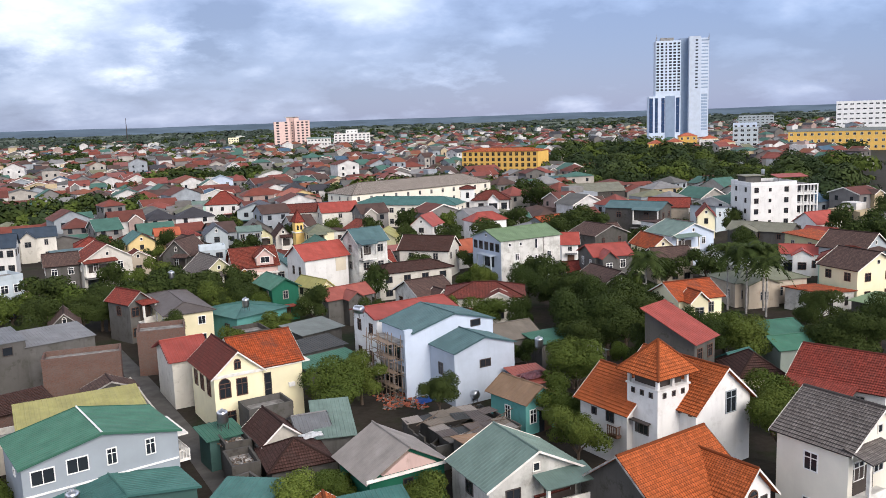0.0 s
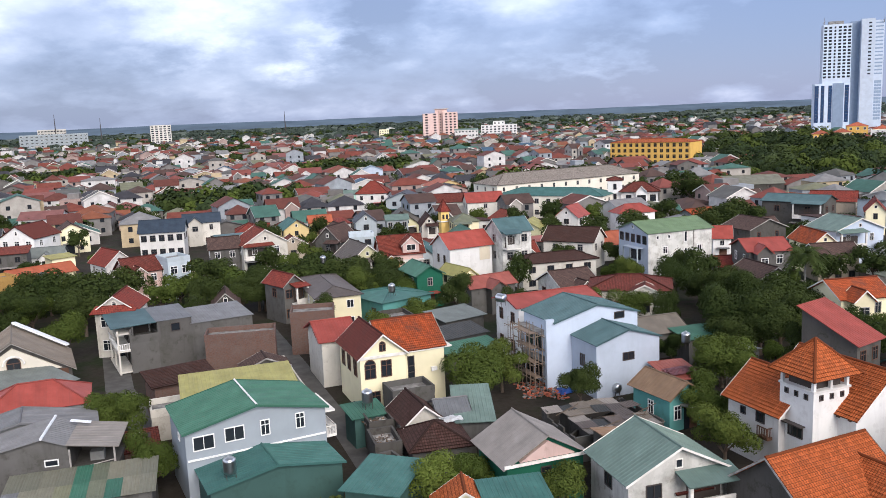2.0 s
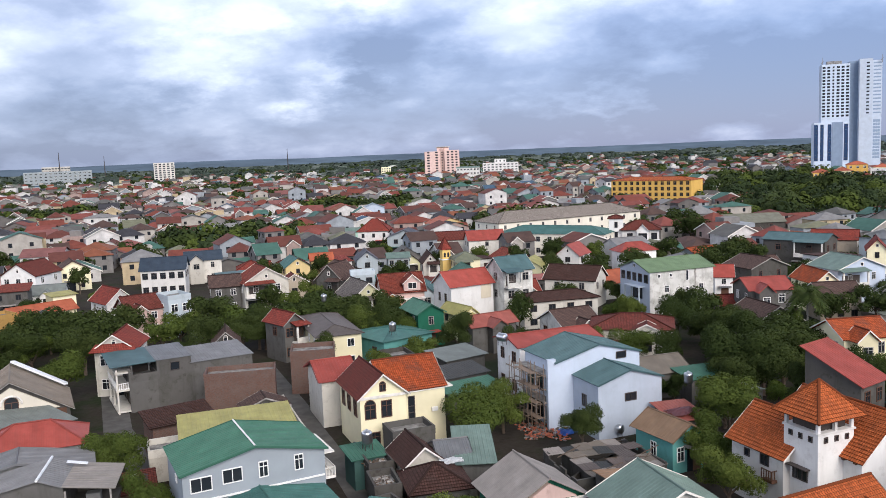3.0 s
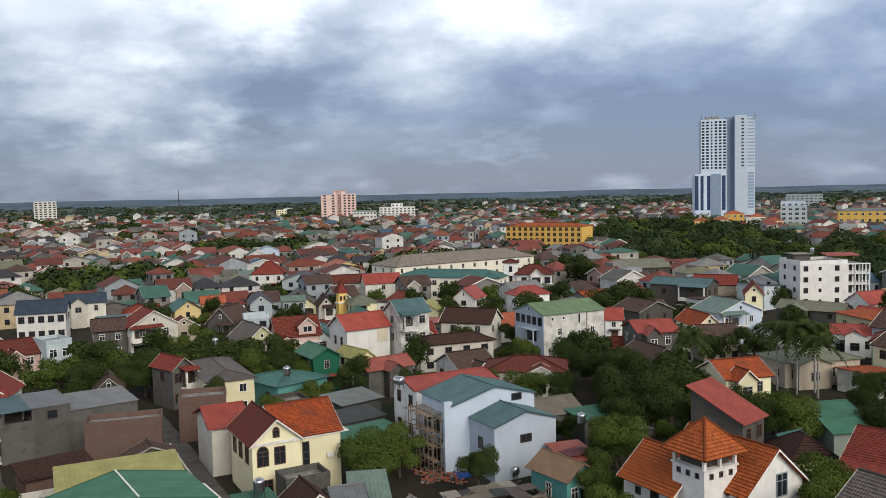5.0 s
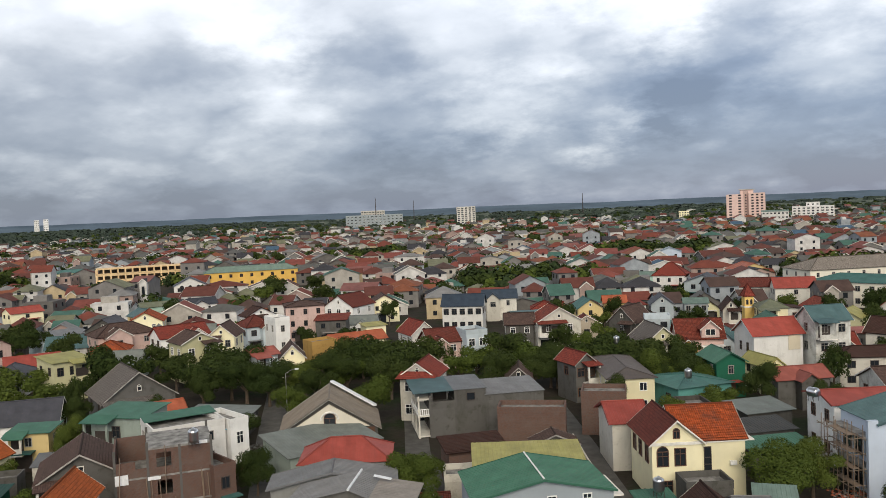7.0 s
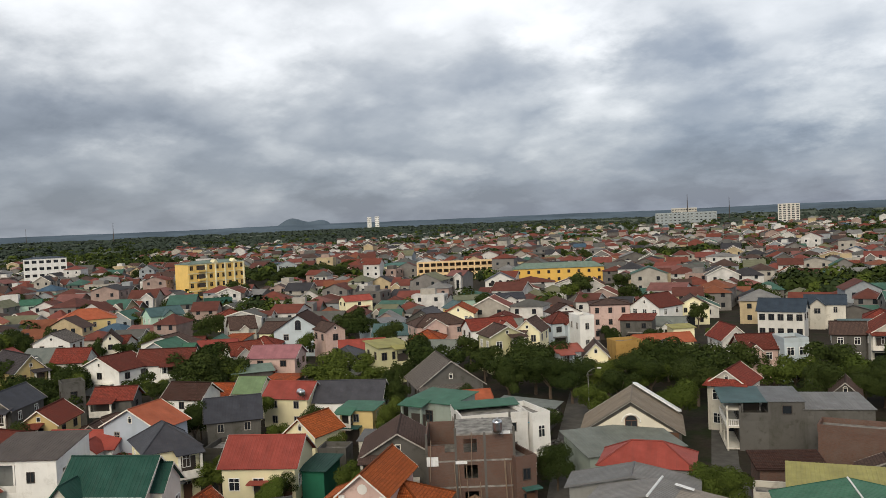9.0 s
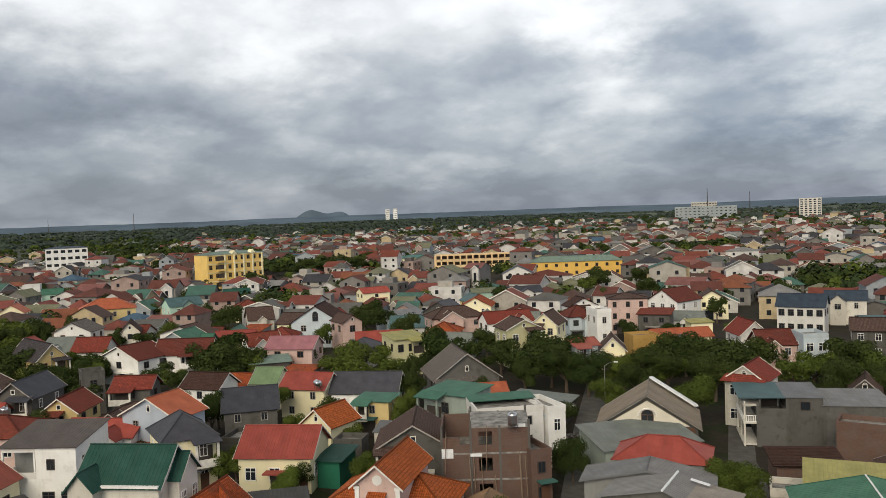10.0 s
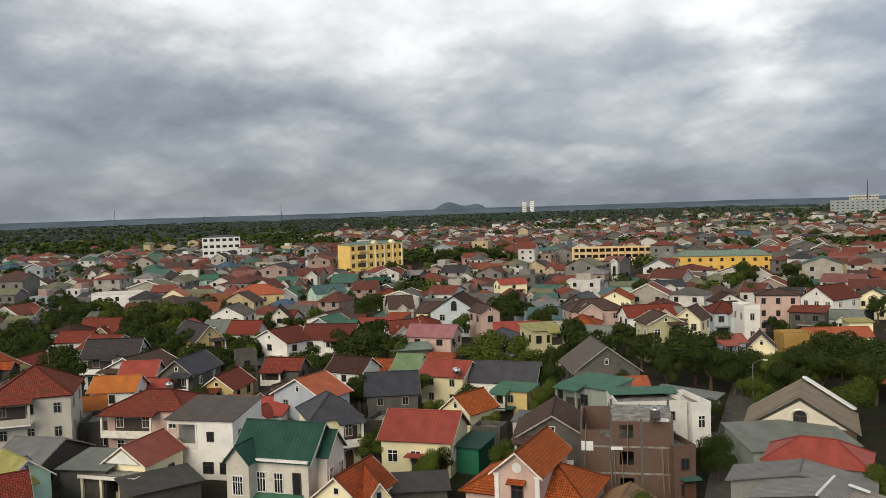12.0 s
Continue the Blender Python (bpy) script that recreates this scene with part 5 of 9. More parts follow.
def orange_house(x, y, rot):
    H = root("house", x, y, rot, "low house with steep bright orange clay-tile roof", "house", group="town houses")
    block(H, 0, 0, 9.4, 8.6, 0, 4.2, "gx", 3.3, "oldconcrete", "orangetile", 0.5, True)
    block(H, 3.0, -3.2, 4.6, 6.0, 0, 4.2, "gy", 2.3, "white", "orangetile", 0.5, True)
    window(H, 3.0, -6.22, 3.4, 0, 1.0, 1.5, "brown_wood", arch=True)
    window(H, 4.4, -6.22, 3.2, 0, 0.6, 1.2, "dark_frame", bars=1)
    window(H, -4.71, -1, 3.5, -90, 1.0, 1.1, "dark_frame")
    occupied(x, y, 7)


orange_house(27.0, 59.4, 25)


def blue_pair():
    H = root("house", 18.9, 97.2, 21.8, "light blue two-storey house with slate-teal metal roof", "house", group="town houses")
    block(H, 0, 0, 8.6, 8.0, 0, 6.5, "gy", 1.3, "lightblue", "slateteal", 0.22, True)
    window(H, 0.0, -4.01, 4.6, 0, 1.4, 0.8, "dark_frame")
    window(H, -4.31, -1.0, 4.0, -90, 0.8, 1.3, "dark_frame")
    window(H, 2.4, -4.01, 1.5, 0, 1.2, 1.1, "dark_frame")
    box_part(H, "canopy", 1.4, 3.3, -4.7, -4.01, 2.35, 2.42, "dark_frame")
    occupied(18.9, 97.2, 6)
    H = root("house", 16.2, 101.9, 22.6, "taller light blue house, facade under bamboo scaffolding", "house", group="town houses")
    block(H, 0, 0, 11.8, 7.6, 0, 8.2, "gy", 1.5, "lightblue", "slateteal", 0.22, True)
    window(H, 3.2, -3.81, 8.0, 0, 1.3, 0.7, "dark_frame", bars=1)
    for z in (1.6, 5.0):
        for yy in (-2.2, 0.2, 2.4):
            window(H, -5.91, yy, z, -90, 1.4, 1.9, "dark_frame")
    for z in (3.3, 6.6):
        box_part(H, "balcony_slab", -7.2, -5.9, -3.4, 3.6, z, z + 0.18, "roof_concrete")
    box_part(H, "facade_pier", -7.0, -5.9, -3.8, -3.3, 0, 8.6, "lightblue")
    occupied(16.2, 101.9, 7)
    S = root("scaffolding", 16.2, 101.9, 22.6, "bamboo pole scaffolding against a house front", "scaffolding")
    rng = random.Random(5)
    for i in range(8):
        yy = -3.6 + i * 1.0
        for xx in (-7.5, -8.6):
            bm = bmesh.new()
            add_rod(bm, (xx + rng.uniform(-0.1, 0.1), yy, 0), (xx + rng.uniform(-0.2, 0.2), yy + rng.uniform(-0.2, 0.2), rng.uniform(6.8, 8.2)), 0.05, 5)
            part("pole", bm, "scaffold", S)
    for k in range(4):
        z = 1.6 + 1.7 * k
        for xx in (-7.5, -8.6):
            bm = bmesh.new()
            add_rod(bm, (xx, -4.2, z + rng.uniform(-0.15, 0.15)), (xx, 4.0, z + rng.uniform(-0.2, 0.2)), 0.045, 5)
            part("ledger", bm, "scaffold", S)
        for i in range(5):
            bm = bmesh.new()
            yy = -3.4 + i * 1.7
            add_rod(bm, (-8.9, yy, z), (-7.1, yy, z + 0.05), 0.04, 5)
            part("transom", bm, "scaffold", S)
        bm = bmesh.new()
        add_box(bm, -8.4, -7.6, -3.4 + k * 0.4, 0.5 + k * 0.5, z + 0.06, z + 0.11)
        part("plank", bm, "scaffold", S)
    bm = bmesh.new()
    for i in range(6):
        a = [bm.verts.new((-8.75 + 0.15 * math.sin(i * 2.1 + q), -0.6 + 0.16 * i, 3.2 + 1.5 * q / 3)) for q in range(4)]
        if i:
            for q in range(3):
                bm.faces.new((prev_[q], a[q], a[q + 1], prev_[q + 1]))
        prev_ = a
    bmesh.ops.solidify(bm, geom=bm.faces[:], thickness=0.03)
    part("sheet", bm, "white_sheet", S, "torn white plastic sheet")


blue_pair()


def metal_house(x, y, rot):
    """Grey sheet-clad house with a teal lean-to in front of it."""
    H = root("house", x, y, rot, "light grey sheet-clad house with green metal roof", "house", group="town houses")
    w, d, h = 12.7, 8.0, 6.9
    block(H, 0, 0.9, w, d, 0, h, "gy", 1.35, "lightgrey", "green", 0.3, True)
    f = -d / 2 + 0.89
    for xx, z, ww, hh in ((-4.8, 5.75, 1.7, 1.15), (-2.1, 6.0, 1.6, 1.15), (0.65, 6.0, 0.7, 1.3), (3.9, 6.0, 0.7, 1.3)):
        window(H, xx, f, z, 0, ww, hh, "white_frame", bars=2)
    window(H, -w / 2, 0, 5.6, -90, 0.6, 0.5, "white_frame", bars=1)
    # lean-to
    block(H, 0.2, f - 2.6, 11.4, 5.1, 0, 3.5, "gy", 1.0, "darkteal", "teal", 0.3, True)
    box_part(H, "flashing", -w / 2 + 0.1, w / 2 - 0.1, f - 0.12, f - 0.004, 4.25, 4.4, "white_frame")
    box_part(H, "balcony_slab", w / 2, w / 2 + 1.3, -2.2, 3.4, 3.4, 3.55, "trim")
    railing(H, w / 2 + 1.25, -2.2, w / 2 + 1.25, 3.4, 3.55, 0.95, "trim")
    railing(H, w / 2, -2.2, w / 2 + 1.25, -2.2, 3.55, 0.95, "trim")
    box_part(H, "upper_canopy", w / 2, w / 2 + 1.5, -1.5, 4.2, 5.6, 5.75, "trim")
    bm = bmesh.new()
    add_rod(bm, (0, f - 0.25, h + 1.45), (0, 5.2, h + 1.45), 0.09, 6)
    part("ridge_flashing", bm, "white_frame", H)
    occupied(x, y, 8)
    occupied(x + 2.8, y - 5.0, 7.5)
    c, s = math.cos(radians(rot)), math.sin(radians(rot))
    lx, ly = -3.6, f - 4.3
    water_tank(x + lx * c - ly * s, y + lx * s + ly * c, 3.72, rot)


metal_house(-19.1, 74.0, 27)


def concrete_house(x, y, rot):
    H = root("house", x, y, rot, "long bare concrete house with white balcony frame", "house", group="town houses")
    w, d, h = 19.0, 8.6, 5.7
    block(H, 4.7, 0, w - 10.4, d, 0, h, "shed", 0.4, "concrete", "grey", 0.2, True)
    # walled terrace in front of the set-back rooms, the upper room beside it
    block(H, -5.9, 0, 3.4, d, 0, 4.3, "flat", 0, "concrete", "concrete", 0.0, True, parapet=0.9)
    block(H, -1.9, 0, 4.6, d, 0, 6.7, "shed", 0.25, "concrete", "grey", 0.15, True)
    box_part(H, "terrace_room", -7.5, -4.21, 0.6, d / 2 - 0.05, 4.2, 6.5, "stained")
    box_part(H, "terrace_door", -6.9, -4.6, 0.5, 0.6, 4.35, 6.2, "dark_frame")
    bm = bmesh.new()
    roof_slab(bm, bm.loops.layers.uv.verify(), [(-10.2, -d / 2 - 0.2, 6.62), (-4.3, -d / 2 - 0.2, 6.72), (-4.3, d / 2 + 0.2, 6.98), (-10.2, d / 2 + 0.2, 6.88)], 0.1, 0.3)
    part("terrace_roof", bm, "roof_slateteal", H, "weathered teal sheet roof")
    for qy in (-d / 2 + 0.1, d / 2 - 0.1):
        box_part(H, "column", -7.55, -7.35, qy - 0.1, qy + 0.1, 4.2, 6.6, "concrete")
    window(H, -1.8, -d / 2, 5.6, 0, 1.1, 1.0, "dark_frame", bars=1)
    f = -d / 2
    for z in (0.2, 3.1, 5.5):
        box_part(H, "balcony_slab", -9.6, -7.6, f, d / 2, z, z + 0.22, "offwhite")
    for yy in (f + 0.15, 0.0, d / 2 - 0.15):
        box_part(H, "column", -9.5, -9.28, yy - 0.11, yy + 0.11, 0, 6.1, "offwhite")
    box_part(H, "column", -7.9, -7.6, f - 0.02, f + 0.3, 0, 6.1, "concrete")
    for z in (3.32, ):
        railing(H, -9.5, f + 0.1, -9.5, d / 2, z, 0.9, "white_frame")
        railing(H, -9.5, f + 0.1, -7.7, f + 0.1, z, 0.9, "white_frame")
    for yy in (-2.6, 0.2, 2.8):
        for z in (1.5, 4.6):
            window(H, -7.61, yy, z, -90, 1.1, 1.6, "dark_frame")
    occupied(x, y, 9)


concrete_house(-38.6, 117.0, 29)


def barn_house(x, y, rot):
    H = root("house", x, y, rot, "gabled house with weathered tan roof and cream arched pediment", "house", group="town houses")
    w, d, h = 12.6, 9.5, 4.2
    block(H, 0, 0, w, d, 0, h, "gy", 4.0, "concrete", "tan", 0.5, True)
    f = -d / 2 - 0.01
    # roof oversails the front; the cream pediment sits within it
    bm = bmesh.new()
    extrude(bm, [(-5.2, h + 0.1), (5.2, h + 0.1), (0, h + 3.3)], "y", f - 0.35, f)
    part("pediment", bm, "palecream", H)
    f -= 0.35
    window(H, 0, f - 0.01, h + 0.95, 0, 1.4, 1.0, "brown_wood", arch=True)
    bm = bmesh.new()
    for i in range(12):
        a0, a1 = math.pi * i / 12, math.pi * (i + 1) / 12
        add_rod(bm, (1.15 * math.cos(a0), f - 0.06, h + 1.3 + 1.0 * math.sin(a0)), (1.15 * math.cos(a1), f - 0.06, h + 1.3 + 1.0 * math.sin(a1)), 0.14, 5)
    bmesh.ops.remove_doubles(bm, verts=bm.verts[:], dist=0.03)
    part("arch_moulding", bm, "trim", H)
    for k, xx in enumerate((-5.0, -3.4, -0.2, 1.6, 3.2, 5.2)):
        box_part(H, "shutter_panel", xx - 0.7, xx + 0.7, f + 0.24, f + 0.34, 2.3, 4.1, ("brown_wood", "greygreen", "brown_wood", "mint", "greygreen", "brown_wood")[k])
    # front roof apron
    for sx in (-1, 1):
        bm = bmesh.new()
        uv = bm.loops.layers.uv.verify()
        pts = [(sx * 6.8, f - 0.3, h - 0.2), (sx * 6.8, f + 0.4, h - 0.2), (0, f + 0.4, h + 4.15), (0, f - 0.3, h + 4.15)]
        roof_slab(bm, uv, pts if sx > 0 else [pts[1], pts[0], pts[3], pts[2]], 0.08, 0.42)
        part("roof_apron", bm, "roof_tan", H)
    bm = bmesh.new()
    extrude(bm, [(w / 2 - 0.2, h + 0.55), (w / 2 + 0.3, h + 0.55), (0.6, h + 4.4), (0.1, h + 4.4)], "y", d / 2 - 0.6, d / 2 + 0.7)
    part("eave_sheet", bm, "white_sheet", H)
    occupied(x, y, 9)


barn_house(-54.9, 101.2, 27)


def brick_shell(x, y, rot, w, d, floors, label, bays):
    """An unfinished building: slabs, columns and brick infill with open windows."""
    H = root("unfinished_house", x, y, rot, label, "building", group="town houses")
    fh = 2.95
    for k in range(floors + 1):
        x0 = -w / 6 if k == floors else -w / 2
        box_part(H, "floor_slab", x0, w / 2, -d / 2, d / 2, max(0, k * fh - 0.14), k * fh + 0.06, "roof_concrete")
    for i in range(bays + 1):
        for yy in (-d / 2 + 0.1, d / 2 - 0.1):
            xx = -w / 2 + 0.12 + (w - 0.24) * i / bays
            box_part(H, "column", xx - 0.13, xx + 0.13, yy - 0.13, yy + 0.13, 0.06, floors * fh + (0.7 if i % 2 else 0.1), "concrete")
    for k in range(floors):
        z0, z1 = k * fh + 0.06, (k + 1) * fh - 0.14
        for i in range(bays):
            x0, x1 = -w / 2 + 0.25 + (w - 0.24) * i / bays, -w / 2 - 0.01 + (w - 0.24) * (i + 1) / bays
            m, q = (x0 + x1) / 2, min(0.75, (x1 - x0) * 0.25)
            if k == floors - 1 and i == 0:
                # the top storey is only begun here: a low ragged course of bricks
                box_part(H, "brick_infill", x0, x1 - 1.1, -d / 2 + 0.02, -d / 2 + 0.2, z0, z0 + 1.7, "brick")
                box_part(H, "brick_infill", x1 - 1.1, x1, -d / 2 + 0.02, -d / 2 + 0.2, z0, z0 + 0.9, "brick")
                continue
            if i != 1 and not (k == 0 and i == 0):
                box_part(H, "brick_infill", x0, x1, -d / 2 + 0.02, -d / 2 + 0.2, z0, z1, "brick")
                continue
            bm = bmesh.new()
            y0, y1 = -d / 2 + 0.02, -d / 2 + 0.2
            for a, b, c, e in ((x0, m - q, z0, z1), (m + q, x1, z0, z1), (m - q, m + q, z0, z0 + 0.85), (m - q, m + q, z1 - 0.4, z1)):
                add_box(bm, a, b, y0, y1, c, e)
            bmesh.ops.remove_doubles(bm, verts=bm.verts[:], dist=0.001)
            bm.normal_update()
            box_uv(bm)
            part("brick_infill", bm, "brick", H)
        box_part(H, "side_wall", -w / 2 + 0.02, -w / 2 + 0.2, -d / 2 + 0.25, d / 2 - 0.25, z0, z1, "brick")
        box_part(H, "side_wall", w / 2 - 0.2, w / 2 - 0.02, -d / 2 + 0.25, d / 2 - 0.25, z0, z1, "brick")
        box_part(H, "back_wall", -w / 2 + 0.25, w / 2 - 0.25, d / 2 - 0.2, d / 2 - 0.02, z0, z1, "brick")
    rng = random.Random(9)
    for k in range(9):
        bm = bmesh.new()
        xx, z = -w / 2 + rng.uniform(0, w), rng.choice((0.1, 3.0, 5.9))
        add_rod(bm, (xx, -d / 2 - rng.uniform(0.3, 0.9), max(0, z - 2)), (xx + rng.uniform(-0.3, 0.3), -d / 2 - 0.08, z + rng.uniform(2.4, 3.4)), 0.045, 5)
        part("prop", bm, "scaffold", H)
    for k, (xx, z) in enumerate(((-w / 2 + 0.6, 6.3), (-1.2, 5.75), (w / 2 - 1.3, 8.98))):
        bm = bmesh.new()
        add_box(bm, xx - 0.5, xx + 0.8, -d / 2 - 0.16, -d / 2 - 0.11, z - (0.9 if k == 0 else 0.2), z + 0.15)
        part("sheet", bm, "white_sheet", H, "torn white plastic sheet")
    occupied(x, y, 0.5 * math.hypot(w, d))
    return H


brick_shell(-60.8, 73.6, 40, 10.0, 7.0, 3, "unfinished raw brick building with open window holes", 3)


def gable_pavilion(x, y, rot):
    H = root("villa", x, y, rot, "pink-walled villa with orange tile roof and white pilasters", "house", group="town houses")
    block(H, 0, 2.2, 12.4, 8.0, 0, 3.6, "hip", 2.6, "pinkw", "orangetile", 0.6, True)
    block(H, 0, 1.4, 4.6, 9.6, 0, 6.7, "gy", 1.9, "pinkw", "orangetile", 0.5, True)
    f = -3.42
    for sx in (-1, 1):
        box_part(H, "pilaster", sx * 2.1 - 0.22, sx * 2.1 + 0.22, f - 0.12, f, 0, 6.5, "white")
        box_part(H, "capital", sx * 2.1 - 0.3, sx * 2.1 + 0.3, f - 0.2, f, 6.2, 6.5, "white")
    bm = bmesh.new()
    add_rod(bm, (0, f - 0.04, 7.1), (0, f + 0.0, 7.1), 0.5, 18)
    part("medallion", bm, "white", H, "white round plaster medallion")
    bm = bmesh.new()
    uv = bm.loops.layers.uv.verify()
    roof_slab(bm, uv, [(-0.95, f - 0.7, 5.55), (0.95, f - 0.7, 5.55), (0.95, f, 5.95), (-0.95, f, 5.95)], 0.1, 0, 0.3)
    part("door_hood", bm, "roof_orangetile", H)
    window(H, 0, f, 4.6, 0, 1.1, 1.5, "brown_wood")
    occupied(x, y, 8)


gable_pavilion(-60.3, 57.6, 27)


def green_villa(x, y, rot):
    H = root("villa", x, y, rot, "pale villa with dark green roof and small white gables", "house", group="town houses")
    w, d, h = 8.4, 6.8, 7.6
    block(H, 0, 0, w, d, 0, h, "gx", 2.9, "offwhite", "darkgreenr", 0.5, True)
    block(H, -w / 2 + 1.2, -d / 2 - 0.3, 2.6, 2.6, 0, h, "gy", 1.5, "offwhite", "darkgreenr", 0.35, True)
    block(H, w / 2 - 0.2, 0.8, 2.6, 4.2, 0, h, "gx", 2.0, "offwhite", "darkgreenr", 0.35, True)
    f = -d / 2 - 0.01
    box_part(H, "cornice", -w / 2 - 0.2, w / 2 + 0.2, f - 0.5, f, h - 0.3, h - 0.08, "white")
    for z in (1.7, 5.0):
        window(H, -w / 2 + 1.2, f - 1.6, z, 0, 1.1, 1.9, "white", bars=4)
        for xx in (-1.2, 0.8):
            window(H, xx, f, z, 0, 0.9, 2.0, "white", bars=3)
        window(H, 2.9, f, z, 0, 0.8, 2.2, "brown_wood", bars=1)
        for yy in (-0.4, 2.0):
            window(H, w / 2 + 1.11, yy, z, 90, 0.9, 1.9, "white", bars=3)
    bm = bmesh.new()
    uv = bm.loops.layers.uv.verify()
    roof_slab(bm, uv, [(-2.6, f - 2.2, 3.2), (3.6, f - 2.2, 3.2), (3.6, f, 3.9), (-2.6, f, 3.9)], 0.06, 0.35)
    part("porch_roof", bm, "roof_green", H)
    for xx in (-2.3, 3.3):
        box_part(H, "porch_post", xx - 0.08, xx + 0.08, f - 2.0, f - 1.84, 0, 3.2, "white")
    occupied(x, y, 8)


green_villa(-79.6, 40.6, 34)


# ---- lanes ----
plain_mat("asphalt", (0.06, 0.06, 0.06), 0.9, 0, 0.3, 0.7)
plain_mat("lane_concrete", (0.085, 0.082, 0.077), 0.9, 0, 0.3, 0.6)


def lane(name, pts, half, mat, label, z=0.012):
    bm = bmesh.new()
    prev = None
    for i, (x, y) in enumerate(pts):
        a, b = Vector(pts[max(0, i - 1)]), Vector(pts[min(len(pts) - 1, i + 1)])
        t = (b - a).normalized()
        n = Vector((-t.y, t.x)) * half
        cur = [bm.verts.new((x + n.x, y + n.y, z)), bm.verts.new((x - n.x, y - n.y, z)), bm.verts.new((x - n.x, y - n.y, z - 0.1)), bm.verts.new((x + n.x, y + n.y, z - 0.1))]
        if prev:
            for q in range(4):
                bm.faces.new((prev[q], prev[(q + 1) % 4], cur[(q + 1) % 4], cur[q]))
        prev = cur
    bmesh.ops.recalc_face_normals(bm, faces=bm.faces[:])
    tagged(part(name, bm, mat), label, "road", kind="structure")


lane("road_1", [(2, 50), (-5.6, 68.9), (-8.1, 75.1), (-13.1, 89), (-17.1, 99.1), (-21.1, 110.2), (-30, 132)], 1.3, "lane_concrete", "narrow concrete alley between house walls")
lane("road_2", [(-44, 66), (-51.7, 79.2), (-66.4, 104.2), (-73.2, 116.4), (-84, 136), (-112, 186), (-165, 300)], 2.2, "lane_concrete", "grey concrete lane leading away between houses")
lane("road_3", [(-34, 88), (-42.4, 102), (-51.8, 124), (-58, 150), (-75, 190)], 1.7, "lane_concrete", "narrow concrete street beside houses")
lane("road_4", [(300, 900), (244, 672), (227, 552), (201, 448), (190, 380), (196, 300), (205, 230), (220, 160)], 6, "asphalt", "asphalt boulevard beside the wooded park", 0.03)


def yard_wall(pts, h, mat, label):
    bm = bmesh.new()
    for (x0, y0), (x1, y1) in zip(pts, pts[1:]):
        a, b = Vector((x0, y0)), Vector((x1, y1))
        t = (b - a).normalized()
        n = Vector((-t.y, t.x)) * 0.1
        lo = [bm.verts.new((*p, z)) for z in (0, h) for p in (a + n, b + n, b - n, a - n)]
        for q in ((0, 1, 5, 4), (1, 2, 6, 5), (2, 3, 7, 6), (3, 0, 4, 7), (4, 5, 6, 7)):
            bm.faces.new([lo[i] for i in q])
    tagged(part("yard_wall", bm, mat), label, "wall")


yard_wall([(-3.6, 69.5), (-6.1, 75.9), (-11.2, 89.6)], 1.8, "oldconcrete", "blackened concrete yard wall along the alley")
yard_wall([(-15.2, 89.6), (-19.2, 99.8), (-23, 110)], 1.6, "offwhite", "stained whitewashed yard wall along the alley")
yard_wall([(-49.2, 80), (-63.6, 104.5)], 1.5, "concrete", "grey yard wall beside the lane")
yard_wall([(8, 72), (13, 80), (16.5, 83)], 1.9, "oldconcrete", "mouldy grey yard wall of a ruined plot")
yard_wall([(2, 76), (9, 81)], 1.6, "oldconcrete", "mouldy grey yard wall beside rubble")


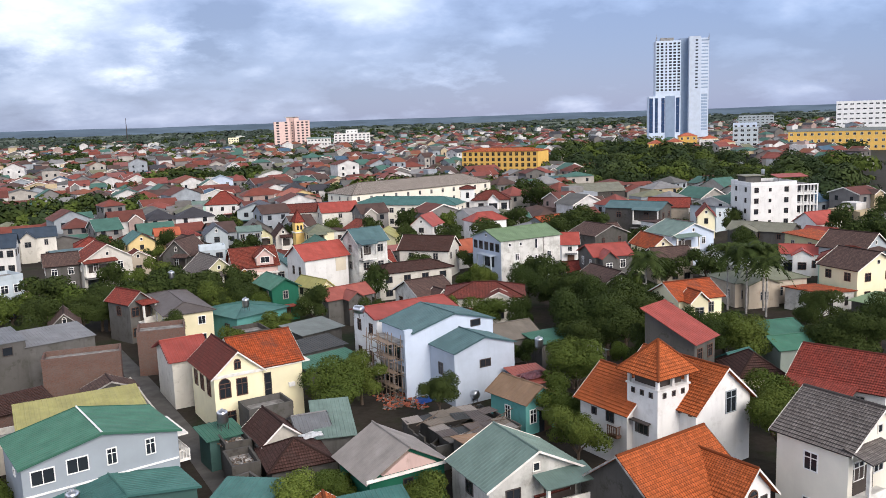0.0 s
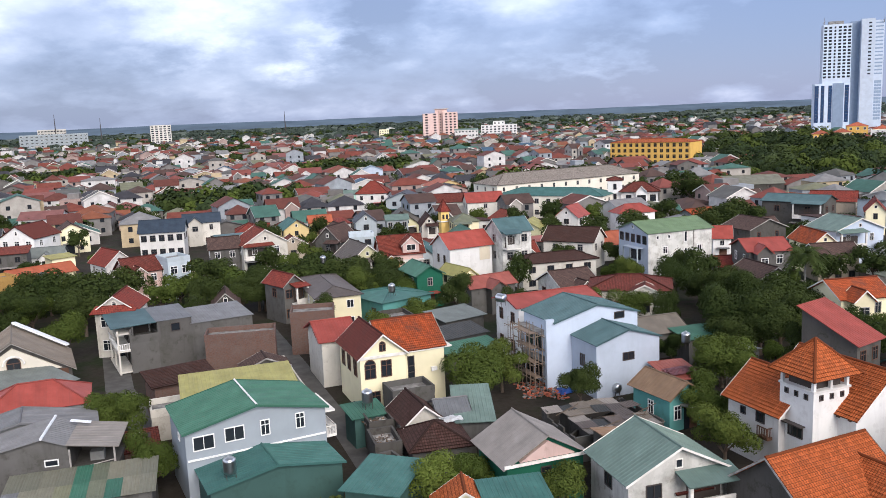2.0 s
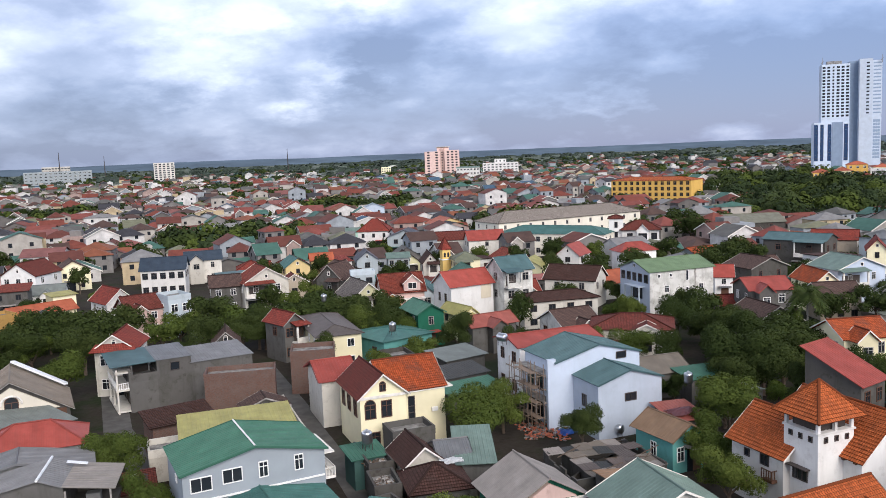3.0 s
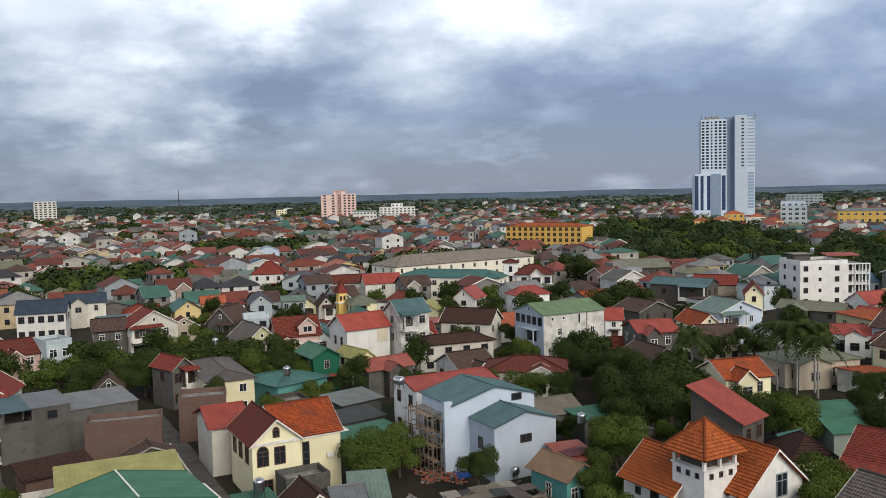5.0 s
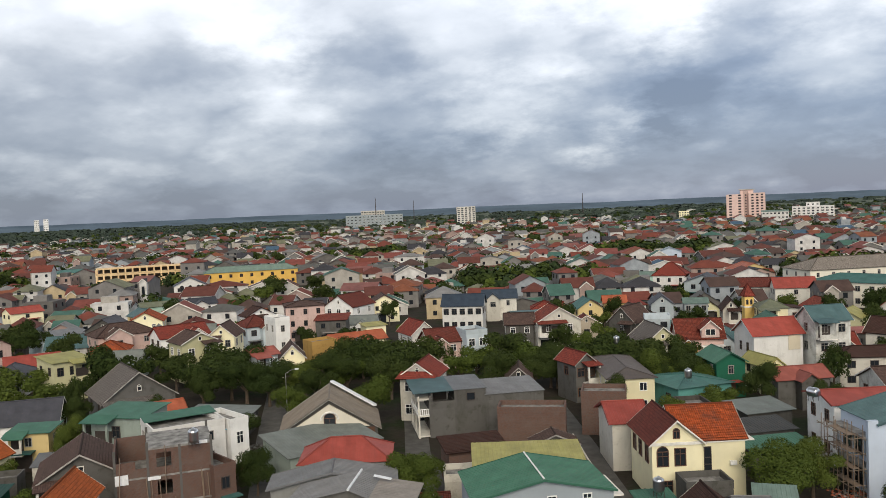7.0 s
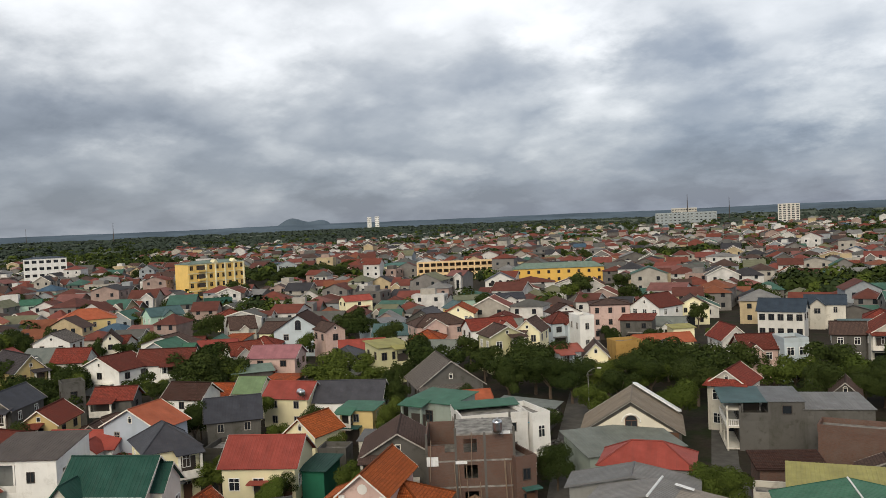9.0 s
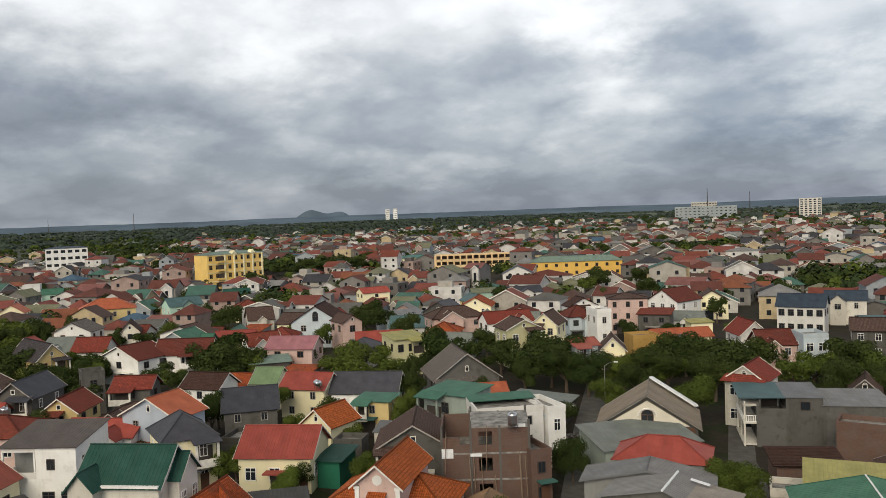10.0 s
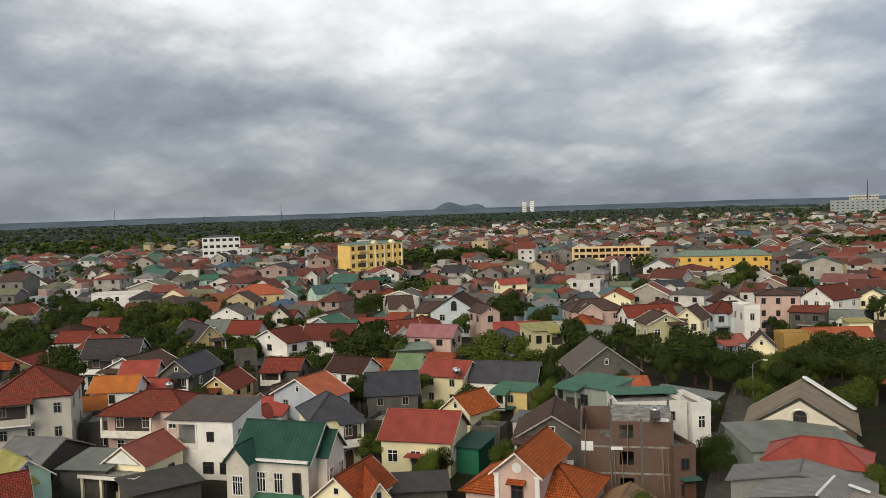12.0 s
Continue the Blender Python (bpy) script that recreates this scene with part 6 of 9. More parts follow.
def white_block(x, y, rot, w, d):
    H = root("apartment_house", x, y, rot, "white four-storey house with balconies and roof terrace", "building", group="town houses")
    h = 11.9
    wf = w * 0.68
    block(H, -w / 2 + wf / 2, 0, wf, d, 0, h, "flat", 0, "white", "concrete", 0.0, False, parapet=0.9)
    block(H, w / 2 - (w - wf) / 2 + 0.01, 0.6, w - wf, d - 1.2, 0, h - 0.4, "flat", 0, "white", "concrete", 0.0, False, parapet=0.0)
    f = -d / 2
    for s in range(4):
        z = 1.7 + s * 2.97
        for k, xx in enumerate((0.12, 0.42, 0.78)):
            window(H, -w / 2 + wf * xx, f, z, 0, 0.6 if k == 1 else 1.1, 0.8 if k == 1 else 1.3, "dark_frame", far=True)
        for yy in (-0.25, 0.22):
            window(H, -w / 2, d * yy, z, -90, 0.9, 1.2, "dark_frame", far=True)
        box_part(H, "balcony_slab", w / 2 - (w - wf), w / 2 + 0.2, f, f + 1.2, z - 1.8, z - 1.6, "white")
        for k in range(3):
            window(H, w / 2 - (w - wf) * (0.2 + 0.3 * k), f + 1.19, z, 0, 1.1, 2.1, "dark_frame", far=True)
        railing(H, w / 2 - (w - wf) + 0.1, f + 0.06, w / 2 + 0.15, f + 0.06, z - 1.6, 0.9, "white_frame", 0.4)
    for k in range(4):
        xx = w / 2 - (w - wf) + 0.15 + (w - wf - 0.1) * k / 3
        box_part(H, "column", xx - 0.14, xx + 0.14, f - 0.02, f + 0.26, 0, h - 0.3, "white")
    box_part(H, "terrace_slab", w / 2 - (w - wf), w / 2 + 0.3, f - 0.1, f + 1.3, h - 0.42, h - 0.2, "white")
    box_part(H, "stair_house", -w / 2 + 0.6, -w / 2 + 5.2, -1.5, 3.0, h, h + 2.3, "concrete")
    box_part(H, "stair_roof", -w / 2 + 0.1, -w / 2 + 5.9, -2.1, 3.5, h + 2.3, h + 2.5, "roof_khaki")
    bm = bmesh.new()
    uv = bm.loops.layers.uv.verify()
    roof_slab(bm, uv, [(0.5, -1.5, h + 1.6), (w / 2, -1.5, h + 1.6), (w / 2, 3, h + 2.3), (0.5, 3, h + 2.3)], 0.08, 0)
    part("terrace_canopy", bm, "roof_redmetal", H)
    for xx in (0.7, w / 2 - 0.2):
        box_part(H, "canopy_post", xx - 0.06, xx + 0.06, -1.3, -1.18, h, h + 1.65, "dark_frame")
    occupied(x, y, 10)


white_block(132.6, 216.6, -3, 19.5, 12.0)


def stained_block(x, y, rot, w, d, h):
    """A rain-streaked three-storey block, its gable end blue-white with a window row and a balcony."""
    H = root("apartment_house", x, y, rot, "rain-stained white three-storey block with light green roof", "building", group="town houses")
    block(H, 0, 0, w, d, 0, h, "gx", 1.7, "stained", "lightgreen", 0.35, True)
    f, g = -d / 2, -w / 2
    bm = bmesh.new()
    extrude(bm, [(-d / 2, 0.0), (d / 2, 0.0), (d / 2, h - 0.05), (0, h + 1.5), (-d / 2, h - 0.05)], "x", g - 0.06, g - 0.004)
    part("gable_facing", bm, "lightblue", H, "pale blue plaster on the gable end")
    for k in range(5):
        window(H, g - 0.06, -d / 2 + d * (k + 0.6) / 5.2, h - 1.5, -90, 1.15, 1.5, "dark_frame", bars=1, far=True)
    window(H, g - 0.06, 0, h + 0.7, -90, 0.5, 0.5, "white_frame", bars=1, far=True)
    box_part(H, "balcony_slab", g - 1.5, g - 0.065, -d * 0.34, d * 0.16, h - 3.2, h - 3.02, "lightblue")
    for yy in (-0.34, -0.09, 0.14):
        box_part(H, "column", g - 1.45, g - 1.22, d * yy, d * yy + 0.22, 0, h - 3.2, "bluegrey")
    box_part(H, "balcony_opening", g - 0.12, g - 0.065, -d * 0.26, d * 0.06, h - 5.6, h - 3.3, "glass")
    for xx, z, ww, hh in ((-0.36, h - 1.0, 0.5, 0.5), (-0.18, h - 1.0, 0.5, 0.5), (-0.24, h - 3.6, 0.9, 1.3), (0.08, h - 1.3, 0.5, 1.9), (0.08, h - 4.6, 0.5, 1.9), (0.3, h - 3.8, 0.9, 1.2)):
        window(H, w * xx, f, z, 0, ww, hh, "white_frame", bars=1 if ww < 0.7 else 2, far=True)
    box_part(H, "downpipe", w * 0.2, w * 0.2 + 0.14, f - 0.16, f - 0.02, 0, h - 0.1, "oldtrim")
    occupied(x, y, 9)


stained_block(43.6, 165.4, 20, 14.6, 10.4, 9.0)


def dormer_house(x, y, rot):
    H = root("house", x, y, rot, "pink-walled house with steep red-brown roof and white-framed dormer", "house", group="town houses")
    w, d, h = 8.6, 8.0, 5.2
    block(H, 0, 0, w, d, 0, h, "gx", 3.2, "pinkw", "redbrown", 0.5, True)
    f = -d / 2
    block(H, 1.7, f + 1.0, 3.4, 3.0, h + 0.1, h + 1.9, "gy", 1.5, "pinkw", "redbrown", 0.4, True)
    window(H, 1.7, f - 0.51, h + 1.15, 0, 1.7, 1.1, "white_frame", bars=2, far=True)
    block(H, -2.9, f - 0.6, 3.6, 3.2, 0, h - 1.3, "gy", 1.3, "ochre", "redtile", 0.4, True)
    window(H, -2.9, f - 2.21, 2.4, 0, 1.6, 1.5, "dark_frame", far=True)
    for xx in (0.2, 2.2, 3.8):
        box_part(H, "porch_column", xx - 0.13, xx + 0.13, f - 1.35, f - 1.09, 0, h - 1.6, "trim")
    box_part(H, "porch_slab", -0.2, 4.3, f - 1.5, f - 0.01, h - 1.6, h - 1.4, "trim")
    window(H, 2.0, f, 2.0, 0, 2.4, 1.8, "dark_frame", far=True)
    occupied(x, y, 5.5)


dormer_house(-10.2, 173.6, 14)


def shuttered_house(x, y, rot):
    H = house(x, y, rot, 10.4, 8.2, 7.5, "gx", 2.4, "white", "redmetal", 0, label="plain white house with red metal roof and tan shutter")
    f = -3.65
    box_part(H, "shutter", 1.9, 4.2, f - 0.08, f - 0.005, 4.4, 7.0, "tanpanel", "closed tan roller shutter")
    for yy in (-1.4, 1.1):
        window(H, -4.75, yy, 5.0, -90, 0.6, 1.5, "dark_frame", bars=1, far=True)


wall_mat("tanpanel", (0.62, 0.56, 0.44), 0.2)
shuttered_house(2.9, 164.7, 28)


def turret_villa(x, y, rot):
    H = root("villa", x, y, rot, "white villa with maroon hipped roof and square stair turret", "house", group="town houses")
    block(H, 1.0, 0, 11.0, 8.0, 0, 7.4, "hip", 2.6, "white", "maroon", 0.8, False)
    block(H, 1.6, -3.6, 3.4, 3.0, 0, 7.4, "gy", 1.7, "white", "maroon", 0.5, False, board=True)
    block(H, -6.3, -0.6, 4.4, 5.0, 0, 10.9, "hip", 1.0, "white", "maroon", 0.4, False)
    f = -4.0
    for z in (2.0, 5.4):
        window(H, -2.2, f, z, 0, 1.5, 2.0, "dark_frame", far=True)
        window(H, 1.6, -5.11, z, 0, 2.4, 2.0, "dark_frame", bars=3, far=True)
        window(H, 5.0, f, z, 0, 1.6, 2.0, "dark_frame", far=True)
    for z in (3.0, 6.0, 9.0):
        window(H, -6.3, -3.11, z, 0, 0.8, 1.6, "dark_frame", bars=1, far=True)
        window(H, -8.51, -0.6, z, -90, 1.2, 1.4, "dark_frame", far=True)
    box_part(H, "balcony_slab", -1.2, 6.8, f - 1.3, f - 0.01, 3.6, 3.8, "white")
    box_part(H, "balcony_front", 3.4, 6.8, f - 1.3, f - 1.18, 3.8, 4.6, "white")
    occupied(x, y, 8)


turret_villa(59.0, 257.5, -12)


def shrine_turret(x, y):
    T = root("shrine_turret", x, y, 20, "small orange plaster turret with pointed red roof", "turret")
    box_part(T, "shaft", -1.1, 1.1, -1.1, 1.1, 0, 7.6, "schoolyellow")
    box_part(T, "ledge", -1.35, 1.35, -1.35, 1.35, 4.9, 5.2, "trim")
    for xx in (-0.5, 0.5):
        window(T, xx, -1.1, 6.2, 0, 0.4, 0.9, "dark_frame", bars=1, arch=True, far=True)
    block(T, 0, 0, 2.2, 2.2, 7.55, 7.6, "pyr", 3.2, "schoolyellow", "redtile", 0.35, False)
    PLACED.append((x, y, 2))


shrine_turret(-0.6, 220.3)


def workshop(x, y, rot):
    H = root("workshop", x, y, rot, "grey rendered workshop with metal roof and open end bay", "building", group="town houses")
    w, d, h = 11.8, 5.4, 5.4
    X0, X1, Y0, Y1 = -w / 2, w / 2, -d / 2, d / 2
    b0 = X1 - 3.9
    bm = bmesh.new()
    extrude(bm, [(X0, 0.0), (b0, 0.0), (b0, h + 0.45), (0.0, h + 1.2), (X0, h)], "y", Y0, Y1)
    bm.normal_update()
    box_uv(bm)
    part("wall", bm, "concrete", H)
    # the open bay: floor wall, back wall, posts and a slanting rail
    box_part(H, "lower_wall", b0, X1, Y0, Y1, 0, 3.3, "concrete")
    box_part(H, "back_wall", b0, X1, Y1 - 0.2, Y1, 3.3, h - 0.1, "oldconcrete")
    for xx in (b0 + 0.1, X1 - 0.1):
        box_part(H, "post", xx - 0.08, xx + 0.08, Y0, Y0 + 0.16, 3.3, h, "oldtrim")
    bm = bmesh.new()
    add_rod(bm, (b0, Y0 + 0.05, 3.5), (X1, Y0 + 0.05, 4.1), 0.05, 6)
    part("rail", bm, "oldtrim", H)
    box_part(H, "crate", b0 + 1.3, b0 + 2.5, -0.4, 0.5, 3.3, 4.1, "grey")
    for pts, mat in (([(X0 - 0.4, Y1 + 0.3, h - 0.05), (X0 - 0.4, Y0 - 0.3, h - 0.05), (0, Y0 - 0.3, h + 1.32), (0, Y1 + 0.3, h + 1.32)], "roof_grey"),
                     ([(b0, Y0 - 0.3, h + 0.52), (b0, Y1 + 0.3, h + 0.52), (0, Y1 + 0.3, h + 1.32), (0, Y0 - 0.3, h + 1.32)], "roof_grey"),
                     ([(X1 + 0.4, Y0 - 0.4, h - 0.02), (X1 + 0.4, Y1 + 0.4, h - 0.02), (b0 - 0.05, Y1 + 0.4, h + 0.6), (b0 - 0.05, Y0 - 0.4, h + 0.6)], "roof_fibre")):
        bm = bmesh.new()
        uv = bm.loops.layers.uv.verify()
        roof_slab(bm, uv, pts, 0.07, 0.42)
        part("roof_slope", bm, mat, H)
    bm = bmesh.new()
    add_rod(bm, (0, Y0 - 0.32, h + 1.37), (0, Y1 + 0.32, h + 1.37), 0.13, 6)
    part("ridge_cap", bm, "white_sheet", H)
    o = box_part(H, "skylight_sheet", -0.9, 0.9, -0.3, 0.3, 0, 0.03, "white_sheet")
    o.matrix_local = pose(2.4, 1.7, h + 1.02, 0, 12, 0)
    window(H, 0.6, Y0, 4.4, 0, 1.0, 0.45, "white_frame", bars=1)
    occupied(x, y, 6)


workshop(-36.6, 71.6, 13)


def patched_shed(x, y, rot, w, d):
    H = root("shed", x, y, rot, "low concrete shed roofed with mismatched sheets", "shed")
    box_part(H, "wall", -w / 2 + 0.3, w / 2 - 0.3, -d / 2 + 0.3, d / 2 - 0.3, 0, 3.5, "concrete")
    cols = ("grey", "khaki", "khaki", "patch", "green", "oliveg", "green", "khaki", "khaki")
    n = len(cols)
    for i, k in enumerate(cols):
        for j in range(2):
            bm = bmesh.new()
            uv = bm.loops.layers.uv.verify()
            x0, x1 = -w / 2 + w * i / n, -w / 2 + w * (i + 1) / n + 0.03
            y0, y1 = (-d / 2, 0.1) if j == 0 else (0.0, d / 2)
            z = lambda q: 3.62 + 0.5 * (q / d + 0.5) + 0.01 * ((i + j) % 3) + 0.012 * (i % 2)
            roof_slab(bm, uv, [(x0, y0, z(y0)), (x1, y0, z(y0)), (x1, y1, z(y1)), (x0, y1, z(y1))], 0.02, 0.3)
            part("roof_sheet", bm, "roof_" + (k if j == 0 or i % 3 else "khaki"), H)
    occupied(x, y, 0.5 * math.hypot(w, d))


patched_shed(-31.5, 65.8, 16, 12.1, 6.5)


def pink_gable_house(x, y, rot, w, d, h):
    H = root("house", x, y, rot, "dark green house with cement roof and pink gable", "house", group="town houses")
    w, d = w - 0.9, d - 0.9
    block(H, 0, 0, w, d, 0, h - 0.6, "gy", 2.0, "darkgreen", "fibre", 0.6, False)
    f = -d / 2
    bm = bmesh.new()
    extrude(bm, [(-w * 0.36, h - 0.5), (w * 0.36, h - 0.5), (0, h + 0.95)], "y", f - 0.45, f - 0.05)
    part("gable_panel", bm, "pinkw", H, "flaking pink gable panel")
    box_part(H, "fascia", -w / 2 - 0.5, w / 2 + 0.5, f - 0.62, f - 0.5, h - 0.78, h - 0.52, "trim")
    for xx in (-1.6, 1.4):
        window(H, xx, f, 2.0, 0, 1.0, 1.3, "white_frame")
    window(H, 0, f, 3.3, 0, 0.8, 0.4, "dark_frame", bars=1)
    occupied(x, y, 5)


pink_gable_house(6.4, 69.2, 20, 8.0, 7.0, 5.0)


def terrace_house(x, y, rot, w, d, h):
    """A plain white box with a covered terrace cut into its upper storey."""
    H = root("house", x, y, rot, "white two-storey house with roofed terrace and brown roof", "house", group="town houses")
    m = h * 0.5
    X0, X1, Y0, Y1 = -w / 2, w / 2, -d / 2, d / 2
    box_part(H, "wall", X0, X1, Y0, Y1, 0, m, "white")
    box_part(H, "wall", X0 + w * 0.46, X1, Y0, Y1, m, h, "white")
    box_part(H, "wall", X0, X0 + w * 0.46, Y0 + 2.6, Y1, m, h, "grey")
    box_part(H, "parapet", X0, X0 + w * 0.46, Y0, Y0 + 0.15, m, m + 0.75, "white")
    box_part(H, "parapet", X0, X0 + 0.15, Y0 + 0.15, Y0 + 2.6, m, m + 0.75, "white")
    box_part(H, "beam", X0, X0 + w * 0.46, Y0, Y0 + 0.18, h - 0.55, h, "white")
    box_part(H, "beam", X0, X0 + 0.18, Y0 + 0.18, Y0 + 2.6, h - 0.55, h, "white")
    for xx in (X0 + 0.1, X0 + w * 0.44):
        box_part(H, "post", xx - 0.1, xx + 0.1, Y0 + 0.01, Y0 + 0.21, m + 0.75, h - 0.55, "white")
    bm = bmesh.new()
    uv = bm.loops.layers.uv.verify()
    roof_slab(bm, uv, [(X0 - 0.3, Y0 - 0.3, h + 0.06), (X1 + 0.3, Y0 - 0.3, h + 0.06), (X1 + 0.3, Y1 + 0.3, h + 1.3), (X0 - 0.3, Y1 + 0.3, h + 1.3)], 0.08, 0.42, 0.0)
    part("roof_slope", bm, "roof_umber", H)
    for yy, e in ((X0 + 0.05, 0), (X1 - 0.05, 0)):
        bm = bmesh.new()
        extrude(bm, [(Y0, h), (Y1, h), (Y1, h + 1.2)], "x", yy - 0.05, yy + 0.05)
        part("gable_wall", bm, "white", H)
    window(H, 1.0, Y0, 1.5, 0, 1.3, 1.3, "dark_frame")
    window(H, X1 - 1.2, Y0, 1.5, 0, 1.3, 1.3, "dark_frame")
    window(H, X0 + 1.4, Y0, 1.5, 0, 1.2, 1.3, "dark_frame")
    window(H, X0 + w * 0.66, Y0, m + 1.7, 0, 0.8, 1.1, "dark_frame")
    for yy in (-2, 1.5):
        window(H, X1, yy, m + 1.6, 90, 1.0, 1.2, "dark_frame")
    occupied(x, y, 5.5)


terrace_house(-101.6, 42.0, 38, 9.0, 8.0, 7.4)


def porch_house(x, y, rot):
    H = root("house", x, y, rot, "small cream house with dull red roof and grey porch slab", "house", group="town houses")
    block(H, 0.5, 0.8, 5.6, 7.4, 0, 4.3, "gy", 2.0, "cream", "salmon", 0.4, True)
    bm = bmesh.new()
    extrude(bm, [(-1.7, 4.32), (2.7, 4.32), (0.5, 5.85)], "y", -3.32, -3.22)
    part("gable_panel", bm, "white", H)
    box_part(H, "porch_slab", -3.9, 3.7, -5.4, -2.95, 3.25, 3.45, "roof_concrete")
    box_part(H, "porch_slab", -3.9, -2.4, -2.95, 4.2, 3.25, 3.45, "roof_concrete")
    box_part(H, "fascia", -3.95, 3.75, -5.5, -5.4, 3.1, 3.5, "trim")
    box_part(H, "fascia", 3.7, 3.8, -5.4, -2.95, 3.1, 3.5, "trim")
    for xx in (-3.6, -1.0, 1.6, 3.4):
        box_part(H, "column", xx - 0.15, xx + 0.15, -5.25, -4.95, 0, 3.25, "cream")
    box_part(H, "door", 0.2, 1.6, -2.99, -2.93, 0, 2.4, "brown_wood")
    window(H, -1.2, -2.9, 1.7, 0, 1.2, 1.4, "dark_frame")
    for yy in (-1, 2):
        window(H, 3.31, yy, 2.2, 90, 1.0, 1.3, "dark_frame")
    occupied(x, y, 5)


porch_house(-100.3, 31.4, 35)


def ruined_house(x, y, rot, w, d):
    """Jagged roofless walls, half covered by old loose sheets."""
    H = root("ruined_house", x, y, rot, "ruined low house with jagged grey walls and broken sheet roof", "house", group="town houses")
    rng = random.Random(17)
    n = 6
    for i in range(n):
        a, b = -d / 2 + d * i / n, -d / 2 + d * (i + 1) / n
        for xx in (-w / 2, w / 2 - 0.18):
            box_part(H, "wall", xx, xx + 0.18, a, b, 0, rng.uniform(1.9, 3.1), "oldconcrete")
        a, b = -w / 2 + 0.19 + (w - 0.4) * i / n, -w / 2 + 0.19 + (w - 0.4) * (i + 1) / n
        box_part(H, "wall", a, b, -d / 2, -d / 2 + 0.18, 0, rng.uniform(1.6, 2.6), "concrete")
    box_part(H, "inner_wall", -w / 2 + 2.0, -w / 2 + 2.15, -d / 2 + 0.2, d / 2, 0, 2.45, "oldconcrete")
    for i in range(6):
        for j in range(5):
            if rng.random() < 0.2 or (i == 0 and j < 3):
                continue
            bm = bmesh.new()
            uv = bm.loops.layers.uv.verify()
            sx, sy = w / 6 * 0.56, d / 5 * 0.56
            roof_slab(bm, uv, [(-sx, -sy, 0), (sx, -sy, 0), (sx, sy, 0.03), (-sx, sy, 0.03)], 0.03, 0.3)
            o = part("roof_sheet", bm, "roof_" + rng.choice(("tan", "umber", "darkmetal", "tan", "fibre", "umber")), H)
            o.matrix_local = pose(-w / 2 + w * (i + 0.5) / 6, -d / 2 + d * (j + 0.5) / 5, 2.62 + 0.09 * j + rng.uniform(-0.06, 0.06), rng.uniform(-3, 6), rng.uniform(-4, 4), rng.uniform(-7, 7))
    for k in range(9):
        bm = bmesh.new()
        q = Vector((rng.uniform(-w / 2, w / 2 - 1), rng.uniform(-d / 2, d / 2), 2.75))
        add_rod(bm, q, q + Vector((rng.uniform(0.6, 2.2), rng.uniform(-0.9, 0.9), rng.uniform(0.2, 0.6))), 0.05, 5)
        part("loose_beam", bm, "bark", H)
    occupied(x, y, 5)


ruined_house(14.6, 79.6, 18, 9.6, 7.4)

# ---- trees ----
def leaf_cloud(rng, lobes, count, size):
    """Many small folded leaf clumps over the skins of several lobes."""
    vs, fs = [], []
    tot = sum(r[3] ** 2 for r in lobes)
    for cx, cy, cz, r, fl in lobes:
        for _ in range(int(count * r * r / tot)):
            u, a = rng.uniform(-0.55, 1), rng.uniform(0, math.tau)
            s = math.sqrt(1 - u * u)
            n = Vector((s * math.cos(a), s * math.sin(a), u))
            k = r * rng.uniform(0.72, 1.08)
            k *= 1 + 0.22 * noise.noise((n * 2.6 + Vector((cx, cy, cz)) * 9))
            p = Vector((cx, cy, cz)) + Vector((n.x * k, n.y * k, n.z * k * fl))
            t = Vector((rng.gauss(0, 1), rng.gauss(0, 1), rng.gauss(0, 0.6)))
            n2 = (n + 0.26 * Vector((rng.gauss(0, 1), rng.gauss(0, 1), rng.gauss(0, 1)))).normalized()
            t = (t - n2 * t.dot(n2)).normalized()
            b = n2.cross(t)
            e = size * rng.uniform(0.6, 1.3)
            i = len(vs)
            vs += [p - t * e, p - b * e * 0.6 + n2 * e * 0.2, p + t * e * rng.uniform(0.7, 1.1), p + b * e * 0.6 + n2 * e * 0.2]
            fs += [(i, i + 1, i + 2), (i, i + 2, i + 3)]
    return vs, fs


def mesh_of(name, vs, fs, mat):
    me = bpy.data.meshes.new(name)
    me.from_pydata([tuple(v) for v in vs], [], fs)
    me.materials.append(MATS[mat])
    return me


CROWNS, TRUNKS = [], []
for k in range(7):
    rng = random.Random(40 + k)
    lobes = [(0, 0, 0.62, 0.26, 0.9)]
    for j in range(8 + k % 3):
        a = j * 2.4 + rng.uniform(-0.4, 0.4)
        q = rng.uniform(0.18, 0.40)
        lobes.append((q * math.cos(a), q * math.sin(a), rng.uniform(0.42, 0.86), rng.uniform(0.15, 0.26), 0.85))
    vs, fs = leaf_cloud(rng, lobes, 10500, 0.0185)
    lite = leaf_cloud(rng, lobes, 2800, 0.034)
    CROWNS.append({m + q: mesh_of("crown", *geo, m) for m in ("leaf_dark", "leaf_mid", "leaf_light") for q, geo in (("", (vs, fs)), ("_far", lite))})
    bm = bmesh.new()
    add_rod(bm, (0, 0, -0.02), (0.01, 0.01, 0.35), 0.035, 8, 0.024)
    for j in range(5):
        a = j * 1.3 + k
        add_rod(bm, (0.01, 0.01, 0.26 + 0.02 * j), (0.28 * math.cos(a), 0.28 * math.sin(a), 0.58 + 0.05 * (j % 3)), 0.017, 6, 0.006)
    me = bpy.data.meshes.new("trunk")
    bm.to_mesh(me)
    bm.free()
    me.materials.append(MATS["bark"])
    TRUNKS.append(me)

TREES = []


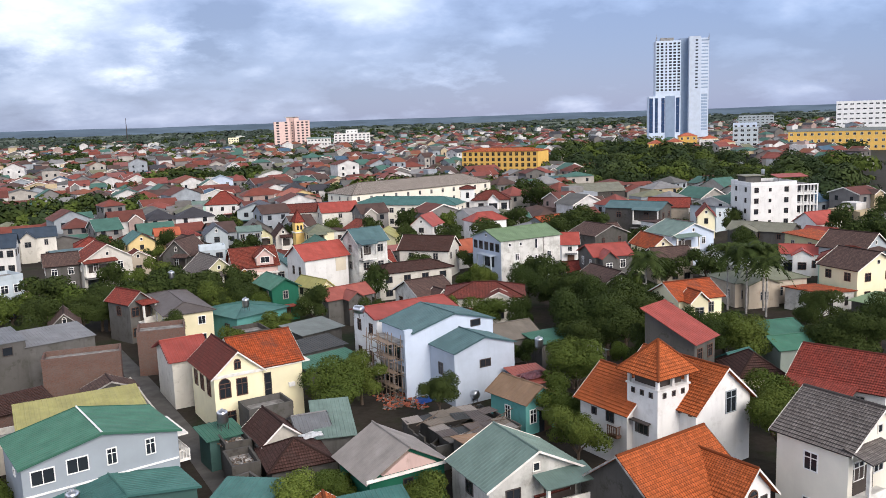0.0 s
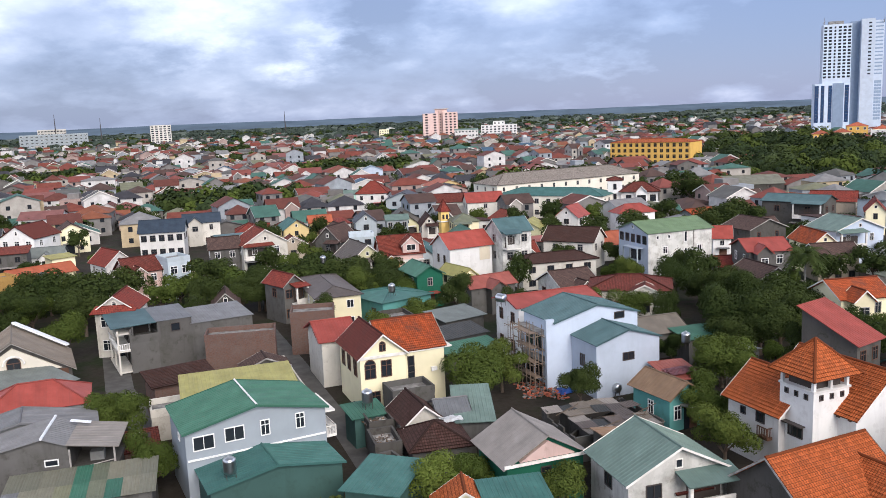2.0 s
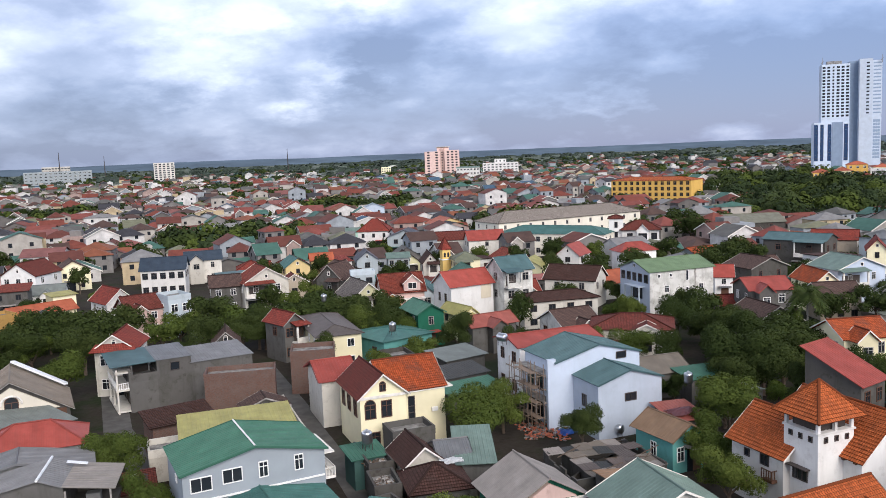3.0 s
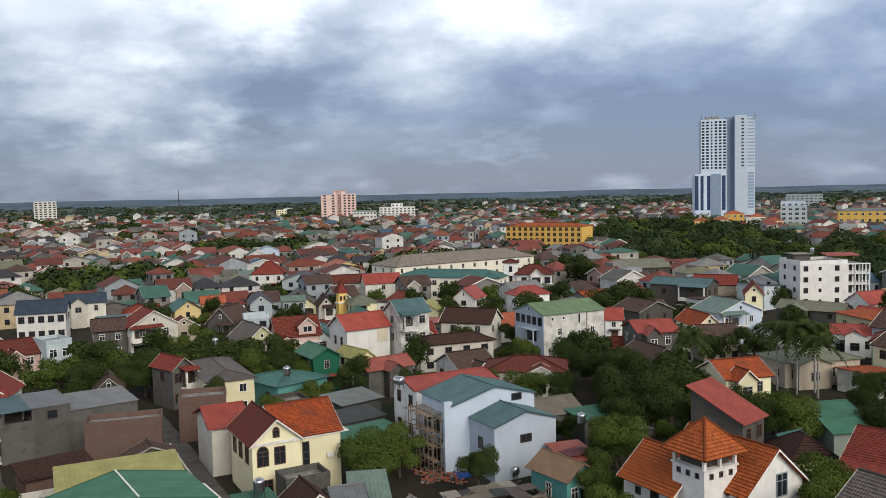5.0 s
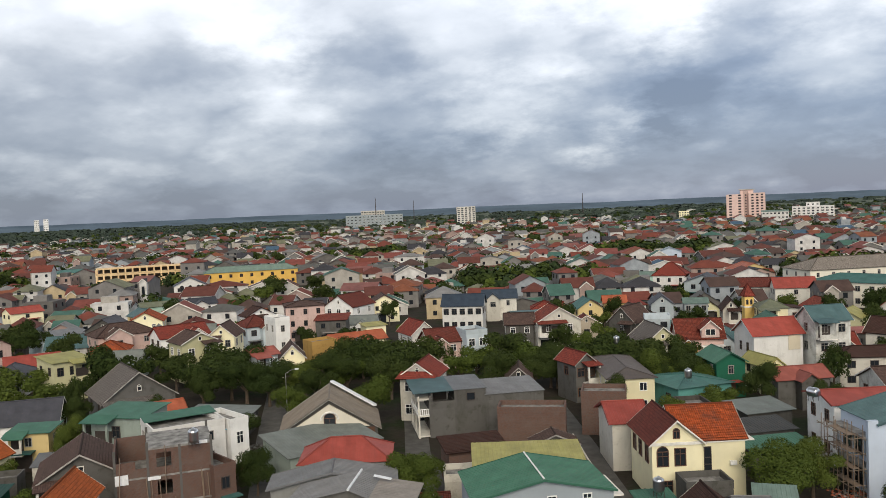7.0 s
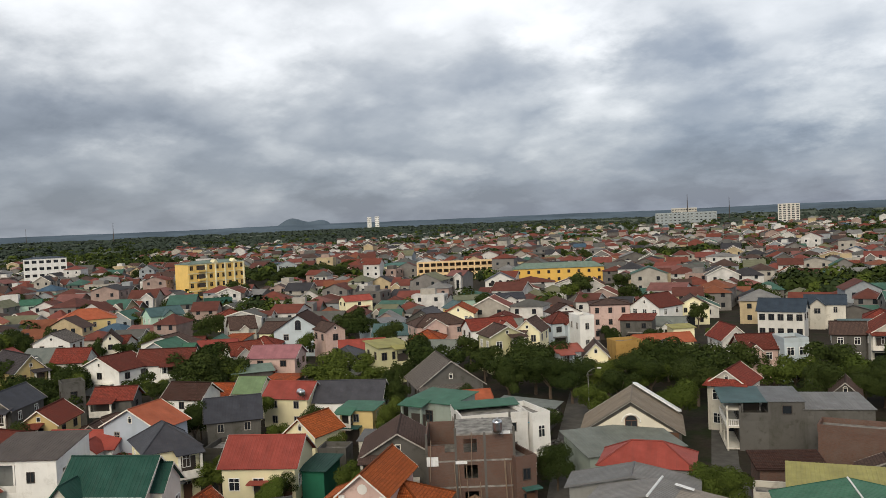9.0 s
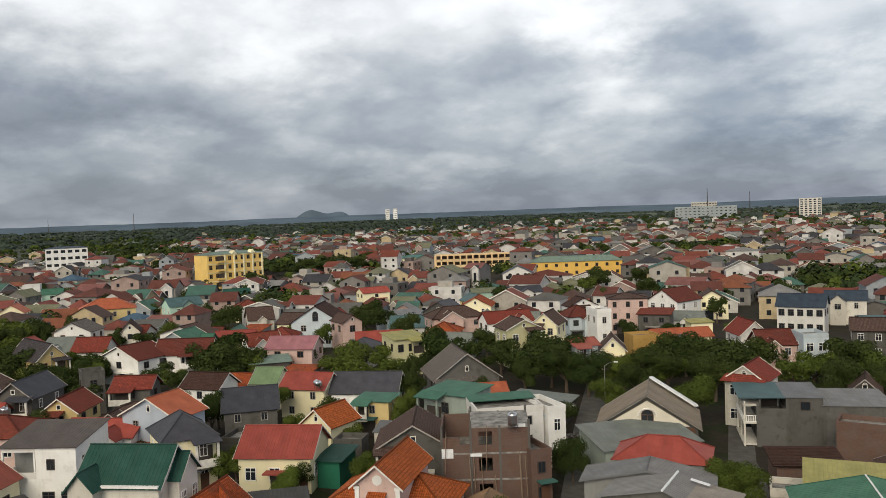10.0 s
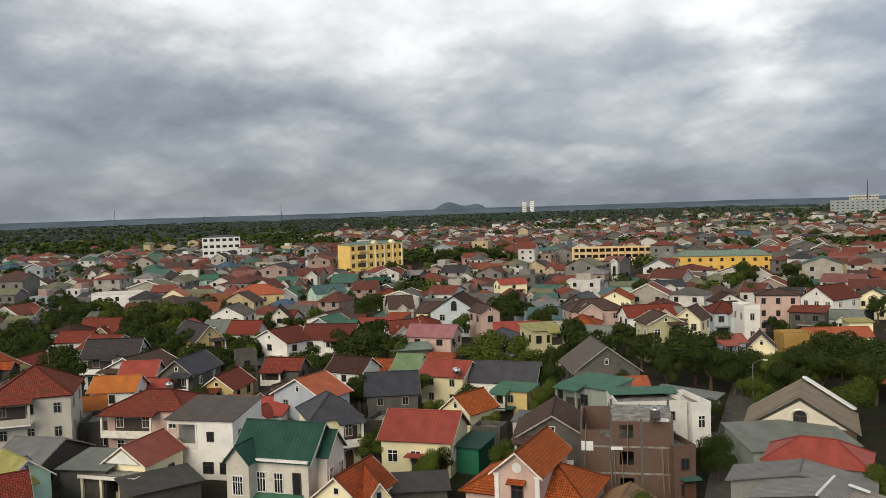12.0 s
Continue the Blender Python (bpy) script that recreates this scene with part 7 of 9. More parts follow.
def tree(x, y, h, r, leaf="leaf_dark", k=None, label=""):
    """h: the whole height, r: half the crown's width."""
    k = int(abs(x * 7 + y * 13)) % 7 if k is None else k
    words = {"leaf_dark": "dark green", "leaf_mid": "mid-green", "leaf_light": "yellowish green"}[leaf]
    size = "large" if h > 8.5 else ("small" if h < 5.5 else "broad")
    T = root("tree", x, y, (x * 37 + y * 11) % 360, label or f"{size} leafy tree with {words} crown among houses", "tree", group="town trees")
    T.scale = (r / 0.52, r / 0.52, h / 1.02)
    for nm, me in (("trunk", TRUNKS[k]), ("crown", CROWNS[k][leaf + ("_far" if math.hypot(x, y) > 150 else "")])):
        o = new(nm, me)
        o.parent = T
    TREES.append((x, y, r))
    PLACED.append((x, y, r * 0.8))
    return T


tree(-41.1, 139.6, 8, 4.2, "leaf_dark")
tree(-38.7, 146.4, 8, 4.6, "leaf_mid")
tree(-33.7, 144.2, 8, 4.4, "leaf_dark")
tree(-30.3, 144.3, 7, 4, "leaf_mid")
tree(-27.2, 150.3, 8.5, 4.8, "leaf_dark")
tree(-22.7, 150.6, 9, 5, "leaf_dark")
tree(-18.5, 150.6, 8.5, 4.6, "leaf_dark")
tree(-14.2, 143.5, 7.5, 4.2, "leaf_mid")
tree(-10.1, 144.3, 8, 4.4, "leaf_dark")
tree(-8.5, 142.5, 6, 3.4, "leaf_mid")
tree(-104.7, 114.9, 11, 5.2, "leaf_dark")
tree(-142.3, 90.7, 8, 5, "leaf_dark")
tree(-144.5, 99.1, 7, 4.2, "leaf_dark")
tree(-145.0, 81.6, 5, 3, "leaf_mid")
tree(-237.8, 70.6, 8, 4.5, "leaf_mid")
tree(-235.0, 77.5, 8, 4.5, "leaf_dark")
tree(-208.0, 75.5, 8, 5, "leaf_mid")
tree(-230.4, 58.3, 8, 4.5, "leaf_dark")
tree(-306.6, 74.4, 8, 5, "leaf_dark")
tree(-286.4, 58.5, 7, 4, "leaf_dark")
tree(-116.4, 111.6, 6, 4, "leaf_mid")
tree(-118.2, 105.8, 6, 4, "leaf_mid")
tree(-109.8, 117.2, 6, 3.6, "leaf_dark")
tree(-34.7, 83.0, 7, 3.2, "leaf_mid")
tree(-28.1, 72.1, 6, 2.5, "leaf_mid")
tree(3.0, 92.0, 7, 4.2, "leaf_mid")
tree(5.8, 95.8, 6, 3.2, "leaf_mid")
tree(13.9, 88.1, 6, 2.4, "leaf_dark")
tree(31.6, 94.6, 7, 4, "leaf_mid")
tree(25.3, 81.6, 6, 3, "leaf_mid")
tree(24.3, 71.8, 6, 3, "leaf_mid")
tree(-1.5, 66.6, 5, 3, "leaf_light")
tree(1.4, 67.7, 4.5, 2.4, "leaf_mid")
tree(8.1, 64.0, 5, 2.8, "leaf_mid")
tree(37.9, 110.4, 9, 5, "leaf_dark")
tree(40.7, 106.7, 9, 5, "leaf_dark")
tree(49.6, 117.3, 9, 5, "leaf_dark")
tree(42.3, 129.8, 8, 4, "leaf_dark")
tree(38.6, 139.1, 8, 4, "leaf_dark")
tree(27.5, 123.7, 6, 4, "leaf_mid")
tree(30.3, 150.0, 6, 3, "leaf_mid")
tree(-25.8, 159.1, 8, 4.5, "leaf_dark")
tree(-18.3, 150.6, 8, 5, "leaf_dark")
tree(-11.6, 159.5, 7, 4, "leaf_dark")
tree(-32.5, 144.0, 8, 4.5, "leaf_dark")
tree(-44.1, 153.7, 9, 5, "leaf_dark")
tree(-36.0, 141.8, 7, 4, "leaf_dark")
tree(-48.6, 147.6, 7, 4, "leaf_mid")
tree(-50.4, 143.6, 6, 3.5, "leaf_mid")
tree(-61.2, 143.5, 8, 5, "leaf_dark")
tree(-59.9, 153.4, 8, 4, "leaf_dark")
tree(-68.7, 130.5, 8, 5, "leaf_dark")
tree(-71.8, 146.9, 7, 4, "leaf_dark")
tree(79.7, 267.3, 11, 7, "leaf_dark")
tree(80.8, 294.4, 11, 7, "leaf_dark")
tree(71.0, 209.4, 10, 6, "leaf_dark")
tree(62.0, 198.8, 9, 5, "leaf_dark")
tree(35.9, 196.8, 8, 4, "leaf_dark")
tree(71.6, 199.1, 9, 5, "leaf_dark")
tree(-5.2, 128.0, 5, 3, "leaf_mid")
tree(57.8, 221.8, 9, 5, "leaf_dark")
tree(47.4, 206.0, 8, 5, "leaf_dark")
tree(54.8, 100.9, 7, 4, "leaf_mid")
tree(56.7, 97.2, 7, 4, "leaf_mid")
tree(46.2, 74.8, 7, 3.5, "leaf_mid")
tree(42.8, 68.3, 7, 3.5, "leaf_mid")
tree(30.3, 89.6, 7, 4, "leaf_mid")
tree(68.5, 91.1, 8, 4, "leaf_dark")
tree(76.1, 98.0, 8, 4, "leaf_dark")
tree(70.6, 98.4, 6, 3, "leaf_mid")
tree(81.6, 138.1, 6, 4, "leaf_dark")
tree(75.7, 146.0, 7, 4, "leaf_dark")
tree(127.4, 165.0, 10, 5, "leaf_dark")
tree(121.0, 162.8, 9, 5, "leaf_dark")
tree(-83.2, 123.6, 8, 5, "leaf_dark")
tree(-82.0, 130.5, 6.5, 4.4, "leaf_dark")
tree(-62.5, 138.5, 8, 4.6, "leaf_dark")
tree(-102.5, 117.0, 9, 4, "leaf_dark")
tree(-90.2, 120.8, 8, 5, "leaf_dark")
tree(-87.6, 125.4, 8, 5, "leaf_dark")
tree(-103.2, 130.2, 7, 4, "leaf_dark")
tree(-77.9, 122.4, 7, 4.5, "leaf_dark")
tree(-74.5, 128.8, 7, 4, "leaf_mid")
tree(-73.9, 138.8, 8, 4, "leaf_dark")
tree(-73.7, 150.6, 8, 4.5, "leaf_dark")
tree(-66.1, 149.3, 8, 5, "leaf_dark")
tree(-68.8, 114.1, 6, 3.5, "leaf_mid")
tree(-54.8, 82.4, 6, 2.5, "leaf_dark")
tree(-191.5, 70.6, 8, 5, "leaf_dark")
tree(-163.3, 56.5, 8, 5, "leaf_dark")
tree(-171.0, 50.1, 7, 4, "leaf_dark")
tree(-162.9, 65.6, 7, 4.5, "leaf_dark")
tree(-165.6, 76.8, 7, 4, "leaf_dark")
tree(-238.3, 95.0, 8, 5, "leaf_dark")
tree(-253.7, 83.6, 8, 5, "leaf_dark")
tree(-151.8, 98.2, 9, 5, "leaf_dark")
tree(-155.8, 94.9, 8, 4, "leaf_dark")
tree(-127.5, 75.0, 6, 3, "leaf_mid")
tree(-113.8, 72.0, 6, 3, "leaf_dark")
tree(-129.3, 114.3, 7, 4.5, "leaf_mid")
tree(-125.5, 120.4, 7, 4.5, "leaf_mid")
tree(-126.0, 106.7, 6, 4, "leaf_mid")
tree(-141.5, 111.9, 6, 3.5, "leaf_dark")
tree(-87.5, 57.6, 5, 3, "leaf_mid")
tree(-78.7, 60.2, 4, 2, "leaf_dark")
tree(-88.0, 76.2, 4, 2.4, "leaf_mid")
tree(-215.3, 45.3, 8, 5, "leaf_dark")
tree(-175.4, 41.7, 8, 5, "leaf_dark")
tree(-200.3, 37.5, 8, 5, "leaf_dark")
tree(-281.9, 71.5, 8, 5, "leaf_dark")
tree(-83.4, 98.8, 5, 3, "leaf_dark")
tree(-123.4, 131.9, 8, 4, "leaf_dark")
tree(-321.7, 225.7, 9, 6, "leaf_dark")
tree(-355.3, 316.4, 10, 7, "leaf_dark")
tree(-363.6, 302.4, 10, 7, "leaf_dark")
tree(-364.0, 286.3, 10, 7, "leaf_dark")
tree(-175.5, 284.4, 9, 5, "leaf_dark")
tree(-161.6, 291.8, 9, 5, "leaf_dark")
tree(-291.5, 564.5, 11, 7, "leaf_dark")
tree(-225.1, 81.7, 8, 5, "leaf_dark")
tree(-187.0, 63.7, 8, 5, "leaf_dark")
tree(-180.1, 69.5, 8, 5, "leaf_dark")
tree(-150.5, 64.4, 7, 4, "leaf_dark")
tree(-204.1, 63.6, 8, 4.5, "leaf_dark")
tree(-233.2, 54.7, 8, 5, "leaf_dark")
tree(-150.3, 57.1, 7, 4, "leaf_dark")
tree(-143.3, 64.0, 6, 3.5, "leaf_dark")
tree(-236.2, 45.9, 8, 5, "leaf_dark")
tree(-148.6, 81.0, 6, 3.5, "leaf_dark")
tree(-116.8, 142.6, 7, 4, "leaf_dark")
tree(-98.8, 137.8, 8, 5, "leaf_dark")
tree(-92.9, 138.4, 8, 5, "leaf_dark")
tree(-69.3, 123.9, 7, 4, "leaf_dark")
tree(-67.7, 131.6, 7, 4, "leaf_mid")
tree(-236.5, 196.1, 7, 4, "leaf_dark")
tree(-293.4, 174.6, 7, 4, "leaf_dark")
tree(-29.9, 148.6, 8, 4.5, "leaf_dark")
tree(-14.6, 143.6, 7, 4, "leaf_dark")
tree(-58.8, 130.9, 8, 4.5, "leaf_dark")
tree(-77.6, 152.6, 8, 4.5, "leaf_dark")
tree(45.0, 120.0, 9, 5, "leaf_dark")
tree(42.6, 104.9, 9, 5, "leaf_dark")
tree(44.1, 144.3, 8, 4, "leaf_dark")
tree(37.1, 104.7, 7, 4, "leaf_dark")
tree(42.6, 111.6, 9, 5, "leaf_dark")
tree(66.4, 143.2, 7, 4, "leaf_dark")
tree(65.4, 94.5, 7, 4, "leaf_dark")
tree(67.0, 91.1, 7, 4, "leaf_dark")
tree(75.7, 110.9, 6, 3.5, "leaf_dark")
tree(-259.7, 62.6, 8, 4.5, "leaf_dark")
tree(-264.6, 70.3, 8, 5, "leaf_dark")
tree(-266.5, 77.5, 8, 5, "leaf_mid")
tree(-242.0, 76.2, 8, 4.5, "leaf_mid")
tree(-244.2, 82.4, 8, 5, "leaf_dark")
tree(-237.4, 86.3, 9, 5, "leaf_mid")
tree(-228.1, 86.8, 8, 4.5, "leaf_mid")
tree(-201.6, 70.8, 7, 3.6, "leaf_dark")
tree(-176.8, 62.5, 7, 3.5, "leaf_dark")
tree(-295.0, 61.9, 8, 4.5, "leaf_dark")
tree(-301.1, 58.1, 7, 4, "leaf_dark")
tree(-204.8, 38.4, 7, 4.5, "leaf_dark")
tree(-196.2, 41.1, 7, 4, "leaf_dark")
tree(-168.0, 64.0, 6, 3.2, "leaf_mid")
tree(-163.7, 67.7, 6, 3, "leaf_mid")
tree(-164.0, 71.0, 6, 3, "leaf_dark")
tree(-165.7, 76.8, 6, 3.2, "leaf_dark")
tree(-149.4, 92.4, 8, 4.2, "leaf_dark")
tree(-143.6, 94.2, 9, 4.6, "leaf_dark")
tree(-141.8, 97.2, 7, 3.4, "leaf_mid")
tree(-183.5, 169.6, 8, 4, "leaf_dark")
tree(-164.8, 157.4, 8, 4, "leaf_dark")
tree(-140.4, 259.8, 8, 4.5, "leaf_dark")
tree(-169.5, 273.2, 9, 5, "leaf_dark")
tree(-163.6, 258.0, 8, 4, "leaf_mid")
tree(-247.5, 482.5, 10, 6, "leaf_dark")
tree(-234.1, 447.0, 9, 5, "leaf_dark")
tree(-318.9, 495.8, 9, 5.5, "leaf_dark")
tree(-287.4, 472.6, 9, 5, "leaf_dark")
tree(-405.5, 332.6, 9, 6, "leaf_dark")
tree(-400.4, 347.0, 9, 6, "leaf_dark")
tree(-406.1, 371.8, 9, 6, "leaf_dark")
tree(-400.7, 387.2, 9, 6, "leaf_dark")
tree(-397.4, 399.8, 8, 5, "leaf_dark")
tree(-500.6, 260.0, 9, 6, "leaf_dark")
tree(-510.5, 282.5, 9, 6, "leaf_dark")
tree(-505.0, 249.9, 8, 5, "leaf_mid")
tree(-418.1, 302.2, 8, 5, "leaf_dark")
tree(-245.2, 343.3, 6, 3.5, "leaf_mid")


# ---- palms ----
def palm(x, y, h, seed):
    T = root("palm_tree", x, y, seed * 40, "tall royal palm with drooping feathery crown", "palm tree", group="palms")
    rng = random.Random(seed)
    bm = bmesh.new()
    add_rod(bm, (0, 0, 0), (0.1, 0.05, h * 0.5), 0.18, 9, 0.15)
    add_rod(bm, (0.1, 0.05, h * 0.5), (0.12, 0.1, h), 0.15, 9, 0.09)
    part("trunk", bm, "oldtrim", T)
    for k in range(40):
        a = k * 2.4 + rng.uniform(-0.2, 0.2)
        up = rng.uniform(0.2, 1.3)
        ln = rng.uniform(3.0, 4.2)
        vs, fs = [], []
        prev = None
        d = Vector((math.cos(a), math.sin(a), 0))
        side = Vector((-math.sin(a), math.cos(a), 0))
        pts = [Vector((0.12, 0.1, h)) + d * ln * t * (0.9 if up > 0.5 else 1.0) + Vector((0, 0, ln * (up * t - 1.15 * t * t))) for t in [i / 11 for i in range(12)]]
        for i in range(1, 12):
            wl = 1.0 * math.sin(math.pi * min(1, i / 11 * 0.9 + 0.08)) + 0.08
            for sg in (-1, 1):
                b = len(vs)
                q = pts[i]
                vs += [q, pts[i - 1], q + side * sg * wl + d * 0.25 + Vector((0, 0, -0.35 * wl))]
                fs.append((b, b + 1, b + 2))
        o = new("frond", mesh_of("frond", vs, fs, "leaf_dark"))
        o.parent = T
    PLACED.append((x, y, 2))


for i, (x, y, h) in enumerate(((70.9, 123.1, 10.5), (69.3, 126.2, 10.0), (74.4, 123.8, 10.2), (54.9, 126.0, 9.5), (72.6, 120.0, 9.0))):
    palm(x, y, h, i + 1)

def conifer(x, y, h):
    T = root("conifer_tree", x, y, 20, "slim dark green conifer with tiered branches", "tree", group="town trees")
    bm = bmesh.new()
    add_rod(bm, (0, 0, 0), (0, 0, h), 0.11, 7, 0.02)
    part("trunk", bm, "bark", T)
    rng = random.Random(3)
    vs, fs = [], []
    for k in range(13):
        z = h * (0.22 + 0.76 * k / 13)
        ln = 1.5 * (1 - (z / h) ** 1.6) + 0.15
        for j in range(9):
            a = j * math.tau / 9 + k * 0.5 + rng.uniform(-0.15, 0.15)
            d = Vector((math.cos(a), math.sin(a), 0))
            sd = Vector((-math.sin(a), math.cos(a), 0))
            for q in range(5):
                t0, wd = q / 5, 0.24 * (1 - 0.15 * q)
                b0 = Vector((0, 0, z)) + d * ln * t0 + Vector((0, 0, 0.28 * ln * t0 * t0))
                i = len(vs)
                vs += [b0, b0 + d * ln * 0.22 + sd * wd, b0 + d * ln * 0.3 + Vector((0, 0, 0.07)), b0 + d * ln * 0.22 - sd * wd]
                fs += [(i, i + 1, i + 2), (i, i + 2, i + 3)]
    o = new("crown", mesh_of("crown", vs, fs, "leaf_dark"))
    o.parent = T
    PLACED.append((x, y, 1.5))


conifer(-104.1, 72.5, 6.6)

# ---- the town further off ----
def free(x, y, r, k=0.82):
    return all((x - a) ** 2 + (y - b) ** 2 > (k * (r + c)) ** 2 for a, b, c in PLACED)


def in_park(x, y):
    """The wooded park beside the boulevard."""
    r, az = math.hypot(x, y), math.degrees(math.atan2(x, y))
    near = 345 if az < 28 else (290 if az > 33.5 else 345 - (az - 28) * 10)
    far = 470 + 270 * min(1.0, max(0.0, (31 - az) / 9))
    return 18.0 < az < 46 and near < r < far and az > 20 - (r - 345) * 0.012


def in_street(x, y):
    """Lanes that lead away through the houses."""
    for ox, oy, half, turn in ((2.5, 52, 1.2, 112), (-44, 66, 2.0, 120), (-34, 88, 1.6, 112), (30, 160, 3.0, 22)):
        t = radians(turn)
        s = abs(-(x - ox) * math.sin(t) + (y - oy) * math.cos(t))
        if s < half + 3.5 and (x - ox) * math.cos(t) + (y - oy) * math.sin(t) > 0:
            return True
    return False


rng = random.Random(11)
F_WALL = ["white", "white", "offwhite", "cream", "concrete", "paleblue", "offwhite", "beige", "concrete", "oldconcrete", "stained", "bluegrey", "white", "olivecream"]
F_ROOF = ["redtile", "redtile", "redbrown", "redbrown", "brown", "darktile", "darktile", "maroon", "redmetal", "orange", "grey", "greygreen", "greytile", "slate", "slateteal",
          "teal", "brown", "oldtile", "oldtile", "green"]
made = 0
BEYOND = []
cells = []
for i in range(-40, 40):
    for j in range(-5, 40):
        gx, gy = i * 11.5 + (j % 2) * 5, j * 12.5
        x = gx * math.cos(radians(20)) - gy * math.sin(radians(20)) + rng.uniform(-1.5, 1.5)
        y = gx * math.sin(radians(20)) + gy * math.cos(radians(20)) + rng.uniform(-1.5, 1.5)
        cells.append((math.hypot(x, y), x, y))
for dist, x, y in sorted(cells):
    az = math.degrees(math.atan2(-x, y))
    if dist < 100 or dist > 275 or az < -42 or az > 90 or in_park(x, y):
        continue
    w, d = rng.uniform(6.5, 10.5), rng.uniform(8, 12.5)
    turn = 20 + 0.35 * max(0, az - 20) + rng.uniform(-8, 8) + rng.choice((0, 0, 90))
    kind = rng.random()
    if in_street(x, y):
        continue
    if not free(x, y, 0.42 * math.hypot(w, d)):
        if free(x, y, 2.0, 0.75) and rng.random() < 0.8:
            tree(x, y, rng.uniform(4.5, 8), rng.uniform(2.0, 3.2), rng.choice(("leaf_dark", "leaf_dark", "leaf_mid")))
        continue
    if kind < 0.13:
        tree(x, y, rng.uniform(6, 9), rng.uniform(3, 4.6), rng.choice(("leaf_dark", "leaf_dark", "leaf_mid")))
        continue
    if made >= 112:
        BEYOND.append((x, y, turn, w, d))
        continue
    made += 1
    roof = rng.choice(("gx", "gy", "gx", "gy", "gy", "hip", "hip", "shed", "gx"))
    h = rng.choice((3.0, 3.2, 3.4, 3.8, 5.8, 6.2)) if dist > 150 else rng.choice((3.0, 3.3, 3.6))
    top = "concrete" if roof == "flat" else rng.choice(F_ROOF)
    rise = {"gx": 2.2, "gy": 2.2, "hip": 2.0, "shed": 0.6, "flat": 0}[roof] * rng.uniform(0.8, 1.25)
    house(x, y, turn, w, d, h, roof, rise, rng.choice(F_WALL if dist > 150 else ("concrete", "oldconcrete", "offwhite", "stained")), top, win=2, near=False, faces="fl" if az < 30 else "fr")


for q in ((11, 96, 4.2), (8, 88, 2.5), (13.4, 85, 3)):
    PLACED.append(q)


# sheds and yards crammed between the nearest houses
rng = random.Random(31)
for k in range(700):
    az, dist = rng.uniform(-34, 84), rng.uniform(50, 125)
    x, y = polar(az, dist)
    w, d = rng.uniform(3.2, 5.5), rng.uniform(4, 6.5)
    if in_street(x, y) or not free(x, y, 0.5 * math.hypot(w, d), 0.8):
        continue
    if rng.random() < 0.3:
        tree(x, y, rng.uniform(3.5, 6), rng.uniform(1.8, 2.8), rng.choice(("leaf_mid", "leaf_mid", "leaf_dark", "leaf_light")))
        continue
    roof = rng.choice(("shed", "shed", "gx", "flat"))
    top = "concrete" if roof == "flat" else rng.choice(("darktile", "brown", "grey", "darkmetal", "greygreen", "redbrown", "teal", "rust", "maroon"))
    S = house(x, y, 22 + 0.3 * max(0, az - 20) + rng.choice((0, 90)), w, d, rng.uniform(2.5, 3.2), roof, 0.6 if roof == "shed" else 1.2, rng.choice(("oldconcrete", "concrete", "brick", "offwhite", "concrete")), top, win=0, over=0.25, near=True, name="shed")
    if roof == "shed":
        # planks and odd sheets laid on the roofing
        zr = max((v[2] for o in S.children if o.name.startswith("wall") for v in o.bound_box), default=3.0) - 0.6
        for _ in range(rng.randint(1, 4)):
            q = rng.uniform(-0.3, 0.3) * d
            bm = bmesh.new()
            if rng.random() < 0.5:
                add_box(bm, -0.9, 0.9, -0.09, 0.09, 0, 0.05)
                o = part("loose_board", bm, "bark", S)
            else:
                add_box(bm, -0.5, 0.5, -0.8, 0.8, 0, 0.025)
                o = part("loose_sheet", bm, rng.choice(("roof_rust", "roof_grey", "white_sheet", "roof_darkmetal")), S)
            o.matrix_local = pose(rng.uniform(-0.25, 0.25) * w, q, zr + 0.6 * (q / max(2.5, d - 0.5) + 0.5) + 0.16, math.degrees(math.atan2(0.6, d - 0.5)), 0, rng.uniform(-25, 25))



# ---- clutter ----
def rubble(x, y, r, n, mats, label, name="rubble_heap", z=0.0, high=0.55):
    rng = random.Random(int(abs(x) * 10))
    bm = bmesh.new()
    for _ in range(n):
        a, q = rng.uniform(0, 6.28), r * math.sqrt(rng.random())
        q *= 0.75 + 0.7 * noise.noise((math.cos(a) * 1.3 + x, math.sin(a) * 1.3, y))
        px, py, pz = q * math.cos(a), q * math.sin(a), max(0.03, high * (1 - q / r) * rng.random())
        s = rng.uniform(0.08, 0.22)
        v0 = len(bm.verts)
        add_box(bm, -s, s, -s * 0.5, s * 0.5, -s * 0.35, s * 0.35, rng.randrange(len(mats)))
        m = pose(px, py, pz, rng.uniform(-30, 30), rng.uniform(-30, 30), rng.uniform(0, 360))
        for v in list(bm.verts)[v0:]:
            v.co = m @ v.co
    o = part(name, bm, list(mats))
    o.location = (x, y, z)
    tagged(o, label, "rubble", kind="stuff")


def tarp(x, y, z, w, d, mat, label, rot=0):
    bm = bmesh.new()
    n = 8
    g = [[bm.verts.new((w * (i / n - 0.5), d * (j / n - 0.5), 0.25 * noise.noise((i * 0.7 + x, j * 0.7 + y, 0)) + 0.25 * math.sin(math.pi * i / n) * math.sin(math.pi * j / n))) for j in range(n + 1)] for i in range(n + 1)]
    for i in range(n):
        for j in range(n):
            bm.faces.new((g[i][j], g[i + 1][j], g[i + 1][j + 1], g[i][j + 1]))
    bmesh.ops.solidify(bm, geom=bm.faces[:], thickness=0.02)
    o = part("tarpaulin", bm, mat)
    o.matrix_world = pose(x, y, z, 0, 0, rot)
    tagged(o, label, "tarpaulin")


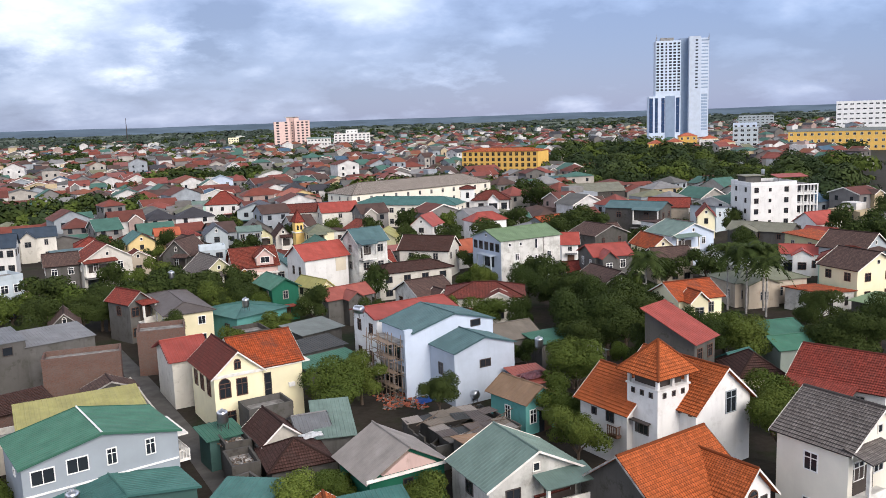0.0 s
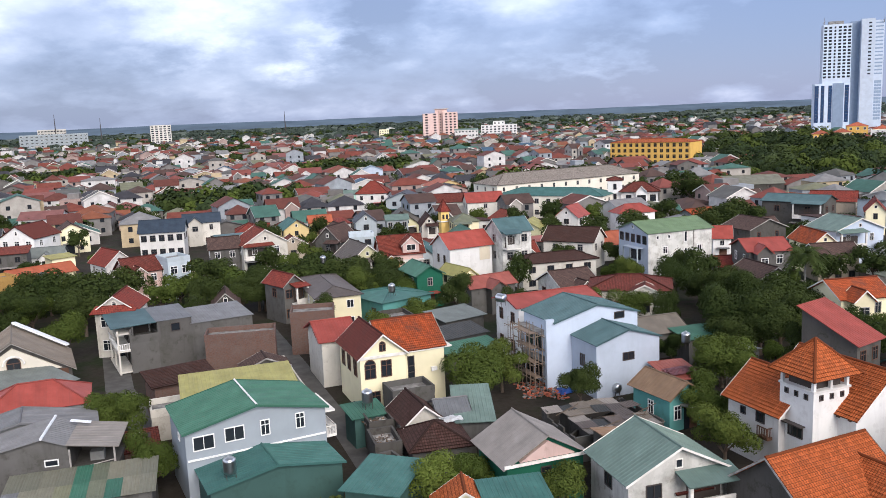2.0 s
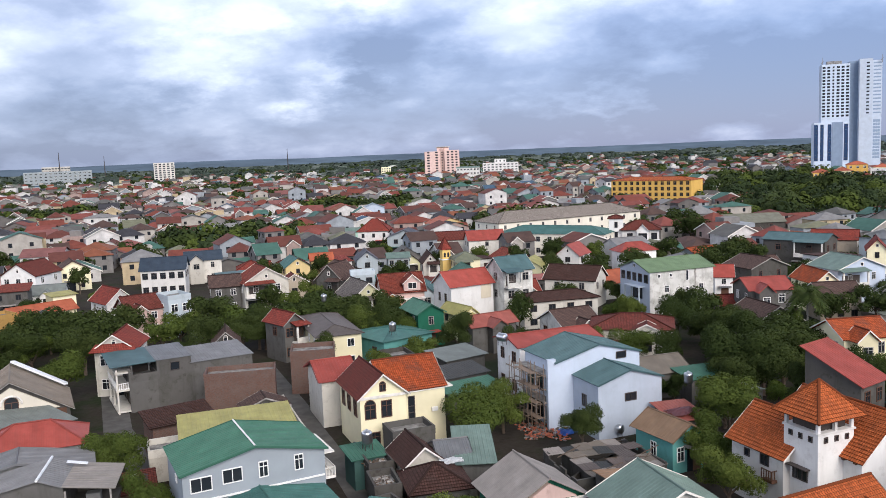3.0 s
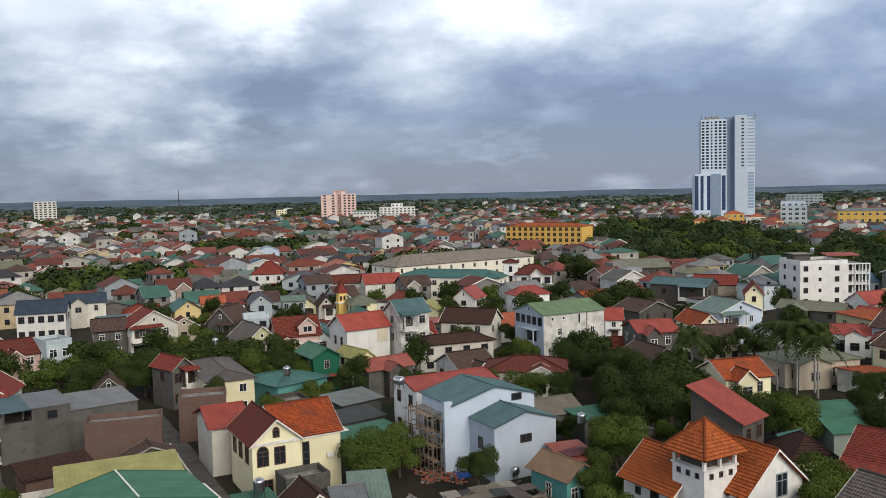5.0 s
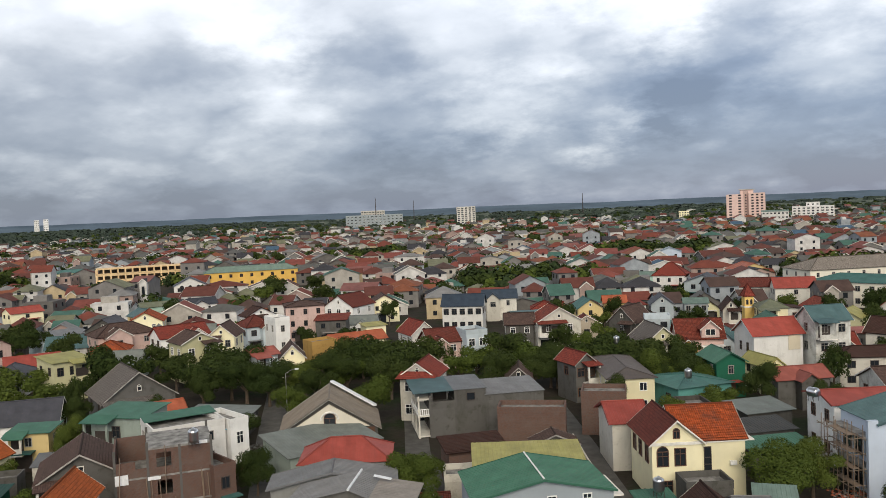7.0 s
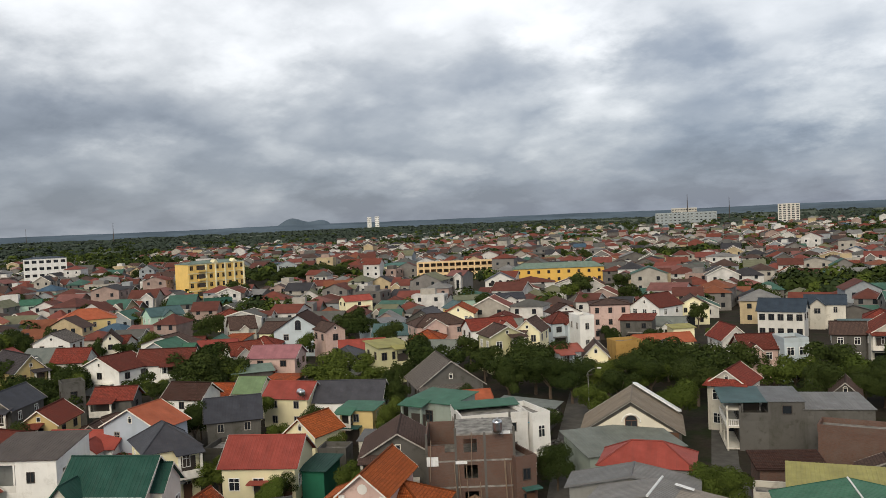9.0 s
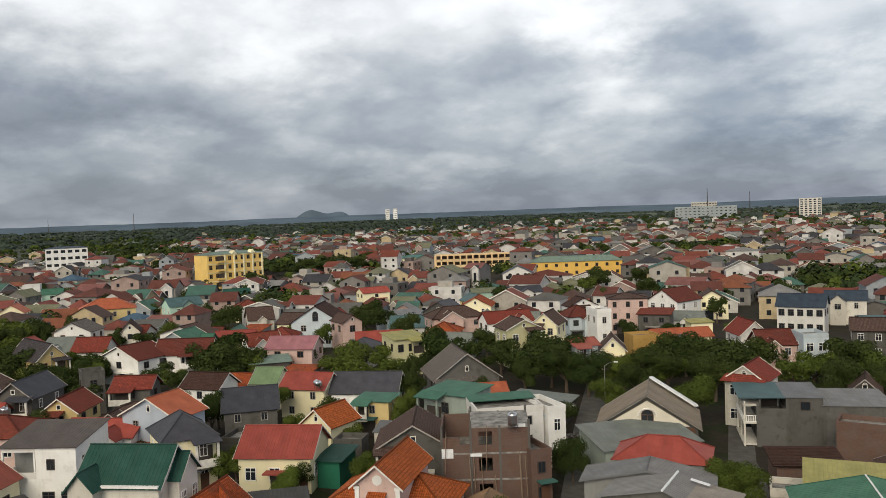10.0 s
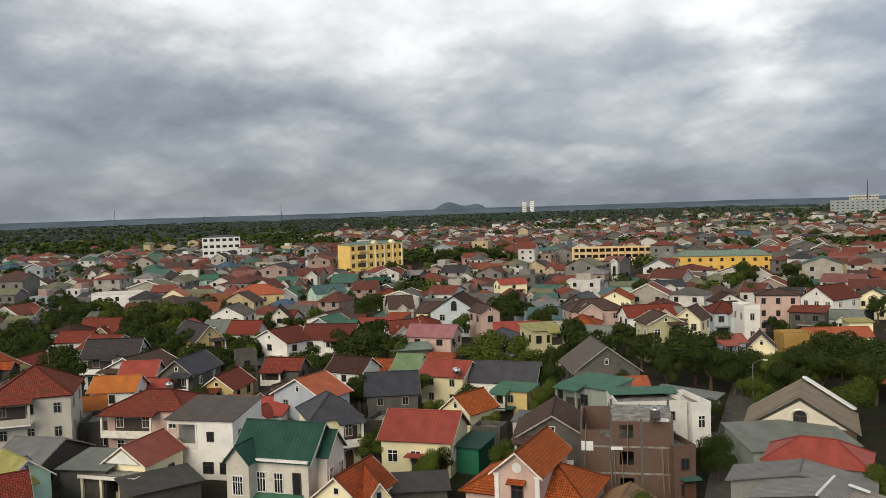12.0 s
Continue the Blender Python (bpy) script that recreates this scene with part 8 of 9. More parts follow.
rubble(10.6, 95.4, 3.6, 420, ("brick_red", "brick_red", "brick", "roof_concrete"), "heap of broken red bricks beside scaffolding")
rubble(18.1, 90.2, 2.6, 160, ("roof_concrete", "concrete", "bark"), "heap of grey rubble and boards on a ruined plot")
rubble(-7.3, 79.0, 2.0, 120, ("roof_concrete", "bark", "white_sheet"), "loose boards and scrap by the alley")
rubble(-66.4, 100.0, 1.6, 90, ("brick", "roof_concrete"), "bricks and scrap in a back yard")
for x, y, z, r in ((-8.2, 80.6, 2.76, 1.2), (-6.8, 75.6, 2.76, 1.2), (-6.0, 69.4, 2.76, 1.1)):
    rubble(x, y, r, 90, ("roof_concrete", "bark", "brick", "oldtrim", "roof_rust"), "scrap, boards and pots on a flat roof", z=z, high=0.3)
rubble(13.4, 84.6, 2.4, 200, ("roof_concrete", "bark", "concrete", "oldtrim"), "grey rubble and boards in a ruined plot")
tarp(13.2, 95.0, 0.15, 2.4, 2.0, "blue_tarp", "crumpled blue plastic tarpaulin on the ground", 30)
tarp(25.5, 90.5, 3.6, 3.4, 2.4, "roof_pinkroof", "pink plastic sheet over a shed", 20)
tarp(-0.4, 76.8, 4.1, 2.2, 1.3, "white_sheet", "white plastic sheet on a low roof", 15)
for x, y, z, up in ((-8.9, 82.0, 3.62, True), (-9.1, 129.5, 5, True), (20.0, 94.9, 0, True), (18.7, 93.0, 0, False), (-105.1, 85.0, 5, False), (133.6, 223.9, 13.3, True), (28.9, 99.9, 3.4, True), (6.7, 106.9, 8, False), (-55.7, 72.3, 8.6, True), (-123.0, 43.9, 6, True), (-22.8, 150.1, 6.5, True)):
    water_tank(x, y, z, (x * 7) % 90, up)

plain_mat("car_white", (0.7, 0.7, 0.7), 0.3)
plain_mat("car_dark", (0.05, 0.05, 0.06), 0.3)
plain_mat("car_red", (0.35, 0.04, 0.03), 0.3)


def car(x, y, rot, paint, words):
    C = root("car", x, y, rot, f"{words} saloon car on the boulevard", "car", z=0.04, group="cars on the boulevard")
    bm = bmesh.new()
    extrude(bm, [(-2.1, 0.3), (2.1, 0.3), (2.15, 0.75), (1.2, 0.92), (0.55, 1.42), (-1.0, 1.45), (-1.6, 0.98), (-2.1, 0.9)], "y", -0.85, 0.85)
    part("body", bm, paint, C)
    for sy in (-0.87, 0.87):
        bm = bmesh.new()
        extrude(bm, [(-1.4, 0.95), (0.95, 0.95), (0.5, 1.36), (-0.95, 1.38)], "y", sy - 0.01, sy + 0.01)
        part("side_window", bm, "glass", C)
        for sx in (-1.3, 1.3):
            bm = bmesh.new()
            add_rod(bm, (sx, sy - 0.1, 0.32), (sx, sy + 0.1, 0.32), 0.32, 12)
            part("wheel", bm, "black_plastic", C)


for k, (x, y) in enumerate(((240, 655), (236, 618), (233, 590), (228, 560), (224, 533), (220, 515), (214, 492), (209, 474), (203, 452), (199, 430), (195, 410), (193, 394))):
    car(x + (2.5 if k % 2 else -2.5), y, 78 + (k % 3) * 2, ("car_white", "car_dark", "car_white", "car_red")[k % 4], ("white", "dark", "white", "red")[k % 4])


def street_lamp(x, y, rot, h=8.0):
    T = root("street_lamp", x, y, rot, "slim grey street lamp with a curved arm", "street lamp", group="street lamps")
    bm = bmesh.new()
    add_rod(bm, (0, 0, 0), (0, 0, h), 0.09, 8, 0.05)
    part("pole", bm, "roof_concrete", T)
    bm = bmesh.new()
    pr = Vector((0, 0, h))
    for i in range(1, 7):
        q = Vector((1.6 * i / 6, 0, h + 0.7 * math.sin(math.pi / 2 * i / 6)))
        add_rod(bm, pr, q, 0.04, 6)
        pr = q
    bmesh.ops.remove_doubles(bm, verts=bm.verts[:], dist=0.01)
    part("arm", bm, "roof_concrete", T)
    bm = bmesh.new()
    add_box(bm, 1.5, 2.1, -0.12, 0.12, h + 0.62, h + 0.76)
    part("lamp_head", bm, "white_frame", T)


for x, y in ((-172.5, 71.0), (-174.0, 38.9), (-68.4, 112.3)):
    street_lamp(x, y, 20)


def far_mats():
    for nm, stops in (("far_wall", ((0.0, (0.80, 0.79, 0.77)), (0.25, (0.52, 0.49, 0.44)), (0.40, (0.64, 0.52, 0.33)), (0.48, (0.27, 0.26, 0.25)), (0.68, (0.40, 0.44, 0.48)), (0.80, (0.48, 0.36, 0.32)), (0.88, (0.18, 0.17, 0.16)))),
                      ("far_roof", ((0.0, (0.34, 0.10, 0.07)), (0.14, (0.24, 0.085, 0.065)), (0.28, (0.16, 0.10, 0.085)), (0.40, (0.40, 0.125, 0.10)), (0.50, (0.22, 0.22, 0.21)),
                                    (0.60, (0.09, 0.09, 0.105)), (0.69, (0.12, 0.27, 0.22)), (0.76, (0.42, 0.155, 0.085)), (0.83, (0.33, 0.34, 0.22)), (0.89, (0.42, 0.42, 0.42)), (0.94, (0.42, 0.18, 0.16)), (0.98, (0.12, 0.22, 0.34))))):
        m, nt, b = mat_base(nm, 0.8, 0.25)
        r = nt.nodes.new("ShaderNodeNewGeometry").outputs["Random Per Island"]
        rm = ramp_node(nt, r, [(p, dim(c, 0.5 if nm == 'far_roof' else 0.74)) for p, c in stops])
        rm.color_ramp.interpolation = "CONSTANT"
        co = nt.nodes.new("ShaderNodeTexCoord").outputs["Object"]
        n = noise_node(nt, 0.4, 5, co, 0.65)
        g = ramp_node(nt, n.outputs[0], [(0.3, (0.7, 0.7, 0.7)), (0.7, (1.1, 1.1, 1.1))])
        nt.links.new(mixer(nt, 1.0, rm.outputs[0], g.outputs[0], "MULTIPLY"), b.inputs["Base Color"])
        MATS[nm] = m


far_mats()


class Pile:
    """Vertices and faces of many small far houses or trees, joined."""
    def __init__(self):
        self.v, self.f, self.m = [], [], []

    def quad(self, pts, mi):
        i = len(self.v)
        self.v += pts
        self.f.append(tuple(range(i, i + len(pts))))
        self.m.append(mi)

    def shell(self, pts, faces, mi):
        i = len(self.v)
        self.v += pts
        self.f += [tuple(i + k for k in f) for f in faces]
        self.m += [mi] * len(faces)

    def make(self, name, mats, label, category):
        me = bpy.data.meshes.new(name)
        me.from_pydata(self.v, [], self.f)
        for m in mats:
            me.materials.append(MATS[m])
        me.polygons.foreach_set("material_index", self.m)
        me.update()
        return tagged(new(name, me), label, category, kind="stuff")


def far_house(P, x, y, turn, w, d, h, rise, roof, windows):
    c, s = math.cos(radians(turn)), math.sin(radians(turn))

    def W(a, b, z):
        return (x + a * c - b * s, y + a * s + b * c, z)
    a, b = w / 2, d / 2
    base = [W(-a, -b, 0), W(a, -b, 0), W(a, b, 0), W(-a, b, 0), W(-a, -b, h), W(a, -b, h), W(a, b, h), W(-a, b, h)]
    sides = [(0, 1, 5, 4), (1, 2, 6, 5), (2, 3, 7, 6), (3, 0, 4, 7)]
    if roof == "g":
        P.shell(base + [W(-a, 0, h + rise), W(a, 0, h + rise)], sides + [(5, 6, 9), (7, 4, 8)], 0)
        o, k = 0.5, rise / b * 0.5
        P.shell([W(-a - o, -b - o, h - k + 0.1), W(a + o, -b - o, h - k + 0.1), W(a + o, 0, h + rise + 0.1), W(-a - o, 0, h + rise + 0.1), W(a + o, b + o, h - k + 0.1), W(-a - o, b + o, h - k + 0.1)],
                [(0, 1, 2, 3), (3, 2, 4, 5)], 1)
        if windows and (int(x * 5) + int(y * 11)) % 3 == 0:
            # a smaller gabled wing towards the front
            q, f, k2 = a * 0.42, -b - 1.3, rise * 0.62
            c0 = a * (0.45 if int(x) % 2 else -0.45)
            P.shell([W(c0 - q, f, 0), W(c0 + q, f, 0), W(c0 + q, 0, 0), W(c0 - q, 0, 0), W(c0 - q, f, h), W(c0 + q, f, h), W(c0 + q, 0, h), W(c0 - q, 0, h), W(c0, f, h + k2)], [(0, 1, 5, 4), (1, 2, 6, 5), (3, 0, 4, 7), (4, 5, 8)], 0)
            P.shell([W(c0 - q - 0.4, f - 0.4, h - 0.25), W(c0, f - 0.4, h + k2 + 0.08), W(c0, 0, h + k2 + 0.08), W(c0 - q - 0.4, 0, h - 0.25), W(c0 + q + 0.4, f - 0.4, h - 0.25), W(c0 + q + 0.4, 0, h - 0.25)], [(0, 1, 2, 3), (1, 4, 5, 2)], 1)
            for e in (-1, 1):
                P.quad([W(c0 + e * (q + 0.4), f - 0.43, h - 0.45), W(c0, f - 0.43, h + k2 - 0.14), W(c0, f - 0.43, h + k2 + 0.16), W(c0 + e * (q + 0.4), f - 0.43, h - 0.15)], 3)
            P.quad([W(c0 - 0.55, f - 0.05, h * 0.42), W(c0 + 0.55, f - 0.05, h * 0.42), W(c0 + 0.55, f - 0.05, h * 0.82), W(c0 - 0.55, f - 0.05, h * 0.82)], 2)
        for sx in ((-1, 1) if (int(x * 7) + int(y * 3)) % 5 < 2 else ()):
            q = sx * (a + o + 0.04)
            P.quad([W(q, -b - o, h - k - 0.15), W(q, 0, h + rise - 0.15), W(q, 0, h + rise + 0.2), W(q, -b - o, h - k + 0.2)], 3)
            P.quad([W(q, b + o, h - k - 0.15), W(q, 0, h + rise - 0.15), W(q, 0, h + rise + 0.2), W(q, b + o, h - k + 0.2)], 3)
    elif roof == "h":
        P.shell(base, sides, 0)
        o = 0.5
        q = max(0.0, a - b)
        P.shell([W(-a - o, -b - o, h), W(a + o, -b - o, h), W(a + o, b + o, h), W(-a - o, b + o, h), W(-q, 0, h + rise), W(q + 0.01, 0, h + rise)],
                [(0, 1, 5, 4), (1, 2, 5), (2, 3, 4, 5), (3, 0, 4)], 1)
    else:
        P.shell(base, sides + [(4, 5, 6, 7)], 0)
        P.shell([W(-a * 0.5, -b * 0.4, h), W(a * 0.4, -b * 0.4, h), W(a * 0.4, b * 0.5, h), W(-a * 0.5, b * 0.5, h), W(-a * 0.5, -b * 0.4, h + 2), W(a * 0.4, -b * 0.4, h + 2), W(a * 0.4, b * 0.5, h + 2), W(-a * 0.5, b * 0.5, h + 2)],
                sides + [(4, 5, 6, 7)], 0)
    if windows:
        for z in ((1.8, 5.0, 8.2)[:max(1, round(h / 3.3))]):
            for n in range(2):
                u = -a + w * (n + 0.5) / 2
                P.quad([W(u - 0.6, -b - 0.05, z - 0.7), W(u + 0.6, -b - 0.05, z - 0.7), W(u + 0.6, -b - 0.05, z + 0.7), W(u - 0.6, -b - 0.05, z + 0.7)], 2)
                u = -b + d * (n + 0.5) / 2
                P.quad([W(-a - 0.05, u + 0.6, z - 0.7), W(-a - 0.05, u - 0.6, z - 0.7), W(-a - 0.05, u - 0.6, z + 0.7), W(-a - 0.05, u + 0.6, z + 0.7)], 2)


# ---- landmarks ----
def face_turn(x, y, extra=0.0):
    return math.degrees(math.atan2(y, x)) - 90 + extra


def slab_windows(bm, w, x0, z0, z1, n, rows, y, fw=0.6, fh=0.62):
    """Dark panes in one wall, each its own thin box."""
    for r in range(rows):
        for c in range(n):
            cx = x0 + w * (c + 0.5) / n
            cz = z0 + (z1 - z0) * (r + 0.5) / rows
            a, b = w / n * fw / 2, (z1 - z0) / rows * fh / 2
            add_box(bm, cx - a, cx + a, y - 0.06, y + 0.02, cz - b, cz + b)


def high_rise(x, y, rot):
    T = root("tower_block", x, y, rot, "tall blue-white twin tower block with rows of windows", "tower")
    # slab with windows, narrow recessed core, second shaft with a set-back side, glazed lower storeys
    for nm, x0, x1, y0, y1, z1, mat in (("west_shaft", -25, -2, -9, 9, 97, "towerwhite"), ("core", -2, 5.5, -3, 9, 99, "towercore"),
                                       ("east_shaft", 5.5, 16, -10, 10, 100, "towerwhite"), ("east_side", 16, 24, -6.5, 8, 98.5, "towerwhite"),
                                       ("lower_front", -31, -2, -10, 10, 46, "towerwhite"), ("grey_panel", -16.4, -7.2, -10.3, -9.99, 46, "towercore")):
        box_part(T, nm, x0, x1, y0, y1, 0, z1, mat)
    for i in range(16):
        for c in range(6):
            window(T, -23.1 + c * 3.85, -9.02, 51.5 + i * 2.85, 0, 2.4 if c != 2 else 1.5, 1.7, "towerwhite", bars=1, far=True)
    for i in range(15):
        window(T, 12.3, -10.02, 53 + i * 3.1, 0, 2.4, 1.3, "towerwhite", bars=1, far=True)
        window(T, 20.2, -6.52, 53 + i * 3.1, 0, 6.2, 1.2, "towerwhite", bars=1, glass="pale_glass", far=True)
    for x0, ww in ((-29.2, 3.2), (-24.3, 2.6), (-18.2, 2.8), (-4.7, 3.2)):
        for i in range(13):
            window(T, x0, -10.02, 13 + i * 2.5, 0, ww, 2.3, "dark_frame", bars=2, glass="blue_glass", far=True)
    for i in range(12):
        window(T, 20.2, -6.52, 14 + i * 2.9, 0, 5.6, 2.2, "towerwhite", bars=3, glass="pale_glass", far=True)
    bm = bmesh.new()
    for px in (-24.5, 23.5):
        add_rod(bm, (px, -8, 96), (px, -8, 103), 0.35, 6, 0.1)
        add_rod(bm, (px - 1, -8, 98), (px + 1, -8, 100), 0.2, 5)
    add_box(bm, -20, -8, -4, 4, 97, 100)
    part("roof_plant", bm, "roof_concrete", T)
    PLACED.append((x, y, 34))


high_rise(366.4, 758, face_turn(362, 756, 8))
def pink_tower(x, y, rot):
    T = root("apartment_block", x, y, rot, "tall pink apartment block with dark window columns and stepped roof", "building")
    for nm, x0, x1, y0, y1, z1, mat in (("west_wing", -22, -2.5, -8, 8, 34.5, "pink"), ("core", -2.5, 3, -4.5, 8, 38, "pinkw"), ("east_wing", 3, 22, -9, 8, 35.5, "pink"),
                                       ("roof_house", -6, 9, -3, 5, 39.5, "pink"), ("roof_slab", -8, 11, -4.5, 6, 40.2, "palestone")):
        z0 = {"roof_house": 34.5, "roof_slab": 39.5}.get(nm, 0)
        box_part(T, nm, x0, x1, y0, y1, z0, z1, mat)
    for i in range(10):
        z = 3 + i * 3.35
        for xx in (-17.5, -7.0):
            window(T, xx, -8.02, z, 0, 3.2, 1.7, "pinkw", bars=1, far=True)
        for xx in (7.5, 13.0, 18.2):
            window(T, xx, -9.02, z, 0, 2.6, 1.7, "pinkw", bars=1, far=True)
        window(T, 0.2, -4.52, z, 0, 1.6, 1.4, "pinkw", bars=1, far=True)
        window(T, -22.02, 0, z, -90, 3.0, 1.7, "pinkw", bars=1, far=True)
    PLACED.append((x, y, 24))


pink_tower(-2, 1078, 3)
big_building(29, 1009, 0, 28, 12, 13.5, 3, 7, "white", "long low white block with green trim", top="palegreen", roof="gx", rise=1.5, ww=2.2)
big_building(74, 1092, -4, 46, 14, 16, 5, 9, "white", "wide white five-storey block with small roof house", ww=2.6)
big_building(74, 1094, -4, 15, 9, 20.5, 6, 3, "white", "white stair house on a wide block", ww=2)
big_building(-485, 1455, 20, 34, 16, 33, 9, 5, "palestone", "plain cream apartment tower with balconies", ww=4, wh=2.2)
big_building(-744, 1616, 25, 120, 22, 24, 4, 14, "bluegrey", "long grey institutional building with flat roof", ww=4, wh=2)
big_building(-748, 1618, 25, 50, 18, 33, 6, 9, "palestone", "central raised part of a grey building", ww=4, wh=2)
big_building(392, 550, -36, 74, 12, 14, 3, 16, "yellow", "long yellow three-storey school with grey roof", top="greygreen", roof="hip", rise=2, ww=1.8)
big_building(684, 922, -36, 62, 20, 35, 6, 9, "white", "large white office block with window bands", ww=4, wh=1.6)
big_building(337, 589, -30, 18, 14, 17.5, 5, 4, "paleblue", "white six-storey building with a blue top storey", ww=2.4)
big_building(337, 590, -30, 17, 12, 20.5, 6, 4, "lightblue", "blue rooftop storey of a white building", ww=2)
big_building(760, 1295, -30, 55, 16, 18, 4, 8, "bluegrey", "distant pale grey factory block", ww=4)
big_building(-2886, 2841, 46, 20, 18, 57, 6, 3, "white", "distant white twin tower", ww=4, wh=2.4)
big_building(-2912, 2815, 46, 20, 18, 55, 6, 3, "white", "distant white twin tower, shorter one", ww=4, wh=2.4)
big_building(-566, 246, 66, 26, 12, 18, 4, 6, "white", "white four-storey house with dark balconies and roof", top="navy", roof="hip", rise=1.2, frame_mat="dark_frame", ww=2.6, wh=1.7)
big_building(-413, 327, 52, 12, 10, 8.5, 3, 3, "bluegrey", "blue-grey three-storey house with gable", top="grey", roof="gy", rise=2.5)
big_building(291, 561, -27, 10, 9, 10, 3, 3, "white", "narrow white three-storey shophouse", ww=1.6)
big_building(-96, 1397, 4, 16, 12, 11, 3, 4, "cream", "small cream block far off", ww=2)
for ax, ry, hh, ww in ((-26.2, 700, 12, 14), (-27.6, 720, 9, 12), (-28.6, 660, 8, 12), (-25.4, 690, 8, 12), (-24.2, 640, 9, 11), (-31.5, 620, 7, 14), (-32.6, 700, 8, 12)):
    qx, qy = polar(ax, ry)
    big_building(qx, qy, face_turn(qx, qy, 6), ww, 12, hh, max(2, round(hh / 3.6)), 3, ("cream", "yellow", "pinkw")[int(ry) % 3], "cluster house with orange tiled roof by boulevard", top="orange", roof="hip", rise=2.5)


Y = big_building(-352.0, 232.0, 88, 31, 12, 16.5, 4, 9, "schoolyellow", "yellow four-storey block with a blank end wall and dark balcony openings", top="palegreen", roof="hip", rise=1.2, frame_mat="ochre", ww=1.5, wh=1.9, side=0)
for k in range(4):
    z = 4.12 * k
    # dark panel on the wall, painting the shade of an open balcony
    box_part(Y, "balcony_shade_panel", -9.9, -7.1, -6.16, -6.0, z + 1.2, z + 3.4, "dark_frame")
    box_part(Y, "balcony_front", -10.4, -6.6, -7.2, -6.003, z + 0.35, z + 1.25, "schoolyellow")
    box_part(Y, "floor_band", -15.6, 15.6, -6.25, -6.003, z + 3.75, z + 4.0, "cream")
for k in range(5):
    qx = -6.2 + k * 5.2
    box_part(Y, "pilaster", qx - 0.3, qx + 0.3, -6.5, -6.003, 0, 16.4, "cream")
for qx in (-1.0, 9.4):
    bm = bmesh.new()
    extrude(bm, [(qx - 1.5, 16.5), (qx + 1.5, 16.5), (qx, 18.2)], "y", -6.6, -3.0)
    part("roof_gable", bm, "cream", Y)
big_building(121.5, 480.5, -38, 48, 17, 12.6, 4, 13, "yellow", "yellow four-storey school with orange tiled roof", top="orangetile", roof="hip", rise=1.8, frame_mat="ochre", ww=1.7, wh=1.9, side=0)
H = house(-212.6, 280.8, 37, 13.5, 10, 6.2, "gy", 3.2, "white", "slate", 3, label="white two-storey villa with dark gabled roof")
for xx in (-3.2, 0.0, 3.2):
    window(H, xx, -4.6, 4.8, 0, 1.4, 1.6, "dark_frame", arch=True, far=True)


def unfinished_school(x, y, rot, w=41, d=10, h=9.6):
    """Open concrete frame, three floors, orange-painted."""
    S = root("unfinished_school", x, y, rot, "unfinished three-storey school, open orange-painted concrete frame", "building")
    for k in range(4):
        z = k * h / 3
        bm = bmesh.new()
        add_box(bm, -w / 2, w / 2, -d / 2, d / 2, max(0.0, z - 0.45), z + 0.15)
        part("floor_slab", bm, "ochreframe", S)
    n = 12
    for i in range(n + 1):
        for yy in (-d / 2 + 0.2, d / 2 - 0.2):
            bm = bmesh.new()
            add_box(bm, -0.38, 0.38, -0.3, 0.3, 0, h)
            o = part("column", bm, "ochreframe", S)
            o.location = (-w / 2 + w * i / n, yy, 0)
    for k in range(3):
        bm = bmesh.new()
        add_box(bm, -w / 2, w / 2, -d / 2 - 0.1, -d / 2 + 0.1, k * h / 3 + 0.15, k * h / 3 + 0.95)
        part("balustrade", bm, "ochreframe", S)
        bm = bmesh.new()
        add_box(bm, -w / 2 + 1, w / 2 - 1, 0.5, 0.8, k * h / 3 + 0.15, k * h / 3 + 2.9)
        part("inner_wall", bm, "brick", S)
    PLACED.append((x, y, w / 2))


wall_mat("ochreframe", (0.84, 0.62, 0.36), 0.15)
unfinished_school(-293, 347, 40)


def mountain(az, r, w, h):
    bm = bmesh.new()
    rows = []
    for i in range(25):
        u = i / 24
        hh = h * (math.sin(math.pi * u) ** 0.6) * (0.75 + 0.25 * math.sin(u * 9 + 1))
        x, y = polar(az + (u - 0.5) * w, r)
        x2, y2 = polar(az + (u - 0.5) * w * 1.15, r - 120)
        rows.append((bm.verts.new((x2, y2, 0)), bm.verts.new((x, y, 20 + hh))))
    for a, b in zip(rows, rows[1:]):
        bm.faces.new((a[0], b[0], b[1], a[1]))
    # shares the hills' colour, with the haze already in it
    tagged(part("backdrop_mountain", bm, "backdrop_hills"), "far rocky mountain beyond the plain, blue from painted haze", "mountain", kind="structure")


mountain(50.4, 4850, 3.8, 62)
for az, r, h in ((62.5, 2600, 62), (18.0 - 7.5, 2300, 58), (24.6, 1770, 62), (73, 4300, 80), (67.5, 4200, 70), (22.0, 2500, 60)):
    x, y = polar(az, r)
    M = root("radio_mast", x, y, 0, "thin steel lattice radio mast far off", "mast")
    bm = bmesh.new()
    add_rod(bm, (0, 0, 0), (0, 0, h), 1.6, 4, 0.5)
    part("mast_shaft", bm, "dark_frame", M)


# open ground before the larger buildings
for cx, cy, cr in ((105, 425, 22), (85, 440, 18), (130, 432, 22), (-340, 212, 24), (-350, 240, 16), (-385, 255, 20), (-400, 268, 18), (-525, 230, 20), (-270, 322, 22), (-300, 310, 20), (-215, 300, 22), (-240, 285, 18), (-195, 318, 16), (25, 240, 15)):
    PLACED.append((cx, cy, cr))
P, TP = Pile(), Pile()
rng = random.Random(77)
